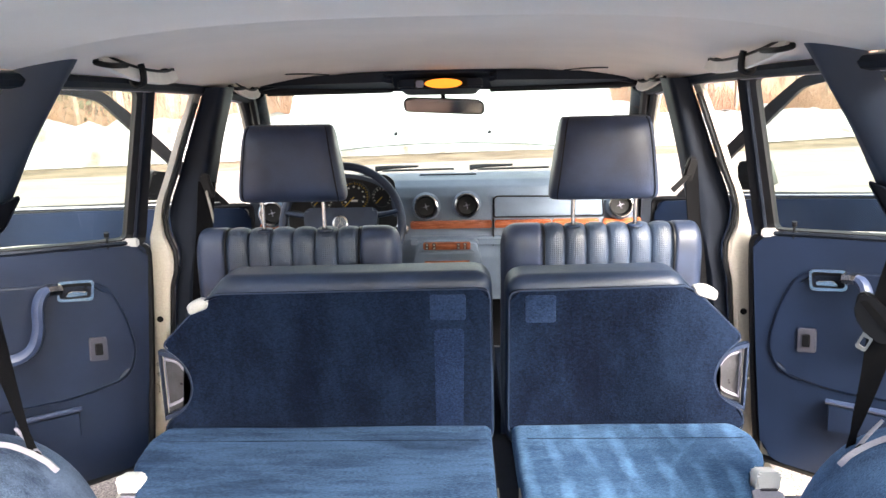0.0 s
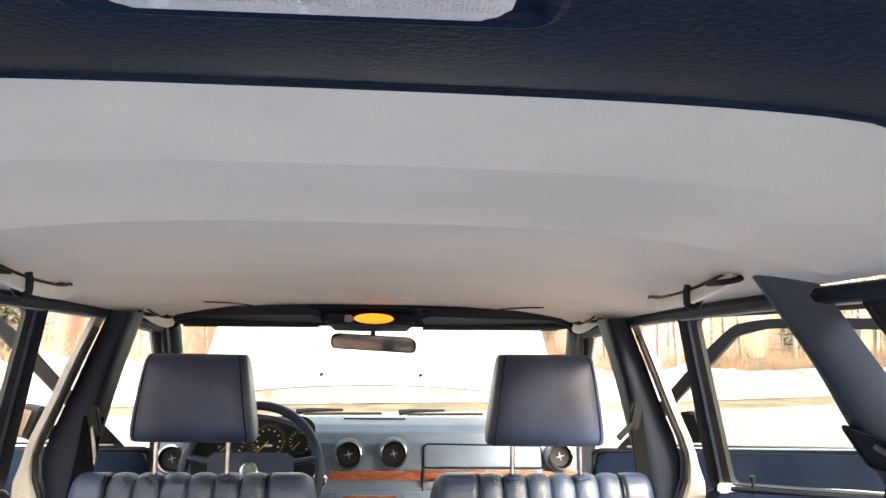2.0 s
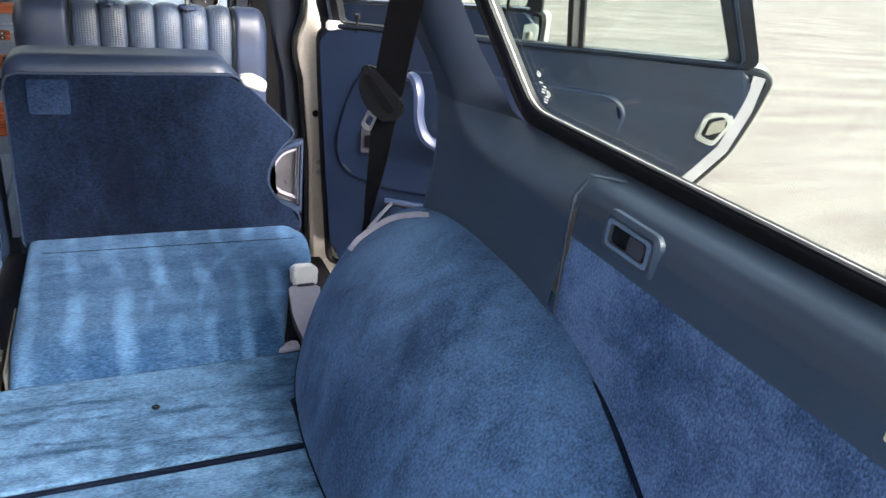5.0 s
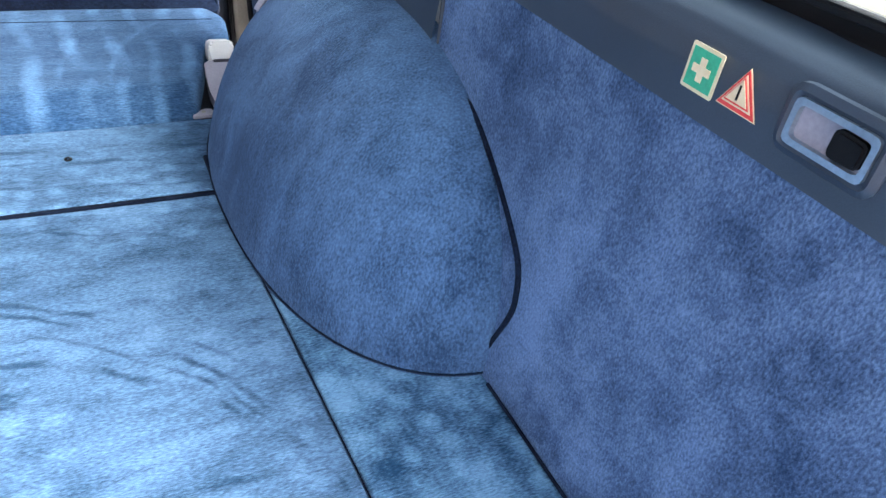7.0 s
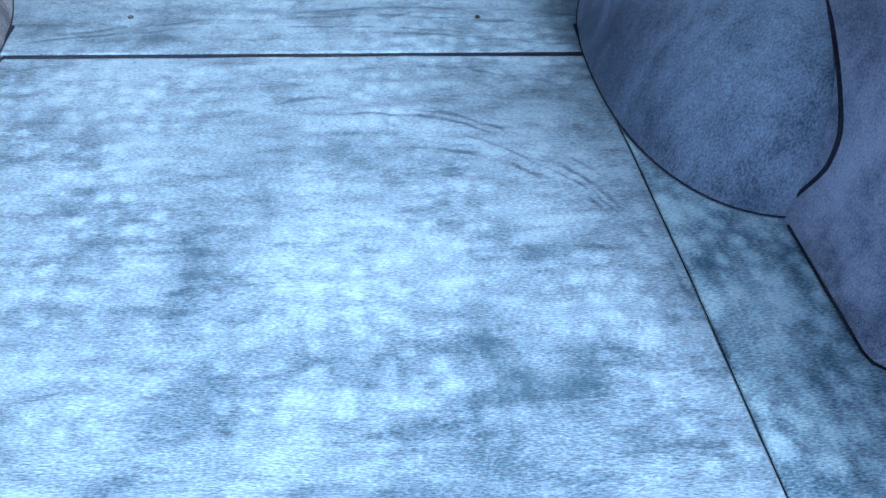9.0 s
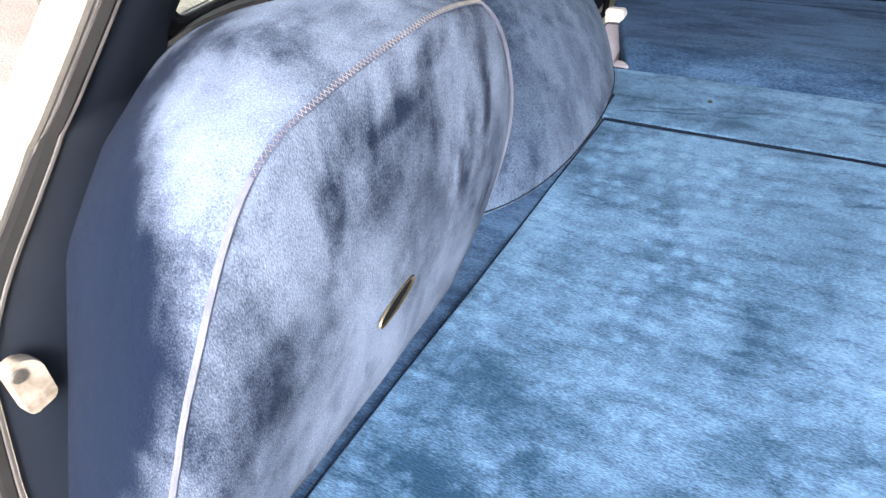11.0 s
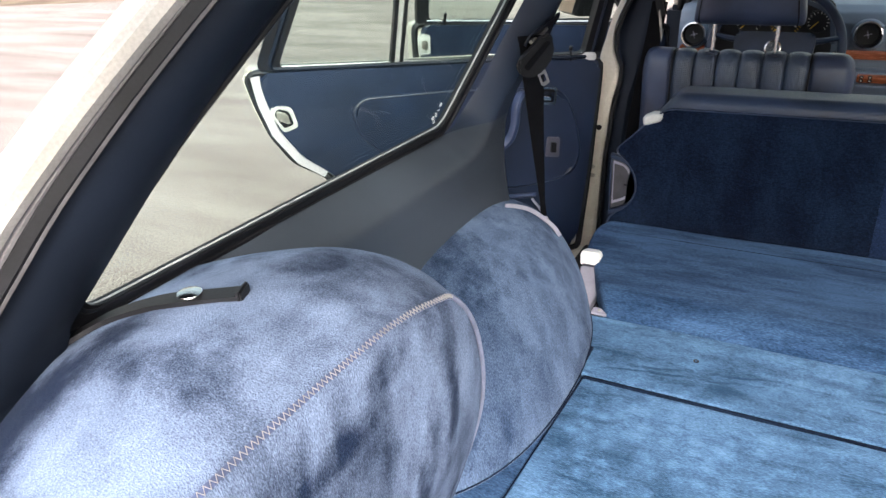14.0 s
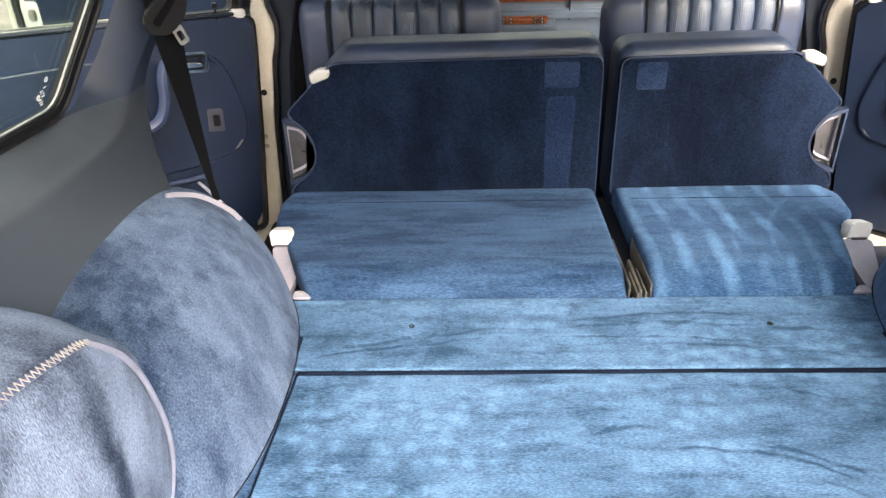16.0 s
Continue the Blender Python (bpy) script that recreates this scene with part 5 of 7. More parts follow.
    # quarter window
    gl = [(0.02, 1.088), (0.155, 1.442), (-0.50, 1.442), (-0.565, 1.425), (-0.711, 1.284), (-0.835, 1.125), (-0.815, 1.088)]
    gls = soft(gl, 0.03, 4)
    put_w = lambda u, v, w: Vector((sx * (wx(v + sill_lift(sx, u, v)) + w), u, v + sill_lift(sx, u, v)))
    wn = thing("window_1" if sx < 0 else "window_2", (sx * 0.8, -0.3, 1.1), "fixed green-tinted rear quarter window in black rubber", "window", kind="structure")
    big = [(-0.33 + (y + 0.33) * 1.06, 1.27 + (z - 1.27) * 1.06) for y, z in gls]
    sm = [(-0.33 + (y + 0.33) * 0.955, 1.27 + (z - 1.27) * 0.91) for y, z in gls]
    pane = part("pane", plate(gls, 0.004, put_w, 0, w0=0.006), M_window, wn)
    pane.visible_shadow = False
    part("window_seal", ring(big, sm, 0.016, put_w, w0=-0.008), M_rubber, wn, "black rubber seal")
    for k_, w_, r_ in ((0.25, -0.008, 0.0042), (0.85, -0.007, 0.0034)):
        part("seal_lip", tube([put_w(a * (1 - k_) + c * k_, b * (1 - k_) + d * k_, w_) for (a, b), (c, d) in zip(big, sm)], r_, 6, closed=True), M_rubber, wn, "rolled rubber lip")
    part("bright_strip", tube([put_w(u, v, -0.002) for u, v in sm], 0.0018, 5, closed=True), M_pale, wn, "thin bright strip")
    for k in range(14):
        ey, ez = -0.020 - 0.0042 * (k % 3) - 0.003 * ((k // 3) % 2), 1.106 + 0.0042 * (k // 2)
        part("etched_mark", rbox((sx * (wx(ez) + 0.003), ey, ez), (0.0005, 0.0026 + 0.0012 * (k % 2), 0.0016), 0, rot=(0, sx * -25, 0)), M_offw, wn, "worn white marks")
    for ey, ez in ((-0.022, 1.142), (-0.036, 1.120)):
        part("etched_mark", tube([(sx * (wx(ez + 0.0034 * math.sin(a_)) + 0.003), ey + 0.0034 * math.cos(a_), ez + 0.0034 * math.sin(a_)) for a_ in [2 * math.pi * k / 12 for k in range(12)]], 0.0006, 4, closed=True), M_offw, wn, "worn white ring")
    # rear pillar and tailgate opening
    RP = [(0.60, -1.27), (0.75, -1.24), (0.903, -1.185), (0.967, -1.126), (1.011, -1.068), (1.085, -0.978), (1.177, -0.908), (1.272, -0.842), (1.343, -0.776), (1.413, -0.70), (1.47, -0.63)]
    GP = [(0.60, -1.17), (0.903, -1.08), (1.0, -0.98), (1.07, -0.895), (1.114, -0.852), (1.17, -0.811), (1.238, -0.762), (1.32, -0.698), (1.40, -0.617), (1.47, -0.53)]

    def dx(z):
        return min(wx(z), 0.845 - 0.1 * max(0, 1.0 - z))
    dp = thing("rear_pillar", (sx * 0.8, -1.0, 0.6), "tailgate pillar with navy trim, rubber seal and cream painted flange", "pillar", "tailgate pillars")

    def dtrim(u, v):
        z = 0.60 + 0.88 * v
        a, b = smooth_at(GP, z), smooth_at(RP, z)
        return Vector((sx * (dx(z) - 0.012 - 0.022 * math.sin(math.pi * (0.15 + 0.75 * u))), a + 0.01 + 0.06 * max(0, min(1, (1.13 - z) / 0.08)) * (1 - u) + (b - a - 0.01) * u, z))
    part("trim_strip", surf(dtrim, 10, 110), M_pillar, dp, "navy vinyl strip")
    zz = [0.60 + 0.88 * k / 110 for k in range(111)]
    part("seal", tube([(sx * (dx(z) - 0.012), smooth_at(RP, z) - 0.012, z) for z in zz], 0.013, 8), M_rubber, dp, "black rubber seal")
    part("channel", tube([(sx * (dx(z) - 0.002), smooth_at(RP, z) - 0.044, z) for z in zz], 0.012, 8), M_channel, dp, "grey-beige painted channel")
    for off, inn, r_ in ((0.033, 0.008, 0.005), (0.025, 0.012, 0.0045), (0.017, 0.018, 0.004), (0.007, 0.0235, 0.0032)):
        part("seal_rib", tube([(sx * (dx(z) - inn), smooth_at(RP, z) - off, z) for z in zz], r_, 6), M_sealgrey, dp, "grey rubber rib")
    part("channel_lip", tube([(sx * (dx(z) - 0.006), smooth_at(RP, z) - 0.022, z) for z in zz], 0.004, 6), M_black, dp)

    def flange(u, v):
        z = 0.60 + 0.88 * v
        b = smooth_at(RP, z) - 0.052
        wid = smooth_at([(0.6, 0.034), (0.9, 0.036), (1.0, 0.04), (1.09, 0.036), (1.2, 0.026), (1.3, 0.02), (1.5, 0.018)], z)
        return Vector((sx * (dx(z) + 0.002 + 0.018 * u ** 2.2), b - wid * math.sin(u * math.pi / 2), z))
    part("flange", surf(flange, 10, 110), M_white, dp, "cream painted flange")
    sk = thing("quarter_panel", (sx * 0.88, -0.6, 0.6), "cream painted outer quarter panel", "body panel", "body panels")
    part("skin", surf(lambda u, v: Vector((sx * (0.935 - 0.09 * max(0, v - 0.55) ** 2 * 4), 0.20 - 1.40 * u * (1 - 0.18 * max(0, v - 0.6) / 0.4), 0.35 + 0.70 * v)), 30, 14), M_white, sk)
    part("ledge_skin", surf(lambda u, v: Vector((sx * (0.86 + 0.005 * v), 0.20 - 1.10 * u, 1.02 + 0.03 * v)), 20, 2), M_white, sk)

for sx in (-1, 1):
    pts = [(sx * (0.748 + (0.075 * min(1, max(0, (-0.735 - y) / 0.06)) if sx > 0 else 0)), y, 0.601) for y in [-0.49 - 0.0192 * k for k in range(40)]]
    solo("wall_piping", tube(pts, 0.0022, 5), M_cush, "dark seam where side wall meets floor", "seam", "floor seams")

# ---- doors, all four standing open ----
LEAN_W = 0.47


def door_place(sx, hx, hy, ang, u0=0.0):
    c, s = math.sin(radians(ang)), math.cos(radians(ang))

    def place(u, z, w):
        lean = LEAN_W * max(0, z - 1.08)
        u = u + u0
        x = hx + u * c + (w - lean) * s
        y = hy - u * s + (w - lean) * c
        return Vector((sx * x, y, z))
    return place


def rear_door(sx):
    P = door_place(sx, 0.752, 1.0, 49.3, 0.04)
    ob = thing("rear_door", P(0.0, 0.36, 0.02), "open rear car door with navy vinyl lining and chrome handle", "car door", "rear doors")
    low_edge = [(1.062, 1.075), (1.045, 1.0), (1.018, 0.915), (0.965, 0.832), (0.89, 0.785), (0.78, 0.68), (0.70, 0.55), (0.66, 0.41)]
    lower = [(0.06, 0.41), (0.034, 0.70), (0.012, 0.95), (0.006, 1.035), (0.30, 1.06), (0.62, 1.075), (1.045, 1.098)] + low_edge
    part("shell", plate(soft(lower, 0.02, 3), 0.09, P, 0.012, 2, w0=0.012), M_white, ob, "cream painted shell")
    part("edge_seal", tube([P(u - 0.012, z, 0.008) for u, z in soft([(0.084, 0.42), (0.055, 0.70), (0.034, 0.95), (0.03, 1.03), (0.5, 1.066), (1.04, 1.09)] + low_edge, 0.02, 3)], 0.010, 7, closed=True), M_rubber, ob, "black rubber seal")
    lining = [(0.085, 0.455), (0.056, 0.70), (0.032, 0.95), (0.024, 1.038), (0.19, 1.05), (0.62, 1.074), (1.018, 1.092), (1.012, 1.03), (0.982, 0.925), (0.925, 0.842), (0.862, 0.795), (0.74, 0.67), (0.65, 0.53), (0.60, 0.44), (0.13, 0.43)]
    part("lining", plate(soft(lining, 0.03, 4), 0.022, P, 0.010, 3, w0=-0.012), M_door, ob, "navy vinyl lining")
    pad_ol = [(0.15, 0.955), (0.112, 0.87), (0.09, 0.76), (0.115, 0.695), (0.25, 0.675), (0.45, 0.69), (0.62, 0.77), (0.755, 0.89), (0.77, 0.965), (0.735, 0.99), (0.45, 0.985)]
    part("pad", plate(soft(pad_ol, 0.06, 6), 0.016, P, 0.007, 4, w0=-0.019), M_door, ob, "padded vinyl insert")
    part("pad_ridge", tube([P(0.44 + (u - 0.44) * 1.006, 0.84 + (z - 0.84) * 1.012, -0.0105) for u, z in soft(pad_ol, 0.06, 6)], 0.0085, 10, closed=True), M_door, ob)
    # frame and panes
    hole = [(0.072, 1.058), (0.055, 1.437), (0.77, 1.472), (0.80, 1.462), (0.86, 1.335), (0.962, 1.104)]
    out = [(0.022, 1.036), (0.014, 1.466), (0.785, 1.505), (0.845, 1.488), (0.922, 1.335), (1.024, 1.098)]
    part("window_frame", ring(soft(out, 0.03, 4), soft(hole, 0.02, 4), 0.035, P, w0=-0.005), M_rubber, ob, "dark window frame")
    part("frame_ridge", tube([P(u * 0.45 + a * 0.55, z * 0.45 + b * 0.55, -0.008) for (u, z), (a, b) in zip(soft(out, 0.03, 4), soft(hole, 0.02, 4))], 0.006, 6, closed=True), M_pillar, ob)
    for ol in ([(0.068, 1.05), (0.050, 1.44), (0.605, 1.468), (0.634, 1.082)], [(0.644, 1.082), (0.615, 1.468), (0.79, 1.472), (0.87, 1.335), (0.966, 1.10)]):
        pane = part("pane", surf(lambda u, v, ol=ol: (P(*(Vector(ol[0]).lerp(Vector(ol[1]), v)).lerp(Vector(ol[-1]).lerp(Vector(ol[2]), v) if len(ol) == 4 else (Vector(ol[4]).lerp(Vector(ol[3]), v * 2) if v < 0.5 else Vector(ol[3]).lerp(Vector(ol[2]), v * 2 - 1)), u), 0.012)), 6, 8), M_window, ob)
        pane.visible_shadow = False
    part("mullion", band([P(0.639, 1.082, 0.004), P(0.630, 1.2, 0.004), P(0.610, 1.47, 0.004)], 0.013, 0.02, P(1, 1.2, 0) - P(0, 1.2, 0)), M_pale, ob, "pale mullion")
    part("mullion_edge", band([P(0.652, 1.082, 0.0), P(0.643, 1.2, 0.0), P(0.623, 1.47, 0.0)], 0.010, 0.026, P(1, 1.2, 0) - P(0, 1.2, 0)), M_rubber, ob)
    part("mullion_edge", band([P(0.627, 1.082, 0.0), P(0.618, 1.2, 0.0), P(0.598, 1.47, 0.0)], 0.009, 0.026, P(1, 1.2, 0) - P(0, 1.2, 0)), M_rubber, ob)
    part("sill_strip", tube([P(0.07, 1.05, -0.002), P(0.3, 1.064, -0.002), P(0.64, 1.083, -0.002), P(0.965, 1.102, -0.002)], 0.006, 6), M_chrome, ob, "bright sill strip")
    part("corner_cap", rbox((0, 0, 0), (0.05, 0.012, 0.022), 0.004, m=Matrix.Translation(P(0.068, 1.05, -0.010)) @ pose(0, 0, 0, 0, 0, 0)), M_pale, ob)
    kn = part("lock_knob", tube([P(0.122, 1.04, -0.010), P(0.122, 1.07, -0.010), P(0.122, 1.073, -0.010), P(0.122, 1.084, -0.010)], [0.003, 0.0032, 0.007, 0.0065], 8), M_black, ob, "black lock knob")
    # handle
    bez = soft([(0.174, 0.918), (0.168, 0.972), (0.252, 0.982), (0.258, 0.930)], 0.012, 4)
    hd_ = part("handle_bezel", ring(bez, [(0.213 + (u - 0.213) * 0.86, 0.951 + (z - 0.951) * 0.72) for u, z in bez], 0.010, P, w0=-0.026), M_chrome, ob, "chrome bezel")
    part("handle_recess", plate([(0.213 + (u - 0.213) * 0.9, 0.951 + (z - 0.951) * 0.8) for u, z in bez], 0.003, P, w0=-0.019), M_black, hd_)
    part("lever", plate(soft([(0.188, 0.934), (0.188, 0.945), (0.226, 0.953), (0.240, 0.940)], 0.007, 3), 0.010, P, 0.003, 2, w0=-0.030), M_chrome, hd_, "chrome lever")
    grip = curve([P(0.250, 0.962, -0.028), P(0.285, 0.965, -0.042), P(0.305, 0.935, -0.055), P(0.312, 0.875, -0.056), P(0.335, 0.828, -0.050), P(0.385, 0.812, -0.038), P(0.46, 0.828, -0.02)], 6)
    part("pull_grip", tube(grip, 0.015, 8, flat=0.8), M_pull, ob, "lavender-blue pull grip")
    part("grip_cap", tube(grip[:6], 0.0175, 8, flat=0.85), M_chrome, ob, "bright grip cap")
    sw = soft([(0.157, 0.753), (0.155, 0.816), (0.197, 0.822), (0.201, 0.760)], 0.006, 3)
    sb = part("switch_bezel", plate(sw, 0.008, P, 0.002, 2, w0=-0.026), M_bracket, ob, "window switch")
    part("switch_rocker", plate(soft([(0.169, 0.771), (0.168, 0.803), (0.186, 0.806), (0.188, 0.774)], 0.004, 2), 0.006, P, 0.002, 2, w0=-0.031), M_black, sb)
    pk = [(0.242, 0.562), (0.238, 0.645), (0.385, 0.65), (0.39, 0.578)]
    pc = part("door_pocket", plate(soft(pk, 0.012, 3), 0.03, P, 0.008, 3, w0=-0.04), M_door, ob, "hinged ashtray and pocket flap")
    part("pocket_lip", tube([P(0.238, 0.646, -0.036), P(0.31, 0.65, -0.036), P(0.385, 0.652, -0.036)], 0.007, 6), M_pull, pc)
    latch_ol = [(0.928, 0.935), (0.942, 0.992), (0.985, 1.008), (1.004, 0.985), (0.972, 0.922)]
    lt = part("door_latch", plate(soft(latch_ol, 0.012, 3), 0.02, P, 0.005, 2, w0=-0.018), M_pale, ob, "pale latch plate")
    part("latch_mouth", plate(soft([(0.966 + (a - 0.966) * 0.66, 0.964 + (b - 0.964) * 0.66) for a, b in latch_ol], 0.008, 3), 0.010, P, 0.002, 2, w0=-0.0205), M_black, lt, "black latch mouth")
    part("latch_claw", plate(soft([(0.95, 0.945), (0.955, 0.977), (0.985, 0.989), (0.985, 0.962)], 0.008, 3), 0.012, P, 0.003, 2, w0=-0.024), M_steel, lt, "steel latch claw")
    part("painted_edge", band([P(1.028, 1.082, -0.002), P(1.02, 1.01, -0.002), P(0.994, 0.92, -0.002), P(0.938, 0.836, -0.002), P(0.868, 0.786, -0.002)], 0.024, 0.006, P(1, 0.5, 0) - P(0, 1.0, 0)), M_lilac2, ob, "pale painted shut edge")
    return ob


def front_door(sx):
    P = door_place(sx, 0.80, 1.98, 45.3)
    ob = thing("front_door", P(0.0, 0.36, 0.02), "open front car door with navy lining seen through the glass", "car door", "front doors")
    lower = [(0.0, 0.40), (0.0, 0.98), (0.3, 1.012), (0.64, 1.045), (1.10, 1.085), (1.11, 0.62), (1.04, 0.40)]
    part("shell", plate(soft(lower, 0.03, 3), 0.09, P, 0.012, 2, w0=0.012), M_white, ob, "cream painted shell")
    lining = [(0.03, 0.45), (0.03, 0.97), (0.3, 1.002), (0.64, 1.038), (1.075, 1.075), (1.075, 0.64), (1.01, 0.45)]
    part("lining", plate(soft(lining, 0.04, 4), 0.03, P, 0.012, 3, w0=-0.018), M_door, ob, "navy vinyl lining")
    part("armrest", plate(soft([(0.25, 0.70), (0.28, 0.79), (0.80, 0.83), (0.90, 0.74)], 0.03, 4), 0.05, P, 0.02, 3, w0=-0.06), M_door, ob)
    part("edge_seal", tube([P(u, z, 0.006) for u, z in soft([(0.01, 0.42), (0.01, 0.975), (0.64, 1.04), (1.095, 1.08), (1.095, 0.63), (1.03, 0.42)], 0.03, 3)], 0.013, 6, closed=True), M_rubber, ob, "black rubber seal")
    hole = [(0.20, 1.02), (0.34, 1.17), (0.475, 1.29), (0.60, 1.405), (0.70, 1.43), (1.065, 1.425), (1.04, 1.09)]
    out = [(0.10, 0.99), (0.35, 1.225), (0.484, 1.35), (0.60, 1.442), (0.70, 1.458), (1.108, 1.457), (1.085, 1.065)]
    part("window_frame", ring(soft(out, 0.03, 4), soft(hole, 0.02, 4), 0.03, P, w0=-0.004), M_rubber, ob, "dark window frame")
    pane = part("pane", surf(lambda u, v: P(0.19 + 0.86 * u, (1.015 + 0.07 * u) * (1 - v) + v * lerp_at([(0.19, 1.02), (0.34, 1.19), (0.475, 1.31), (0.60, 1.42), (0.70, 1.44), (1.06, 1.435)], 0.19 + 0.86 * u), 0.012), 18, 8), M_window, ob)
    pane.visible_shadow = False
    part("sill_strip", tube([P(0.15, 1.005, -0.002), P(0.55, 1.04, -0.002), P(1.05, 1.088, -0.002)], 0.006, 6), M_chrome, ob, "bright sill strip")
    part("lock_knob", tube([P(0.98, 1.06, -0.01), P(0.98, 1.10, -0.01), P(0.98, 1.11, -0.01)], [0.003, 0.006, 0.006], 8), M_black, ob)
    lt = part("door_latch", plate(soft([(1.04, 0.965), (1.04, 1.045), (1.09, 1.045), (1.09, 0.965)], 0.015, 3), 0.012, P, 0.004, 2, w0=-0.022), M_pale, ob, "pale latch plate")
    part("latch_claw", rbox((0, 0, 0), (0.02, 0.02, 0.03), 0.004, m=Matrix.Translation(P(1.066, 1.005, -0.026))), M_steel, lt)
    mr = part("wing_mirror", plate(soft([(0.33, 1.035), (0.33, 1.14), (0.385, 1.15), (0.41, 1.04)], 0.015, 4), 0.16, P, 0.02, 3, w0=0.05), M_black, ob, "black wing mirror")
    part("mirror_glass", plate(soft([(0.418, 1.05), (0.40, 1.13), (0.402, 1.135), (0.42, 1.05)], 0.002, 2), 0.12, P, 0, w0=0.07), M_mirror, mr)
    return ob


for sx in (-1, 1):
    rear_door(sx)
    front_door(sx)

# ---- door pillars, sills, screen pillars ----
for sx in (-1, 1):
    ob = thing("door_pillar", (sx * 0.80, 1.0, 0.36), "navy-trimmed pillar between the doors with cream painted edge", "pillar", "door pillars")
    zz = [0.36, 0.5, 0.7, 0.9, 0.96, 1.0, 1.05, 1.10, 1.15, 1.2, 1.3, 1.44]
    xin = {0.36: 0.755, 0.5: 0.752, 0.7: 0.745, 0.9: 0.725, 0.98: 0.705, 1.04: 0.69, 1.10: 0.678, 1.2: 0.655, 1.3: 0.63, 1.44: 0.588}
    xout = {0.36: 0.815, 0.5: 0.805, 0.7: 0.797, 0.9: 0.775, 0.96: 0.757, 1.0: 0.758, 1.05: 0.776, 1.10: 0.778, 1.15: 0.762, 1.2: 0.74, 1.3: 0.702, 1.44: 0.647}

    def pillar(u, v):
        k = v * (len(zz) - 1)
        i = min(int(k), len(zz) - 2)
        z = zz[i] + (zz[i + 1] - zz[i]) * (k - i)
        a, b = lerp_at(sorted(xin.items()), z), lerp_at(sorted(xout.items()), z)
        t = u * 2 * math.pi
        return Vector((sx * ((a + b) / 2 + (b - a) / 2 * max(-1, min(1, 1.25 * math.cos(t)))), 1.11 + 0.055 * max(-1, min(1, 1.25 * math.sin(t))), z))
    part("trim_cover", surf(pillar, 24, 40, wrap_u=True), M_pillar, ob, "navy plastic cover")

    def jamb(u, v):
        z = 0.36 + 1.08 * v
        b = lerp_at(sorted(xout.items()), z)
        wid = lerp_at([(0.36, 0.066), (0.75, 0.063), (0.94, 0.072), (1.015, 0.055), (1.09, 0.022), (1.33, 0.02), (1.45, 0.012)], z)
        t = u * 2 * math.pi
        return Vector((sx * (b + wid / 2 + 0.002 + wid / 2 * max(-1, min(1, 1.3 * math.cos(t)))), 1.047 + 0.028 * max(-1, min(1, 1.3 * math.sin(t))), z))
    part("painted_jamb", surf(jamb, 20, 30, wrap_u=True), M_white, ob, "cream painted door jamb")
    part("rubber_plug", lathe([(0.0, 0), (0.009, 0.0), (0.009, 0.003), (0.0, 0.004)], pose(sx * 0.811, 1.018, 0.809, 90, 0, 0), 10), M_black, ob, "black rubber plug")
    for z in (0.645, 0.675):
        part("hinge_leaf", rbox((sx * 0.828, 1.018, z), (0.018, 0.012, 0.012), 0.003), M_steel, ob)
    part("hinge_leaf", rbox((sx * 0.842, 1.019, 0.60), (0.014, 0.02, 0.03), 0.003), M_white, ob)
    part("inner_seal", tube([(sx * (lerp_at(sorted(xout.items()), z) - 0.006), 1.027, z) for z in [0.4 + 0.05 * k for k in range(21)]], 0.006, 6), M_rubber, ob, "black rubber seal")
    sill = thing("door_sill", (sx * 0.83, 0.6, 0.3), "worn cream door sill with dark tread", "door sill", "door sills")
    part("step", rbox((sx * 0.845, 1.0, 0.345), (0.12, 1.9, 0.07), 0.015, 3), M_white, sill)
    part("tread", rbox((sx * 0.80, 1.0, 0.378), (0.09, 1.9, 0.02), 0.006), M_black, sill)
    # seat belt of the front seat, hooked on the pillar
    bt = thing("front_seat_belt", (sx * 0.665, 1.04, 1.0), "black front seat belt hanging on the door pillar", "seat belt", "front seat belts")
    zt = 1.19 if sx > 0 else 1.17
    part("webbing", band(curve([(sx * 0.655, 1.046, zt + 0.02), (sx * 0.668, 1.044, 1.08), (sx * 0.695, 1.042, 0.9), (sx * 0.715, 1.04, 0.70)], 5), 0.045, 0.003, (1, 0.5, 0)), M_web, bt)
    part("guide_loop", rbox((sx * 0.650, 1.038, zt + 0.01), (0.028, 0.014, 0.07), 0.006, 2, (0, sx * 14, 0)), M_black, bt, "black guide loop")
    part("tongue", plate(soft([(0, 0), (0.018, 0.004), (0.06, -0.045), (0.048, -0.06)], 0.005, 2), 0.006, lambda u, v, w: Vector((sx * (0.652 - u * 0.9) if sx > 0 else sx * (0.655 - u * 0.3), 1.028 + w, zt - 0.005 + v * (0.75 if sx > 0 else 1.5))), 0.0015, 1), M_black if sx > 0 else M_steel, bt, "belt tongue hooked on the pillar")
    # windscreen pillar
    ap = thing("screen_pillar", (sx * 0.78, 2.0, 0.95), "navy-trimmed windscreen pillar with cream outer edge", "pillar", "screen pillars")
    top, bot = Vector((sx * 0.615, 1.44, 1.425)), Vector((sx * 0.745, 2.06, 1.03))
    line = [top.lerp(bot, k / 8) + Vector((0, 0, 0.03 * math.sin(math.pi * k / 8))) for k in range(9)]
    part("trim_cover", tube(line, 0.034, 10, flat=0.8), M_pillar, ap)
    part("outer_skin", tube([p + Vector((sx * 0.045, 0.0, -0.006)) for p in line], 0.02, 8), M_white, ap, "cream outer skin")
    part("door_seal", tube([p + Vector((sx * 0.03, -0.03, -0.014)) for p in line], 0.014, 8), M_rubber, ap)
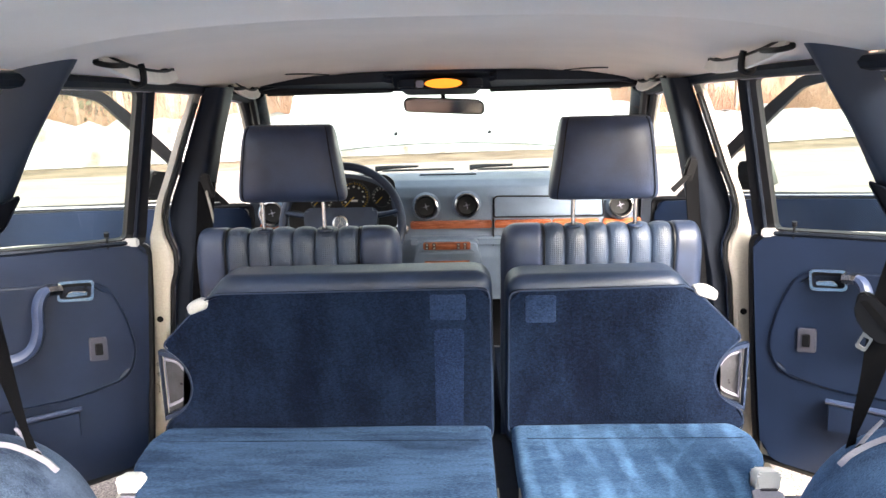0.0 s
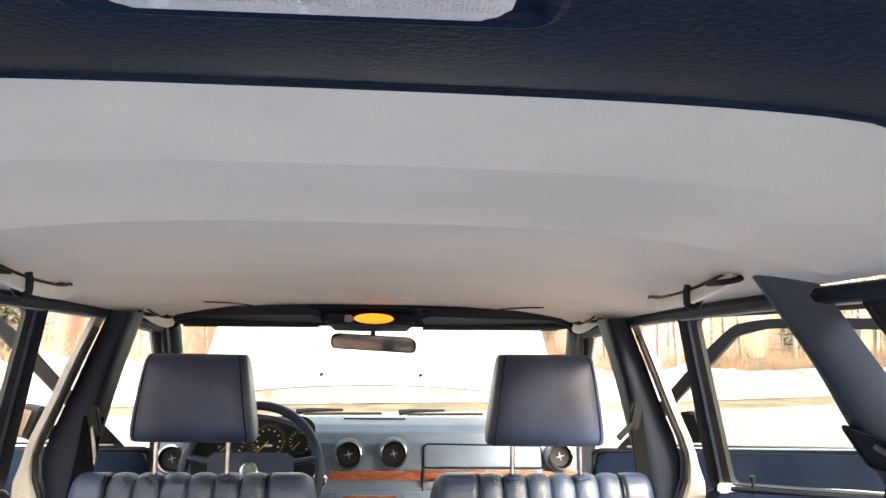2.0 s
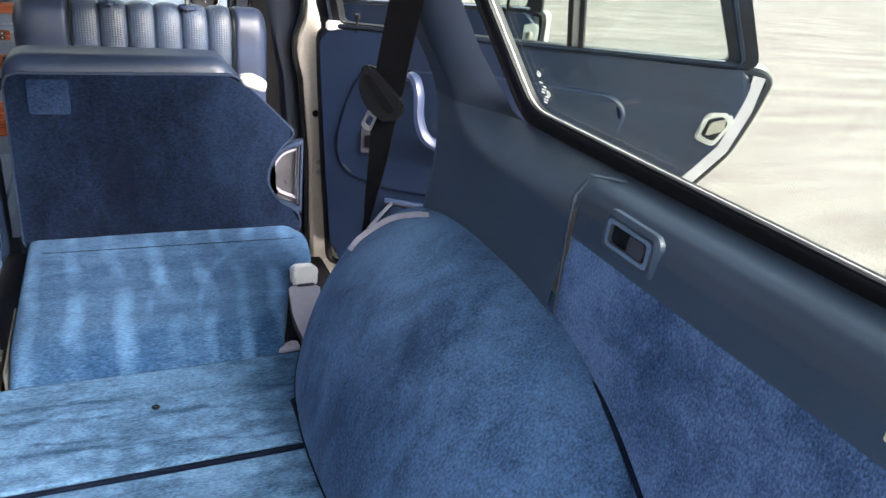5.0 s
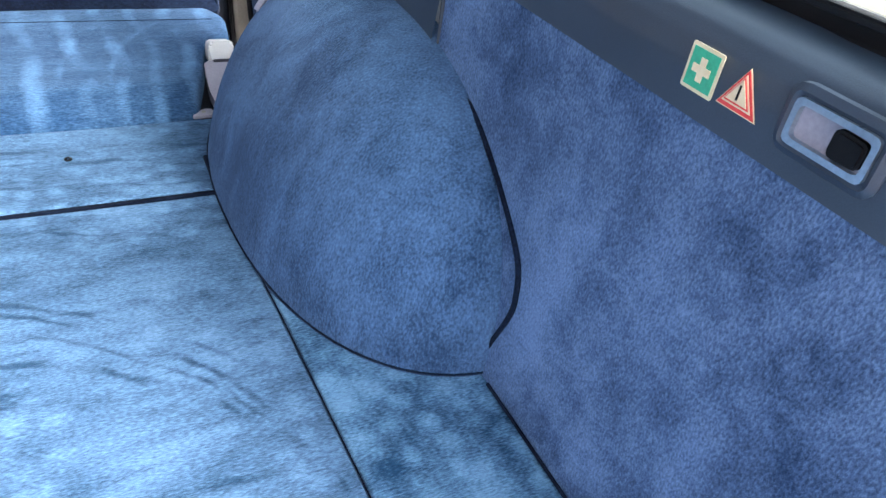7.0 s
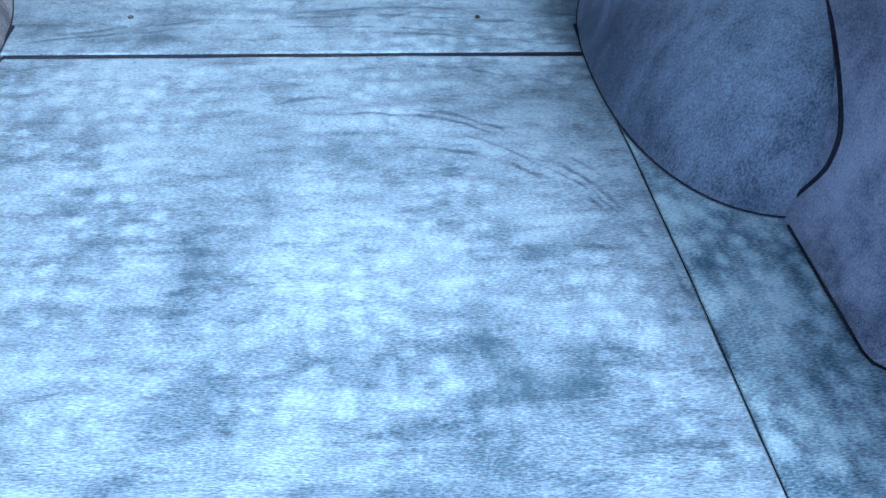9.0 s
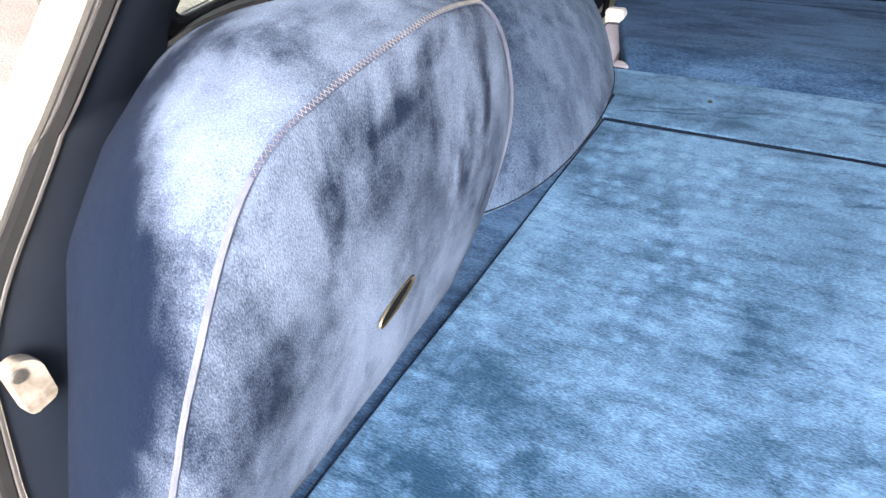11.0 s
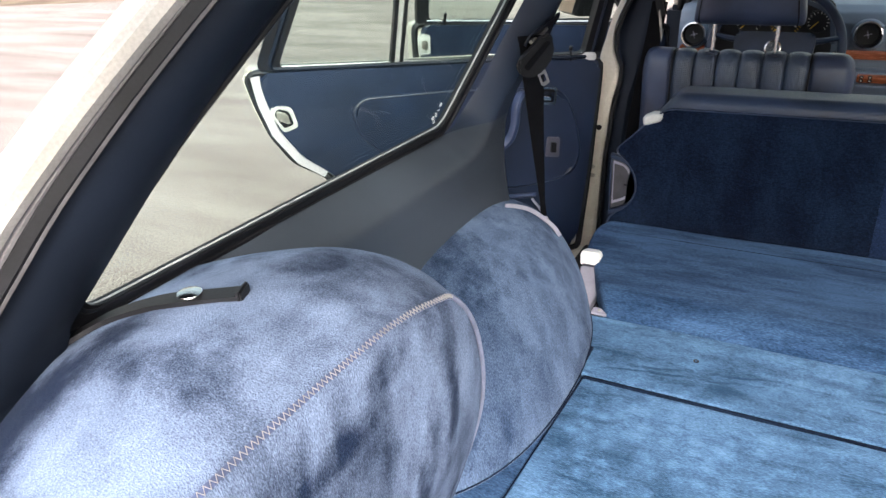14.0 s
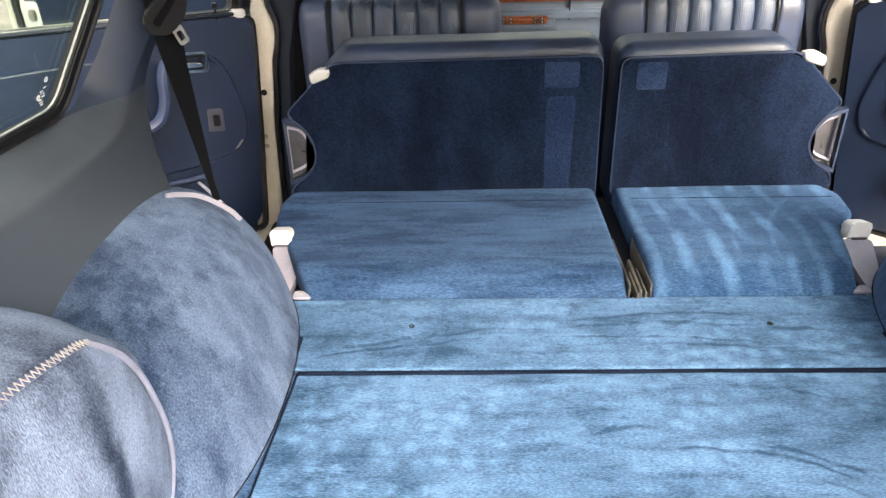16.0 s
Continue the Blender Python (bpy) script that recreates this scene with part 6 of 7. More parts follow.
    part("lower_post", rbox((sx * 0.78, 2.03, 0.68), (0.08, 0.12, 0.75), 0.02), M_pillar, ap)

# ---- windscreen, wipers, bonnet ----
ws = thing("window_3", (0, 1.8, 1.05), "wide clear windscreen with a light green tint", "windscreen", kind="structure")


def screen(u, v):
    k = 2 * u - 1
    x = k * (0.74 - 0.13 * v)
    y = 2.10 - 0.62 * v - 0.10 * k * k
    return Vector((x, y, 1.03 + 0.40 * v))


pane = part("pane", surf(screen, 24, 12), M_screen, ws)
pane.visible_shadow = False
part("window_seal", tube([screen(k / 24, 0) for k in range(25)] + [screen(1, k / 12) for k in range(1, 13)] + [screen(1 - k / 24, 1) for k in range(1, 25)] + [screen(0, 1 - k / 12) for k in range(1, 12)], 0.012, 6, closed=True), M_rubber, ws, "black rubber seal")
for x0, x1, z0, z1 in ((-0.29, 0.012, 1.090, 1.092), (0.11, 0.41, 1.090, 1.092)):
    ob = thing("wiper", ((x0 + x1) / 2, 2.13, 1.1), "black windscreen wiper resting below the glass", "wiper", "wipers")
    part("blade", tube([(x0, 2.13, z0), (x1, 2.14, z1)], 0.007, 6, flat=0.7), M_black, ob)
    part("arm", tube([(x0 - 0.03, 2.16, z0 + 0.004), (x0 + 0.03, 2.15, z0 + 0.012), ((x0 + x1) / 2, 2.15, z0 + 0.014)], [0.013, 0.009, 0.005], 6), M_black, ob)
cowl = solo("cowl", surf(lambda u, v: Vector((-0.8 + 1.6 * u, 2.08 + 0.16 * v, 1.06 - 0.02 * v - 0.05 * (2 * u - 1) ** 2)), 20, 4, 0.02), M_white, "cream painted scuttle below the windscreen", "body panel")
bon = thing("bonnet", (0, 2.2, 1.15), "white engine bonnet raised in front of the windscreen", "bonnet")


def bonnet(u, v):
    k = 2 * u - 1
    y = 2.24 + 0.72 * v
    z = 1.197 - 0.055 * abs(k) ** 2.0 + 0.80 * v - 0.06 * v * v
    return Vector((k * (0.74 - 0.05 * v), y, z))


part("skin", surf(bonnet, 28, 14, 0.012), M_hood, bon)
for x in (-0.238, 0.168):
    part("washer_jet", lathe([(0.0, 0), (0.009, 0), (0.007, 0.006), (0.0, 0.008)], pose(x, 2.262, 1.235, 45, 0, 0), 8), M_black, bon, "small black washer jet")
for sx in (-1, 1):
    solo("front_wing", surf(lambda u, v: Vector((sx * (0.70 + 0.18 * math.sin(v * math.pi / 2)), 2.05 + 1.3 * u, 0.98 - 0.08 * u - 0.62 * (1 - math.cos(v * math.pi / 2)))), 12, 10, 0.008), M_white, "cream painted front wing", "body panel", "front wings")

# ---- cabin floor ----
solo("cabin_floor", rbox((0, 1.35, 0.30), (1.62, 1.7, 0.05), 0.01), M_dark, "dark carpeted cabin floor", "floor", kind="structure")
solo("rear_bulkhead", rbox((0, 0.55, 0.43), (1.36, 0.5, 0.28), 0.02), M_dark, "dark carpeted box under the rear seats", "bulkhead", kind="structure")
solo("underbody", rbox((0, -0.55, 0.46), (1.7, 1.5, 0.12), 0.03), M_black, "dark underbody below the load floor", "underbody", kind="structure")

solo("firewall", rbox((0, 2.10, 0.66), (1.58, 0.04, 0.74), 0.01), M_black, "dark bulkhead ahead of the footwells", "bulkhead", kind="structure")

# ---- dashboard ----
dash = thing("dashboard", (0, 1.85, 0.7), "slate blue vinyl dashboard with wood strip and round vents", "dashboard")
XC = -0.015


def dash_body(u, v):
    x = -0.74 + 1.45 * u
    prof = [(1.80, 0.62), (1.76, 0.74), (1.735, 0.80), (1.728, 0.87), (1.738, 0.905), (1.742, 0.955), (1.748, 1.03), (1.765, 1.066), (1.81, 1.088), (1.95, 1.098), (2.08, 1.085)]
    k = v * (len(prof) - 1)
    i = min(int(k), len(prof) - 2)
    a, b = prof[i], prof[i + 1]
    t = k - i
    y, z = a[0] + (b[0] - a[0]) * t, a[1] + (b[1] - a[1]) * t
    e = max(0, abs(2 * u - 1) - 0.86) / 0.14
    return Vector((x, y + 0.10 * e * e * (1 if z > 0.7 else 0.3), z - 0.02 * e * e))


part("body", surf(dash_body, 40, 60), M_dash, dash)
wood_l = [(-0.150, 0.152), (0.162, 0.37), (0.376, 0.546), (0.562, 0.70), (-0.71, -0.62)]
for a, b in wood_l:
    part("wood_strip", rbox(((a + b) / 2, 1.732, 0.931), (b - a, 0.022, 0.030), 0.004), M_wood, dash, "glossy red-brown wood strip")
part("shelf_lip", rbox((0.27, 1.725, 0.868), (0.86, 0.03, 0.045), 0.012, 3), M_dash, dash)
gb = soft([(0.162, 0.957), (0.162, 1.024), (0.175, 1.030), (0.555, 1.025), (0.562, 0.957)], 0.008, 3)
part("glovebox_lid", plate(gb, 0.014, on_xz(1.731), 0.004, 2), M_dash, dash, "glovebox lid")
part("glovebox_gap", tube([(x, 1.737, z) for x, z in [(0.359 + (x - 0.359) * 1.012, 0.993 + (z - 0.993) * 1.06) for x, z in gb]], 0.0035, 5, closed=True), M_black, dash)
part("lid_gap", rbox((0.157, 1.731, 0.90), (0.005, 0.02, 0.10), 0), M_black, dash)
part("grille_line", tube([(-0.12, 1.90, 1.097), (0.1, 1.90, 1.097)], 0.003, 5), M_black, dash)


def vent(x, y, z, r=0.043, tilt=-6):
    m = pose(x, y, z, 90 + tilt, 0, 0)
    v = part("air_vent", lathe([(r + 0.010, -0.012), (r + 0.008, 0.004), (r + 0.002, 0.010), (r - 0.002, 0.009)], m, 32), M_dash, dash, "round air vent")
    part("vent_ring", lathe([(r + 0.002, 0.006), (r + 0.002, 0.012), (r - 0.003, 0.014), (r - 0.005, 0.006)], m, 32), M_chrome, v, "thin chrome ring")
    part("vent_bowl", lathe([(r - 0.003, 0.009), (r - 0.006, 0.0), (r * 0.75, -0.006), (0.0005, -0.008)], m, 32), M_black, v)
    for k in range(4):
        a = k * math.pi / 2 + 0.25
        part("vent_spoke", rbox((0, 0, 0), (0.013, 0.0022, 0.002), 0.0006, m=m @ pose(0.007 * math.cos(a), 0.007 * math.sin(a), 0.0, 0, 0, math.degrees(a))), M_lilac, v)
    part("vent_hub", lathe([(0.0, -0.006), (0.004, -0.005), (0.0035, 0.003), (0.0, 0.004)], m, 12), M_lilac, v)


for x, z in ((XC - 0.075, 1.0), (XC + 0.075, 1.003), (0.622, 0.995), (-0.662, 0.985)):
    vent(x, 1.722, z)

# instrument binnacle
bn = part("binnacle", surf(lambda u, v: Vector((-0.605 + 0.42 * u, 1.62 + 0.16 * v, 0.985 + 0.155 * math.sin(math.pi * min(1, max(0, u))) ** 0.28 - 0.02 * v)), 30, 4, 0.014), M_trim, dash, "hooded instrument binnacle")
part("gauge_face", plate(soft([(-0.595, 0.93), (-0.59, 1.10), (-0.56, 1.125), (-0.23, 1.125), (-0.20, 1.10), (-0.195, 0.93)], 0.02, 3), 0.01, on_xz(1.70)), M_gauge, bn, "black gauge face")
for gx, gz, r in ((-0.35, 1.045, 0.058), (-0.248, 1.043, 0.040), (-0.47, 1.043, 0.048)):
    dial = part("dial", lathe([(0.0, 0), (r, 0), (r, 0.003), (r - 0.003, 0.004), (r - 0.004, 0.001), (0.0, 0.001)], pose(gx, 1.699, gz, 90, 0, 0), 28), M_gauge, bn, "round dial with pale ticks")
    n = 26 if r > 0.05 else 14
    for k in range(n):
        a = radians(-135 + 270 * k / (n - 1)) + math.pi / 2
        part("tick", rbox((gx + (r - 0.009) * math.cos(a), 1.697, gz + (r - 0.009) * math.sin(a)), (0.002, 0.001, 0.008 if k % 2 == 0 else 0.005), 0, rot=(0, -math.degrees(a) + 90, 0)), M_yellow if r > 0.05 else M_offw, dial)
    if r > 0.05:
        for k in range(9):
            a = radians(-120 + 240 * k / 8) + math.pi / 2
            part("numeral_bar", rbox((gx + 0.037 * math.cos(a), 1.697, gz + 0.037 * math.sin(a)), (0.007, 0.001, 0.005), 0), M_offw, dial)
        part("numeral_bar", rbox((gx, 1.697, gz - 0.014), (0.026, 0.001, 0.007), 0), M_offw, dial)
    part("needle", rbox((gx - r * 0.28, 1.6955, gz - r * 0.28), (r * 0.8, 0.001, 0.003), 0, rot=(0, -45, 0)), M_yellow, dial, "yellow needle")

# steering wheel
wheel = thing("steering_wheel", (-0.366, 1.5, 0.98), "dark four-spoke steering wheel with wide padded hub", "steering wheel")
WM = pose(-0.366, 1.505, 0.978, 72, 0, 0)
part("rim", tube([WM @ Vector((0.203 * math.cos(2 * math.pi * k / 48), 0.203 * math.sin(2 * math.pi * k / 48), 0)) for k in range(48)], 0.0145, 10, closed=True), M_vinyl, wheel)
hub = soft([(-0.115, -0.055), (-0.125, 0.02), (-0.12, 0.05), (0.12, 0.05), (0.125, 0.02), (0.115, -0.055)], 0.02, 4)
part("hub_pad", plate(hub, 0.05, lambda u, v, w: WM @ Vector((u, v + 0.004, w - 0.012)), 0.014, 3), M_vinyl, wheel, "wide dark hub pad")
for x, y in ((-1, 0.028), (1, 0.028), (-1, -0.05), (1, -0.05)):
    part("spoke", tube([WM @ Vector((0.10 * x, y, 0.006)), WM @ Vector((0.15 * x, y + (0.008 if y > 0 else -0.03), 0.002)), WM @ Vector((0.196 * x, y + (0.018 if y > 0 else -0.05), 0))], [0.02, 0.016, 0.014], 8, flat=0.6), M_vinyl, wheel)
part("hub_badge", lathe([(0.0, 0.04), (0.026, 0.04), (0.026, 0.044), (0.022, 0.046), (0.021, 0.042), (0.0, 0.042)], WM, 24), M_chrome, wheel, "round bright badge")
for k in range(3):
    a = radians(90 + 120 * k)
    part("badge_ray", rbox((0, 0, 0), (0.022, 0.004, 0.003), 0.001, m=WM @ pose(0.011 * math.cos(a), 0.011 * math.sin(a), 0.044, 0, 0, math.degrees(a))), M_chrome, wheel)
part("column", tube([WM @ Vector((0, 0, -0.02)), WM @ Vector((0, 0, -0.25))], 0.045, 12), M_black, wheel)
part("stalk", tube([WM @ Vector((-0.03, 0.02, -0.06)), WM @ Vector((-0.20, 0.06, -0.06))], 0.007, 6), M_black, wheel)
ign = thing("light_switch", (-0.185, 1.66, 0.93), "round chrome-ringed rotary switch on the dashboard", "switch")
part("ring", lathe([(0.0, 0), (0.024, 0), (0.024, 0.008), (0.018, 0.012), (0.016, 0.006), (0.0, 0.006)], pose(-0.175, 1.65, 0.932, 90, 0, 0), 20), M_chrome, ign)
part("knob", lathe([(0.0, 0), (0.012, 0), (0.011, 0.016), (0.0, 0.018)], pose(-0.175, 1.65, 0.932, 90, 0, 0), 16), M_black, ign)

# centre console
con = thing("centre_console", (XC, 1.62, 0.4), "slate blue centre console with wood switch panels", "console")
cs = [(-0.135, 0.36), (-0.137, 0.80), (-0.125, 0.882), (0.098, 0.882), (0.112, 0.80), (0.112, 0.36)]
part("body", plate(soft(cs, 0.015, 3), 0.12, lambda u, v, w: Vector((u, 1.665 - 0.32 * max(0, 0.79 - v) + w, v)), 0.01, 3), M_dash, con)
part("tunnel", rbox((XC, 1.32, 0.43), (0.22, 0.62, 0.2), 0.04, 3), M_dash, con)
p1 = part("switch_panel", rbox((XC, 1.662, 0.865), (0.172, 0.012, 0.028), 0.003), M_wood, con, "wood switch panel")
for x in (-0.072, -0.046, 0.042, 0.066):
    for z in (0.859, 0.871):
        part("switch", rbox((XC + x, 1.655, z), (0.013, 0.01, 0.010), 0.002), M_black, p1)
        part("switch_mark", rbox((XC + x, 1.6495, z), (0.005, 0.001, 0.003), 0), M_offw, p1)
part("panel_lip", rbox((XC, 1.658, 0.838), (0.20, 0.02, 0.014), 0.004), M_dash, con)
p2 = part("radio_panel", rbox((XC, 1.667, 0.785), (0.17, 0.012, 0.075), 0.003, 2, (-10, 0, 0)), M_wood, con, "glossy wood radio panel")
part("warning_switch", rbox((XC - 0.066, 1.658, 0.79), (0.016, 0.01, 0.026), 0.002), M_red, p2, "red warning switch")
part("rocker", rbox((XC + 0.068, 1.658, 0.79), (0.018, 0.01, 0.028), 0.002), M_black, p2)
part("rocker_mark", rbox((XC + 0.068, 1.652, 0.79), (0.008, 0.001, 0.008), 0), M_offw, p2)
p3 = part("heater_panel", rbox((XC, 1.645, 0.725), (0.17, 0.012, 0.036), 0.003, 2, (-10, 0, 0)), M_black, con, "black heater key row")
for k in range(5):
    part("key", lathe([(0.0, 0), (0.009, 0), (0.009, 0.006), (0.0, 0.007)], pose(XC - 0.056 + 0.028 * k, 1.64, 0.725, 90, 0, 0), 12), M_pale, p3)
part("lower_panel", rbox((XC, 1.61, 0.63), (0.16, 0.012, 0.10), 0.003, 2, (-16, 0, 0)), M_wood, con, "lower wood panel")

# ---- rear seat belts and catches ----
for sx in (-1, 1):
    bt = thing("rear_seat_belt", (sx * 0.70, 0.2, 1.2), "black rear seat belt with buckle tongue on the side pillar", "seat belt", "rear seat belts")
    if sx > 0:
        path = [(0.712, 0.152, 1.236), (0.702, 0.155, 1.205), (0.70, 0.173, 1.146), (0.70, 0.198, 1.066)]
        low = [(0.70, 0.198, 1.066), (0.70, 0.216, 0.96), (0.70, 0.24, 0.87), (0.703, 0.258, 0.81), (0.71, 0.275, 0.74)]
        bz, by = 1.048, 0.205
    else:
        path = [(0.712, 0.152, 1.24), (0.702, 0.14, 1.22), (0.70, 0.138, 1.20), (0.70, 0.142, 1.175)]
        low = [(0.70, 0.142, 1.175), (0.70, 0.157, 1.09), (0.70, 0.178, 0.99), (0.70, 0.20, 0.89), (0.702, 0.218, 0.83), (0.71, 0.235, 0.76)]
        bz, by = 1.195, 0.138
    across = Vector((0.75 * sx, -0.66, 0))
    facing = Vector((-0.66 * sx, -0.75, 0))
    part("upper_webbing", band(curve([(sx * x, y, z) for x, y, z in path], 5), 0.047, 0.003, across), M_web, bt)
    lw = curve([(sx * x, y, z) for x, y, z in low], 6)
    b_ = bmesh.new()
    rows_ = []
    for k_, p_ in enumerate(lw):
        wd_ = lerp_at([(0.0, 0.0225), (0.35, 0.013), (0.62, 0.0055), (1.0, 0.009)], k_ / (len(lw) - 1))
        rows_.append([b_.verts.new(p_ + across * wd_ * i_ + facing * 0.0015 * j_) for i_, j_ in ((-1, -1), (1, -1), (1, 1), (-1, 1))])
    for p_, q_ in zip(rows_, rows_[1:]):
        for j_ in range(4):
            b_.faces.new((p_[j_], p_[(j_ + 1) % 4], q_[(j_ + 1) % 4], q_[j_]))
    part("lower_webbing", b_, M_web, bt, "webbing twisted to a narrow edge")
    pocket = lambda u, v, w, sx=sx: Vector((sx * (wx(v) - 0.0655 + w), u, v))
    pk_ol = soft([(0.272, 1.268), (0.20, 1.256), (0.132, 1.244), (0.126, 1.226), (0.20, 1.214), (0.252, 1.212)], 0.012, 4)
    sl_ = part("guide_slot", plate(pk_ol, 0.004, pocket), M_black, bt, "dark slot in the pillar")
    part("slot_lip", tube([pocket(u, v, -0.0005) for u, v in pk_ol], 0.0025, 6, closed=True), M_pillar, sl_)
    part("guide_loop", tube([pocket(u, v, -0.006) for u, v in ((0.205, 1.246), (0.175, 1.236), (0.135, 1.232))], 0.004, 6), M_steel, sl_, "steel guide in the slot")
    mid_b = Vector((sx * 0.70, by, bz))
    bp_ = lambda u, v, w, m_=mid_b, a_=across, f_=facing: m_ + a_ * u + f_ * (w + 0.003) + Vector((0, 0, v))
    bk = part("buckle_tongue", plate(soft([(-0.036, 0.050), (-0.018, 0.052), (0.034, 0.004), (0.034, -0.014), (0.016, -0.030), (-0.014, -0.022), (-0.04, 0.012)], 0.010, 3), 0.013, bp_, 0.004, 2), M_black, bt, "black plastic buckle tongue")
    part("tongue_slot", plate(soft([(-0.032, 0.036), (-0.022, 0.040), (0.024, -0.006), (0.014, -0.014)], 0.004, 2), 0.002, bp_, 0, w0=0.0125), M_web, bk)
    part("tongue_plate", ring(soft([(-0.034, -0.042), (-0.022, -0.012), (-0.006, -0.018), (-0.018, -0.049)], 0.005, 3), soft([(-0.028, -0.037), (-0.022, -0.023), (-0.013, -0.026), (-0.019, -0.042)], 0.003, 3), 0.003, bp_, w0=0.003), M_steel, bk, "steel tongue")
    # seat-back catch
    ct = thing("seat_catch", (sx * 0.645, 0.40, 0.56), "pale seat-back catch on a lilac-grey bracket beside the seat", "seat catch", "seat catches")
    part("cap", plate(soft([(-0.024, -0.002), (-0.024, 0.032), (-0.019, 0.039), (0.019, 0.039), (0.024, 0.032), (0.024, -0.002)], 0.006, 3), 0.044, lambda u, v, w: Vector((sx * (0.645 if sx > 0 else 0.653) + u, 0.42 + w * 0.9, 0.628 + v - 0.25 * w)), 0.006, 3), M_cap, ct, "white plastic cap")
    part("cap_lip", rbox((sx * (0.645 if sx > 0 else 0.653), 0.419, 0.6285), (0.034, 0.004, 0.006), 0.0015), M_bracket, ct, "dark slot below the cap")
    part("bracket", plate(soft([(-0.030, 0.03), (0.030, 0.034), (0.034, 0.0), (0.026, -0.06), (0.006, -0.125), (-0.012, -0.14), (-0.028, -0.07)], 0.014, 4), 0.022, lambda u, v, w: Vector((sx * (0.642 + 0.2 * min(v, 0) - u), 0.42 + 0.85 * (v - 0.03) + 0.25 * w, 0.628 + 0.28 * (v - 0.03) + 0.9 * (w - 0.022))), 0.009, 4), M_lilac, ct, "lilac-grey housing")
    part("foot_plate", plate(soft([(0.552, 0.236), (0.575, 0.262), (0.592, 0.262), (0.592, 0.236)], 0.006, 3), 0.006, lambda u, v, w: Vector((sx * u, v, 0.600 + w)), 0.001, 1), M_lilac, ct, "pale foot plate")
    part("rivet", lathe([(0.0, 0.0), (0.004, 0.0), (0.003, 0.002), (0.0, 0.0025)], pose(sx * 0.575, 0.25, 0.606), 8), M_steel, ct)
    cl = ARCH[sx]
    def on_arch(x, y, up=0.0):
        return Vector((sx * x, y, arch_z(x, y) + up))
    line = curve([on_arch(x, y, 0.002) for x, y in ((0.752, 0.118), (0.742, 0.150), (0.724, 0.184), (0.702, 0.203), (0.680, 0.213), (0.664, 0.216))], 6)
    b_ = bmesh.new()
    rows_ = []
    for k_, p_ in enumerate(line):
        t_ = k_ / (len(line) - 1)
        d_ = (line[min(k_ + 1, len(line) - 1)] - line[max(k_ - 1, 0)]).normalized()
        s_ = d_.cross(Vector((0, 0.35, 1))).normalized()
        u_ = s_.cross(d_).normalized()
        h_ = lerp_at([(0.0, 0.002), (0.3, 0.008), (0.75, 0.016), (0.92, 0.013), (1.0, 0.006)], t_)
        rows_.append([b_.verts.new(p_ + s_ * h_ * i_ + u_ * j_) for i_, j_ in ((-1, -0.004), (-0.8, 0.005), (0.8, 0.005), (1, -0.004))])
    for p_, q_ in zip(rows_, rows_[1:]):
        for j_ in range(4):
            b_.faces.new((p_[j_], p_[(j_ + 1) % 4], q_[(j_ + 1) % 4], q_[j_]))
    b_.faces.new(rows_[0])
    b_.faces.new(rows_[-1][::-1])
    cl = part("moulding", b_, M_lilac, cl, "lilac-grey moulding on the front edge")
    part("slot", rbox(on_arch(0.690, 0.207, 0.005), (0.020, 0.012, 0.007), 0.002, 2, (25, 0, sx * 40)), M_black, cl, "dark slot")
    part("lever", tube([on_arch(0.690, 0.216, 0.006), on_arch(0.712, 0.222, 0.014), on_arch(0.735, 0.230, 0.024)], [0.0042, 0.004, 0.0035], 8, flat=0.6), M_lilac, cl, "lilac-grey finger lever")


# ---- right side details ----
def pull_cup(y0, y1, z0, z1, well, tab, x=0.7875):
    ob = thing("cover_pull", (x, (y0 + y1) / 2, (z0 + z1) / 2), "recessed pull with pale metal frame in the ledge", "pull handle", "side panel pulls")
    pl = on_yz(x, 1)
    ol = soft([(y0, z0), (y0, z1), (y1, z1), (y1, z0)], 0.006, 3)
    cy, cz = (y0 + y1) / 2, (z0 + z1) / 2
    part("frame", ring(ol, [(cy + (u - cy) * 0.86, cz + (v - cz) * 0.72) for u, v in ol], 0.006, pl, w0=-0.008), M_steelblue, ob, "satin metal frame")
    part("recess", plate([(cy + (u - cy) * 0.88, cz + (v - cz) * 0.75) for u, v in ol], 0.003, pl, w0=-0.003), well, ob)
    part("latch", plate(soft([(cy - 0.026, cz - 0.009), (cy - 0.026, cz + 0.009), (cy - 0.002, cz + 0.010), (cy - 0.002, cz - 0.010)], 0.005, 3), 0.008, pl, 0.002, 2, w0=-0.010), tab, ob, "finger latch")
    part("surround", tube([pl(cy + (u - cy) * 1.12, cz + (v - cz) * 1.2, -0.001) for u, v in ol], 0.006, 6, closed=True), M_trim, ob)


pull_cup(-0.330, -0.262, 1.018, 1.048, M_black, M_bracket)
pull_cup(-0.748, -0.685, 1.022, 1.054, M_lilac, M_black)
st = thing("first_aid_sticker", (0.786, -0.600, 1.033), "square green first-aid sticker with cream cross and border", "sticker")
SX = lambda u, v, w: Vector((0.7855 - w, -0.600 - u, 1.0335 + v))
part("backing", plate(soft([(-0.0165, -0.0175), (-0.0165, 0.0175), (0.0165, 0.0175), (0.0165, -0.0175)], 0.002, 2), 0.0006, SX), M_cream, st)
part("field", plate([(-0.0135, -0.0145), (-0.0135, 0.0145), (0.0135, 0.0145), (0.0135, -0.0145)], 0.0006, SX, w0=0.0007), M_green, st, "green field")
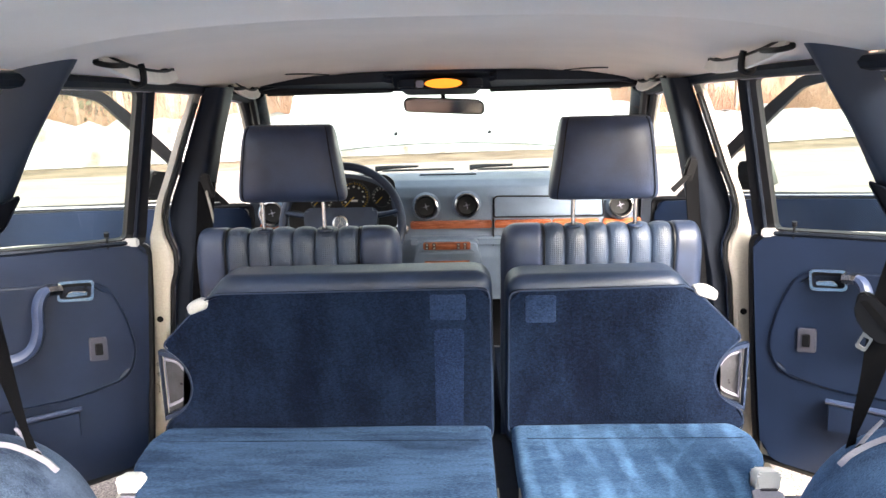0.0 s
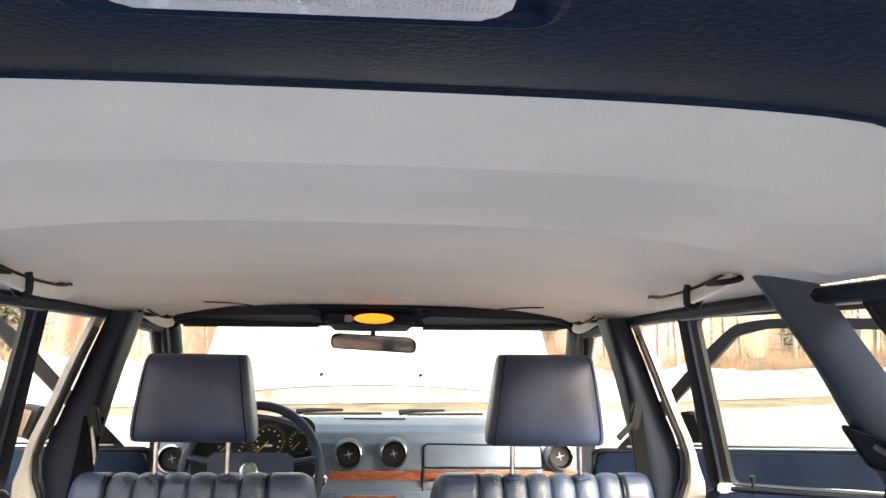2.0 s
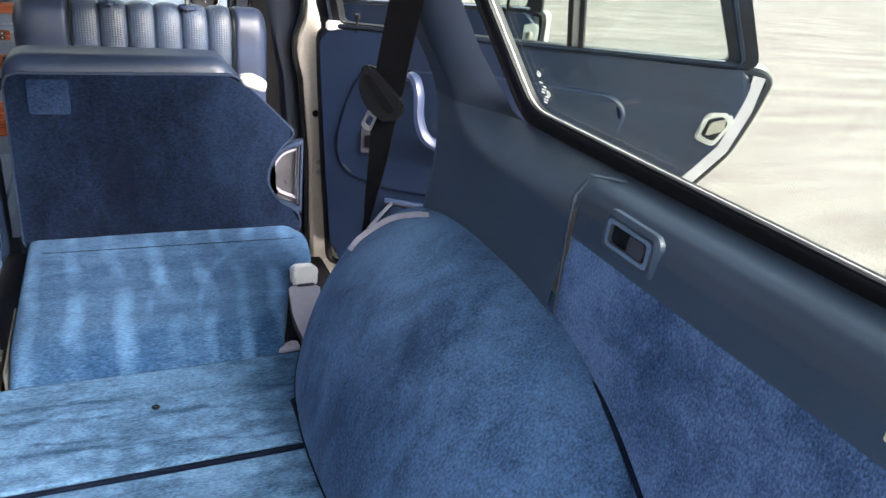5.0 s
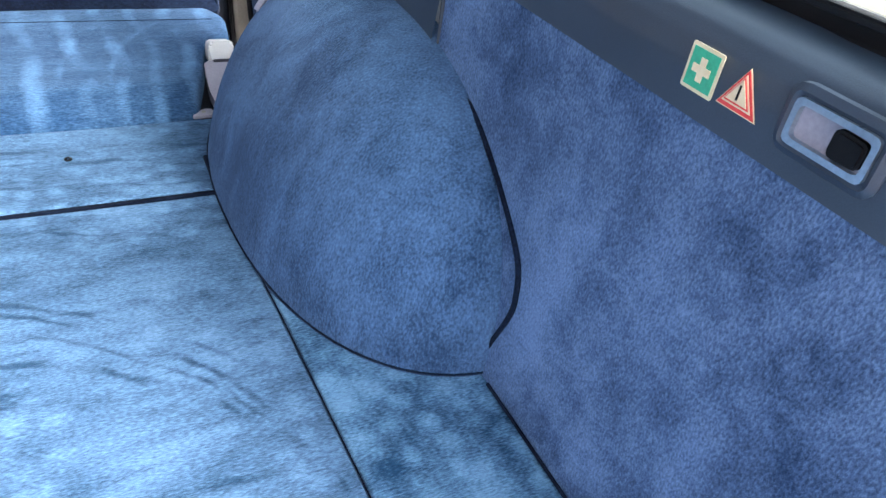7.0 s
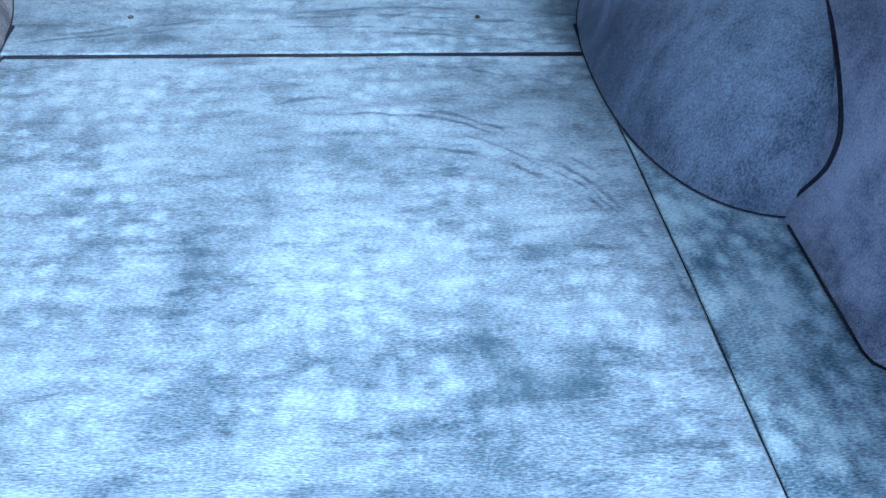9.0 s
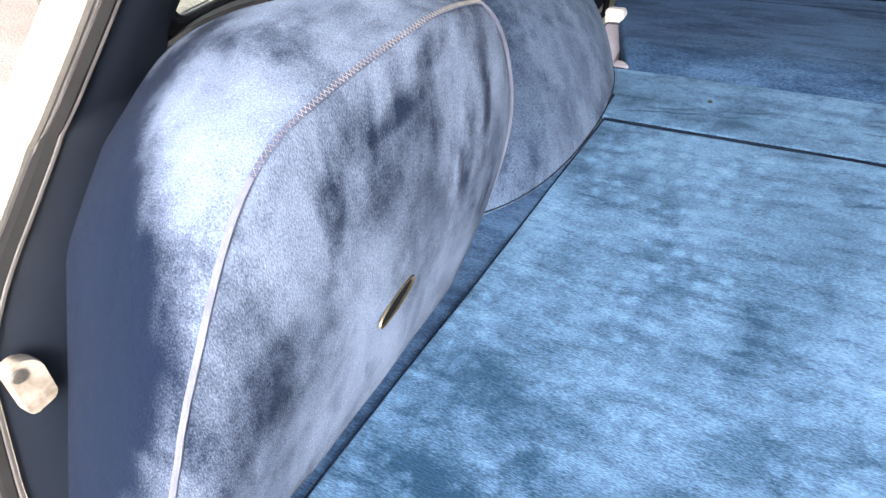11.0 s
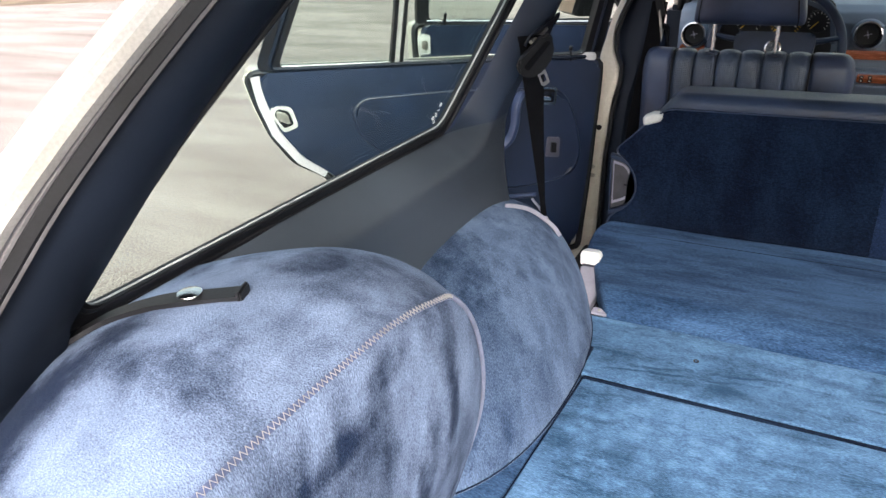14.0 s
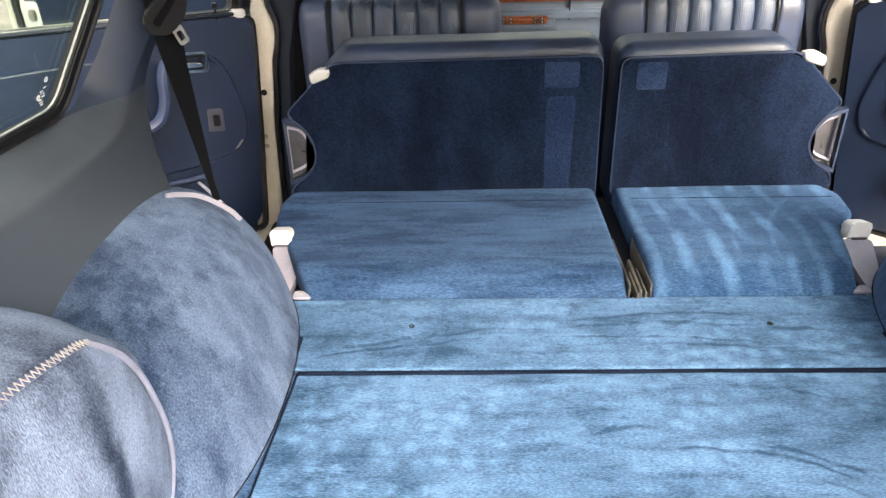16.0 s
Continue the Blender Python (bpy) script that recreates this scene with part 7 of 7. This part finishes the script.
part("cross", plate([(-0.003, -0.009), (-0.003, 0.009), (0.003, 0.009), (0.003, -0.009)], 0.0006, SX, w0=0.0014, bm=plate([(-0.009, -0.003), (-0.009, 0.003), (0.009, 0.003), (0.009, -0.003)], 0.0006, SX, w0=0.0016)), M_cream, st, "cream cross")
st = thing("warning_triangle_sticker", (0.786, -0.64, 1.03), "red-edged white warning triangle sticker", "sticker")
TX = lambda u, v, w: Vector((0.7855 - w, -0.640 - u, 1.0345 + v))
tri = lambda k: [(-0.019 * k, -0.0155 * k), (0.0005 * k, 0.0175 * k), (0.0195 * k, -0.0155 * k)]
for k, m_, w in ((1.0, M_cream, 0), (0.93, M_red, 0.0007), (0.72, M_cream, 0.0014), (0.62, M_red, 0.0021), (0.52, M_cream, 0.0028)):
    part("layer", plate(tri(k), 0.0005, TX, w0=w), m_, st)
part("bar", plate([(-0.0008, -0.006), (-0.0008, 0.005), (0.0008, 0.005), (0.0008, -0.006)], 0.0005, TX, w0=0.0035), M_black, st)
pipe = [(0.751, -0.458, 0.604), (0.756, -0.470, 0.648), (0.759, -0.486, 0.70), (0.761, -0.486, 0.73), (0.764, -0.469, 0.768), (0.769, -0.408, 0.815), (0.772, -0.333, 0.858), (0.775, -0.25, 0.886), (0.777, -0.205, 0.893)]
part("piping", tube(curve(pipe, 6), 0.0036, 7), M_cush, ARCH[1], "dark piping along the edge")
for sx in (-1, 1):
    foot = [(0.745, -0.462), (0.684, -0.435), (0.633, -0.341), (0.596, -0.223), (0.565, -0.106), (0.549, 0.017), (0.548, 0.10)]
    part("foot_seam", tube(curve([(sx * (x - 0.001), y, 0.601) for x, y in foot], 5), 0.0042, 6), M_cush, ARCH[sx], "dark seam along the floor")

# ---- left load cover ----
cov = thing("spare_wheel_cover", (-0.66, -0.8, FLOOR), "stuffed lavender-blue velour cover with stitched seam over the side well", "cover")
XIN = [(-1.26, -0.62), (-1.24, -0.575), (-1.2, -0.535), (-1.12, -0.512), (-1.0, -0.503), (-0.8, -0.499), (-0.6, -0.499), (-0.5, -0.514), (-0.44, -0.540), (-0.40, -0.585), (-0.375, -0.645), (-0.36, -0.73)]
ZTP = [(-1.26, 0.70), (-1.22, 0.81), (-1.17, 0.925), (-1.12, 1.005), (-1.084, 1.052), (-1.06, 1.078), (-1.03, 1.106), (-1.0, 1.123), (-0.96, 1.134), (-0.89, 1.137), (-0.81, 1.136), (-0.71, 1.131), (-0.65, 1.121), (-0.58, 1.10), (-0.52, 1.062), (-0.47, 1.02), (-0.42, 0.965), (-0.385, 0.90), (-0.36, 0.82)]
BULGE = [(-1.26, 0.0), (-1.0, 0.004), (-0.86, 0.028), (-0.36, 0.032)]


def cover_pt(s, y):
    """s: 0 at the floor, 0.55 at the seam, 1 at the window ledge."""
    xi, zt = smooth_at(XIN, y), smooth_at(ZTP, y)
    if s < 0.5:
        k = s / 0.5
        z = FLOOR - 0.02 + (zt - 0.03 - FLOOR + 0.02) * k
        x = xi - 0.014 * (2 * k - 1) ** 2 * (k > 0.5) - 0.108 * (1 - k) ** 1.9
        return Vector((x - 0.012 * max(0, k - 0.8), y, z))
    if s < 0.6:
        a = (s - 0.5) / 0.1 * math.pi / 2
        return Vector((xi - 0.0164 - 0.03 * (1 - math.cos(a)), y, zt - 0.03 + 0.03 * math.sin(a)))
    k = (s - 0.6) / 0.4
    x = xi - 0.0464 + (-0.835 - xi + 0.0464) * k
    zl = min(lerp_at([(-1.26, 0.55), (-1.16, 0.74), (-1.06, 0.94), (-0.96, 1.03), (-0.86, 1.085), (-0.80, 1.10), (-0.5, 1.10)], y), zt - 0.02)
    return Vector((x, y, zt + lerp_at(BULGE, y) * math.sin(math.pi * k ** 0.68) - (zt - zl) * k ** 2.0))


def cover_top(x, y):
    """Height of the cover's top over a point."""
    best = min((cover_pt(0.6 + 0.4 * k / 60, y) for k in range(61)), key=lambda p: abs(p.x - x))
    return best.z


def cover(u, v):
    y = -1.26 + 0.90 * v
    p = cover_pt(u, y)
    q = 0.004 * noise.noise(p * 9)
    return p + Vector((q, 0, q))


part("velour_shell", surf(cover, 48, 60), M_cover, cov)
seam_y = [-0.565 - 0.0030 * k for k in range(230)]
seam_line = [cover_pt(0.545, y) + Vector((0.004, 0, 0.004)) for y in seam_y]
part("seam_band", band([p + Vector((-0.002, 0, -0.002)) for p in seam_line[:154:3]], 0.006, 0.002, (0.7, 0, -0.7)), M_pipe2, cov)
part("seam_cord", tube([p + Vector((-0.001, 0, -0.001)) for p in seam_line[150:]], 0.0036, 6), M_piping, cov, "grey cord seam")
part("zigzag_stitch", tube([p + Vector((0.002, 0, -0.002)) * (1 if k % 2 else -1) for k, p in enumerate(seam_line[:154])], 0.00065, 4), M_zip, cov, "pale zigzag stitching")
welt_at = [(0.03, -0.452), (0.15, -0.446), (0.28, -0.448), (0.40, -0.468), (0.48, -0.505), (0.525, -0.545), (0.545, -0.565)]
part("welt", tube([cover_pt(s_, lerp_at(welt_at, s_)) + Vector((0.002, 0.003, 0.001)) for s_ in [0.03 + 0.0129 * k for k in range(41)]], 0.003, 6), M_piping, cov, "raised pale welt")
sl = part("slot_rim", tube([(cover_pt(0.20, -0.838 + 0.044 * math.cos(a)) + Vector((0.004, 0, 0.0105 * math.sin(a) + 0.007 * math.cos(a)))) for a in [2 * math.pi * k / 24 for k in range(24)]], 0.0022, 5, closed=True), M_brass, cov, "brass-edged slot")
part("slot_mouth", surf(lambda u, v: cover_pt(0.20, -0.838 + 0.042 * math.cos(2 * math.pi * u) * v) + Vector((0.003, 0, (0.0095 * math.sin(2 * math.pi * u) + 0.007 * math.cos(2 * math.pi * u)) * v)), 24, 2), M_black, sl)
sp = thing("cover_strap", (-0.68, -0.80, 1.16), "black rubber strap with a bright stud on the velour cover", "strap")
sp_pts = curve([(x_, y_, cover_top(x_, y_) + 0.004) for x_, y_ in ((-0.832, -0.835), (-0.79, -0.80), (-0.735, -0.785), (-0.687, -0.778), (-0.640, -0.758))], 6)
part("strap", band(sp_pts, 0.022, 0.005, (0.4, -1, 0)), M_rubber, sp)
part("strap_end", rbox((0, 0, 0), (0.006, 0.024, 0.012), 0.002, m=pose(-0.640, -0.758, cover_top(-0.640, -0.758) + 0.005, 0, 0, 20)), M_rubber, sp)
part("stud", lathe([(0.0, 0.0), (0.0122, 0.0), (0.0118, 0.0012), (0.007, 0.0024), (0.0, 0.0028)], pose(-0.687, -0.778, cover_top(-0.687, -0.778) + 0.0095), 14), M_chrome, sp, "bright stud")

# ---- tailgate catch and aerial ----
tc_ = thing("tailgate_stop", (-0.80, -1.2, 0.9), "pale plastic tailgate stop with a screw on the pillar", "buffer")
part("block", plate(soft([(-0.024, -0.06), (-0.028, 0.004), (0.0, 0.024), (0.021, 0.016), (0.024, -0.06)], 0.010, 4), 0.02, lambda u, v, w: Vector((-0.815 + w + 0.02, -1.175 - u * 0.75, 0.900 + v * 0.85)), 0.0015, 1), M_worn, tc_)
part("screw", lathe([(0.0, 0), (0.008, 0), (0.0075, 0.003), (0.0, 0.004)], pose(-0.774, -1.182, 0.905, 0, 90, 0), 12), M_steel, tc_, "cross-head screw")
an = thing("aerial", (-0.95, -0.87, 1.05), "slim telescopic radio aerial on the rear wing", "aerial")
part("mast", tube([(-0.95, -0.868, 1.04), (-0.95, -0.878, 1.27)], 0.0048, 10), M_steel, an)
part("upper_mast", tube([(-0.95, -0.878, 1.268), (-0.95, -0.882, 1.285), (-0.95, -0.885, 1.42)], [0.0075, 0.0034, 0.0028], 8), M_steel, an)

# ---- tailgate, raised overhead ----
tg = thing("tailgate", (0, -0.62, 1.5), "raised cream tailgate with navy lining and rear window overhead", "tailgate")


def gate(u, v, w):
    """u across, v from the hinge to the free edge."""
    d = Vector((0, -0.94, 0.34))
    nrm = Vector((0, 0.34, 0.94))
    bow = 0.04 * math.sin(math.pi * v)
    return Vector((u * (0.62 + 0.10 * v), -0.64, 1.52)) + d * (1.02 * v) + nrm * (w + bow)


part("frame", ring([(-1, 0), (-1, 1), (1, 1), (1, 0)], [(-0.86, 0.10), (-0.86, 0.52), (0.86, 0.52), (0.86, 0.10)], 0.05, gate), M_white, tg)
part("lining", surf(lambda u, v: gate(-0.86 + 1.72 * u, 0.52 + 0.44 * v, -0.01), 8, 6, 0.008), M_trim, tg, "navy lining")
pane = part("pane", surf(lambda u, v: gate(-0.87 + 1.74 * u, 0.09 + 0.44 * v, 0.02), 8, 6), M_window, tg)
pane.visible_shadow = False
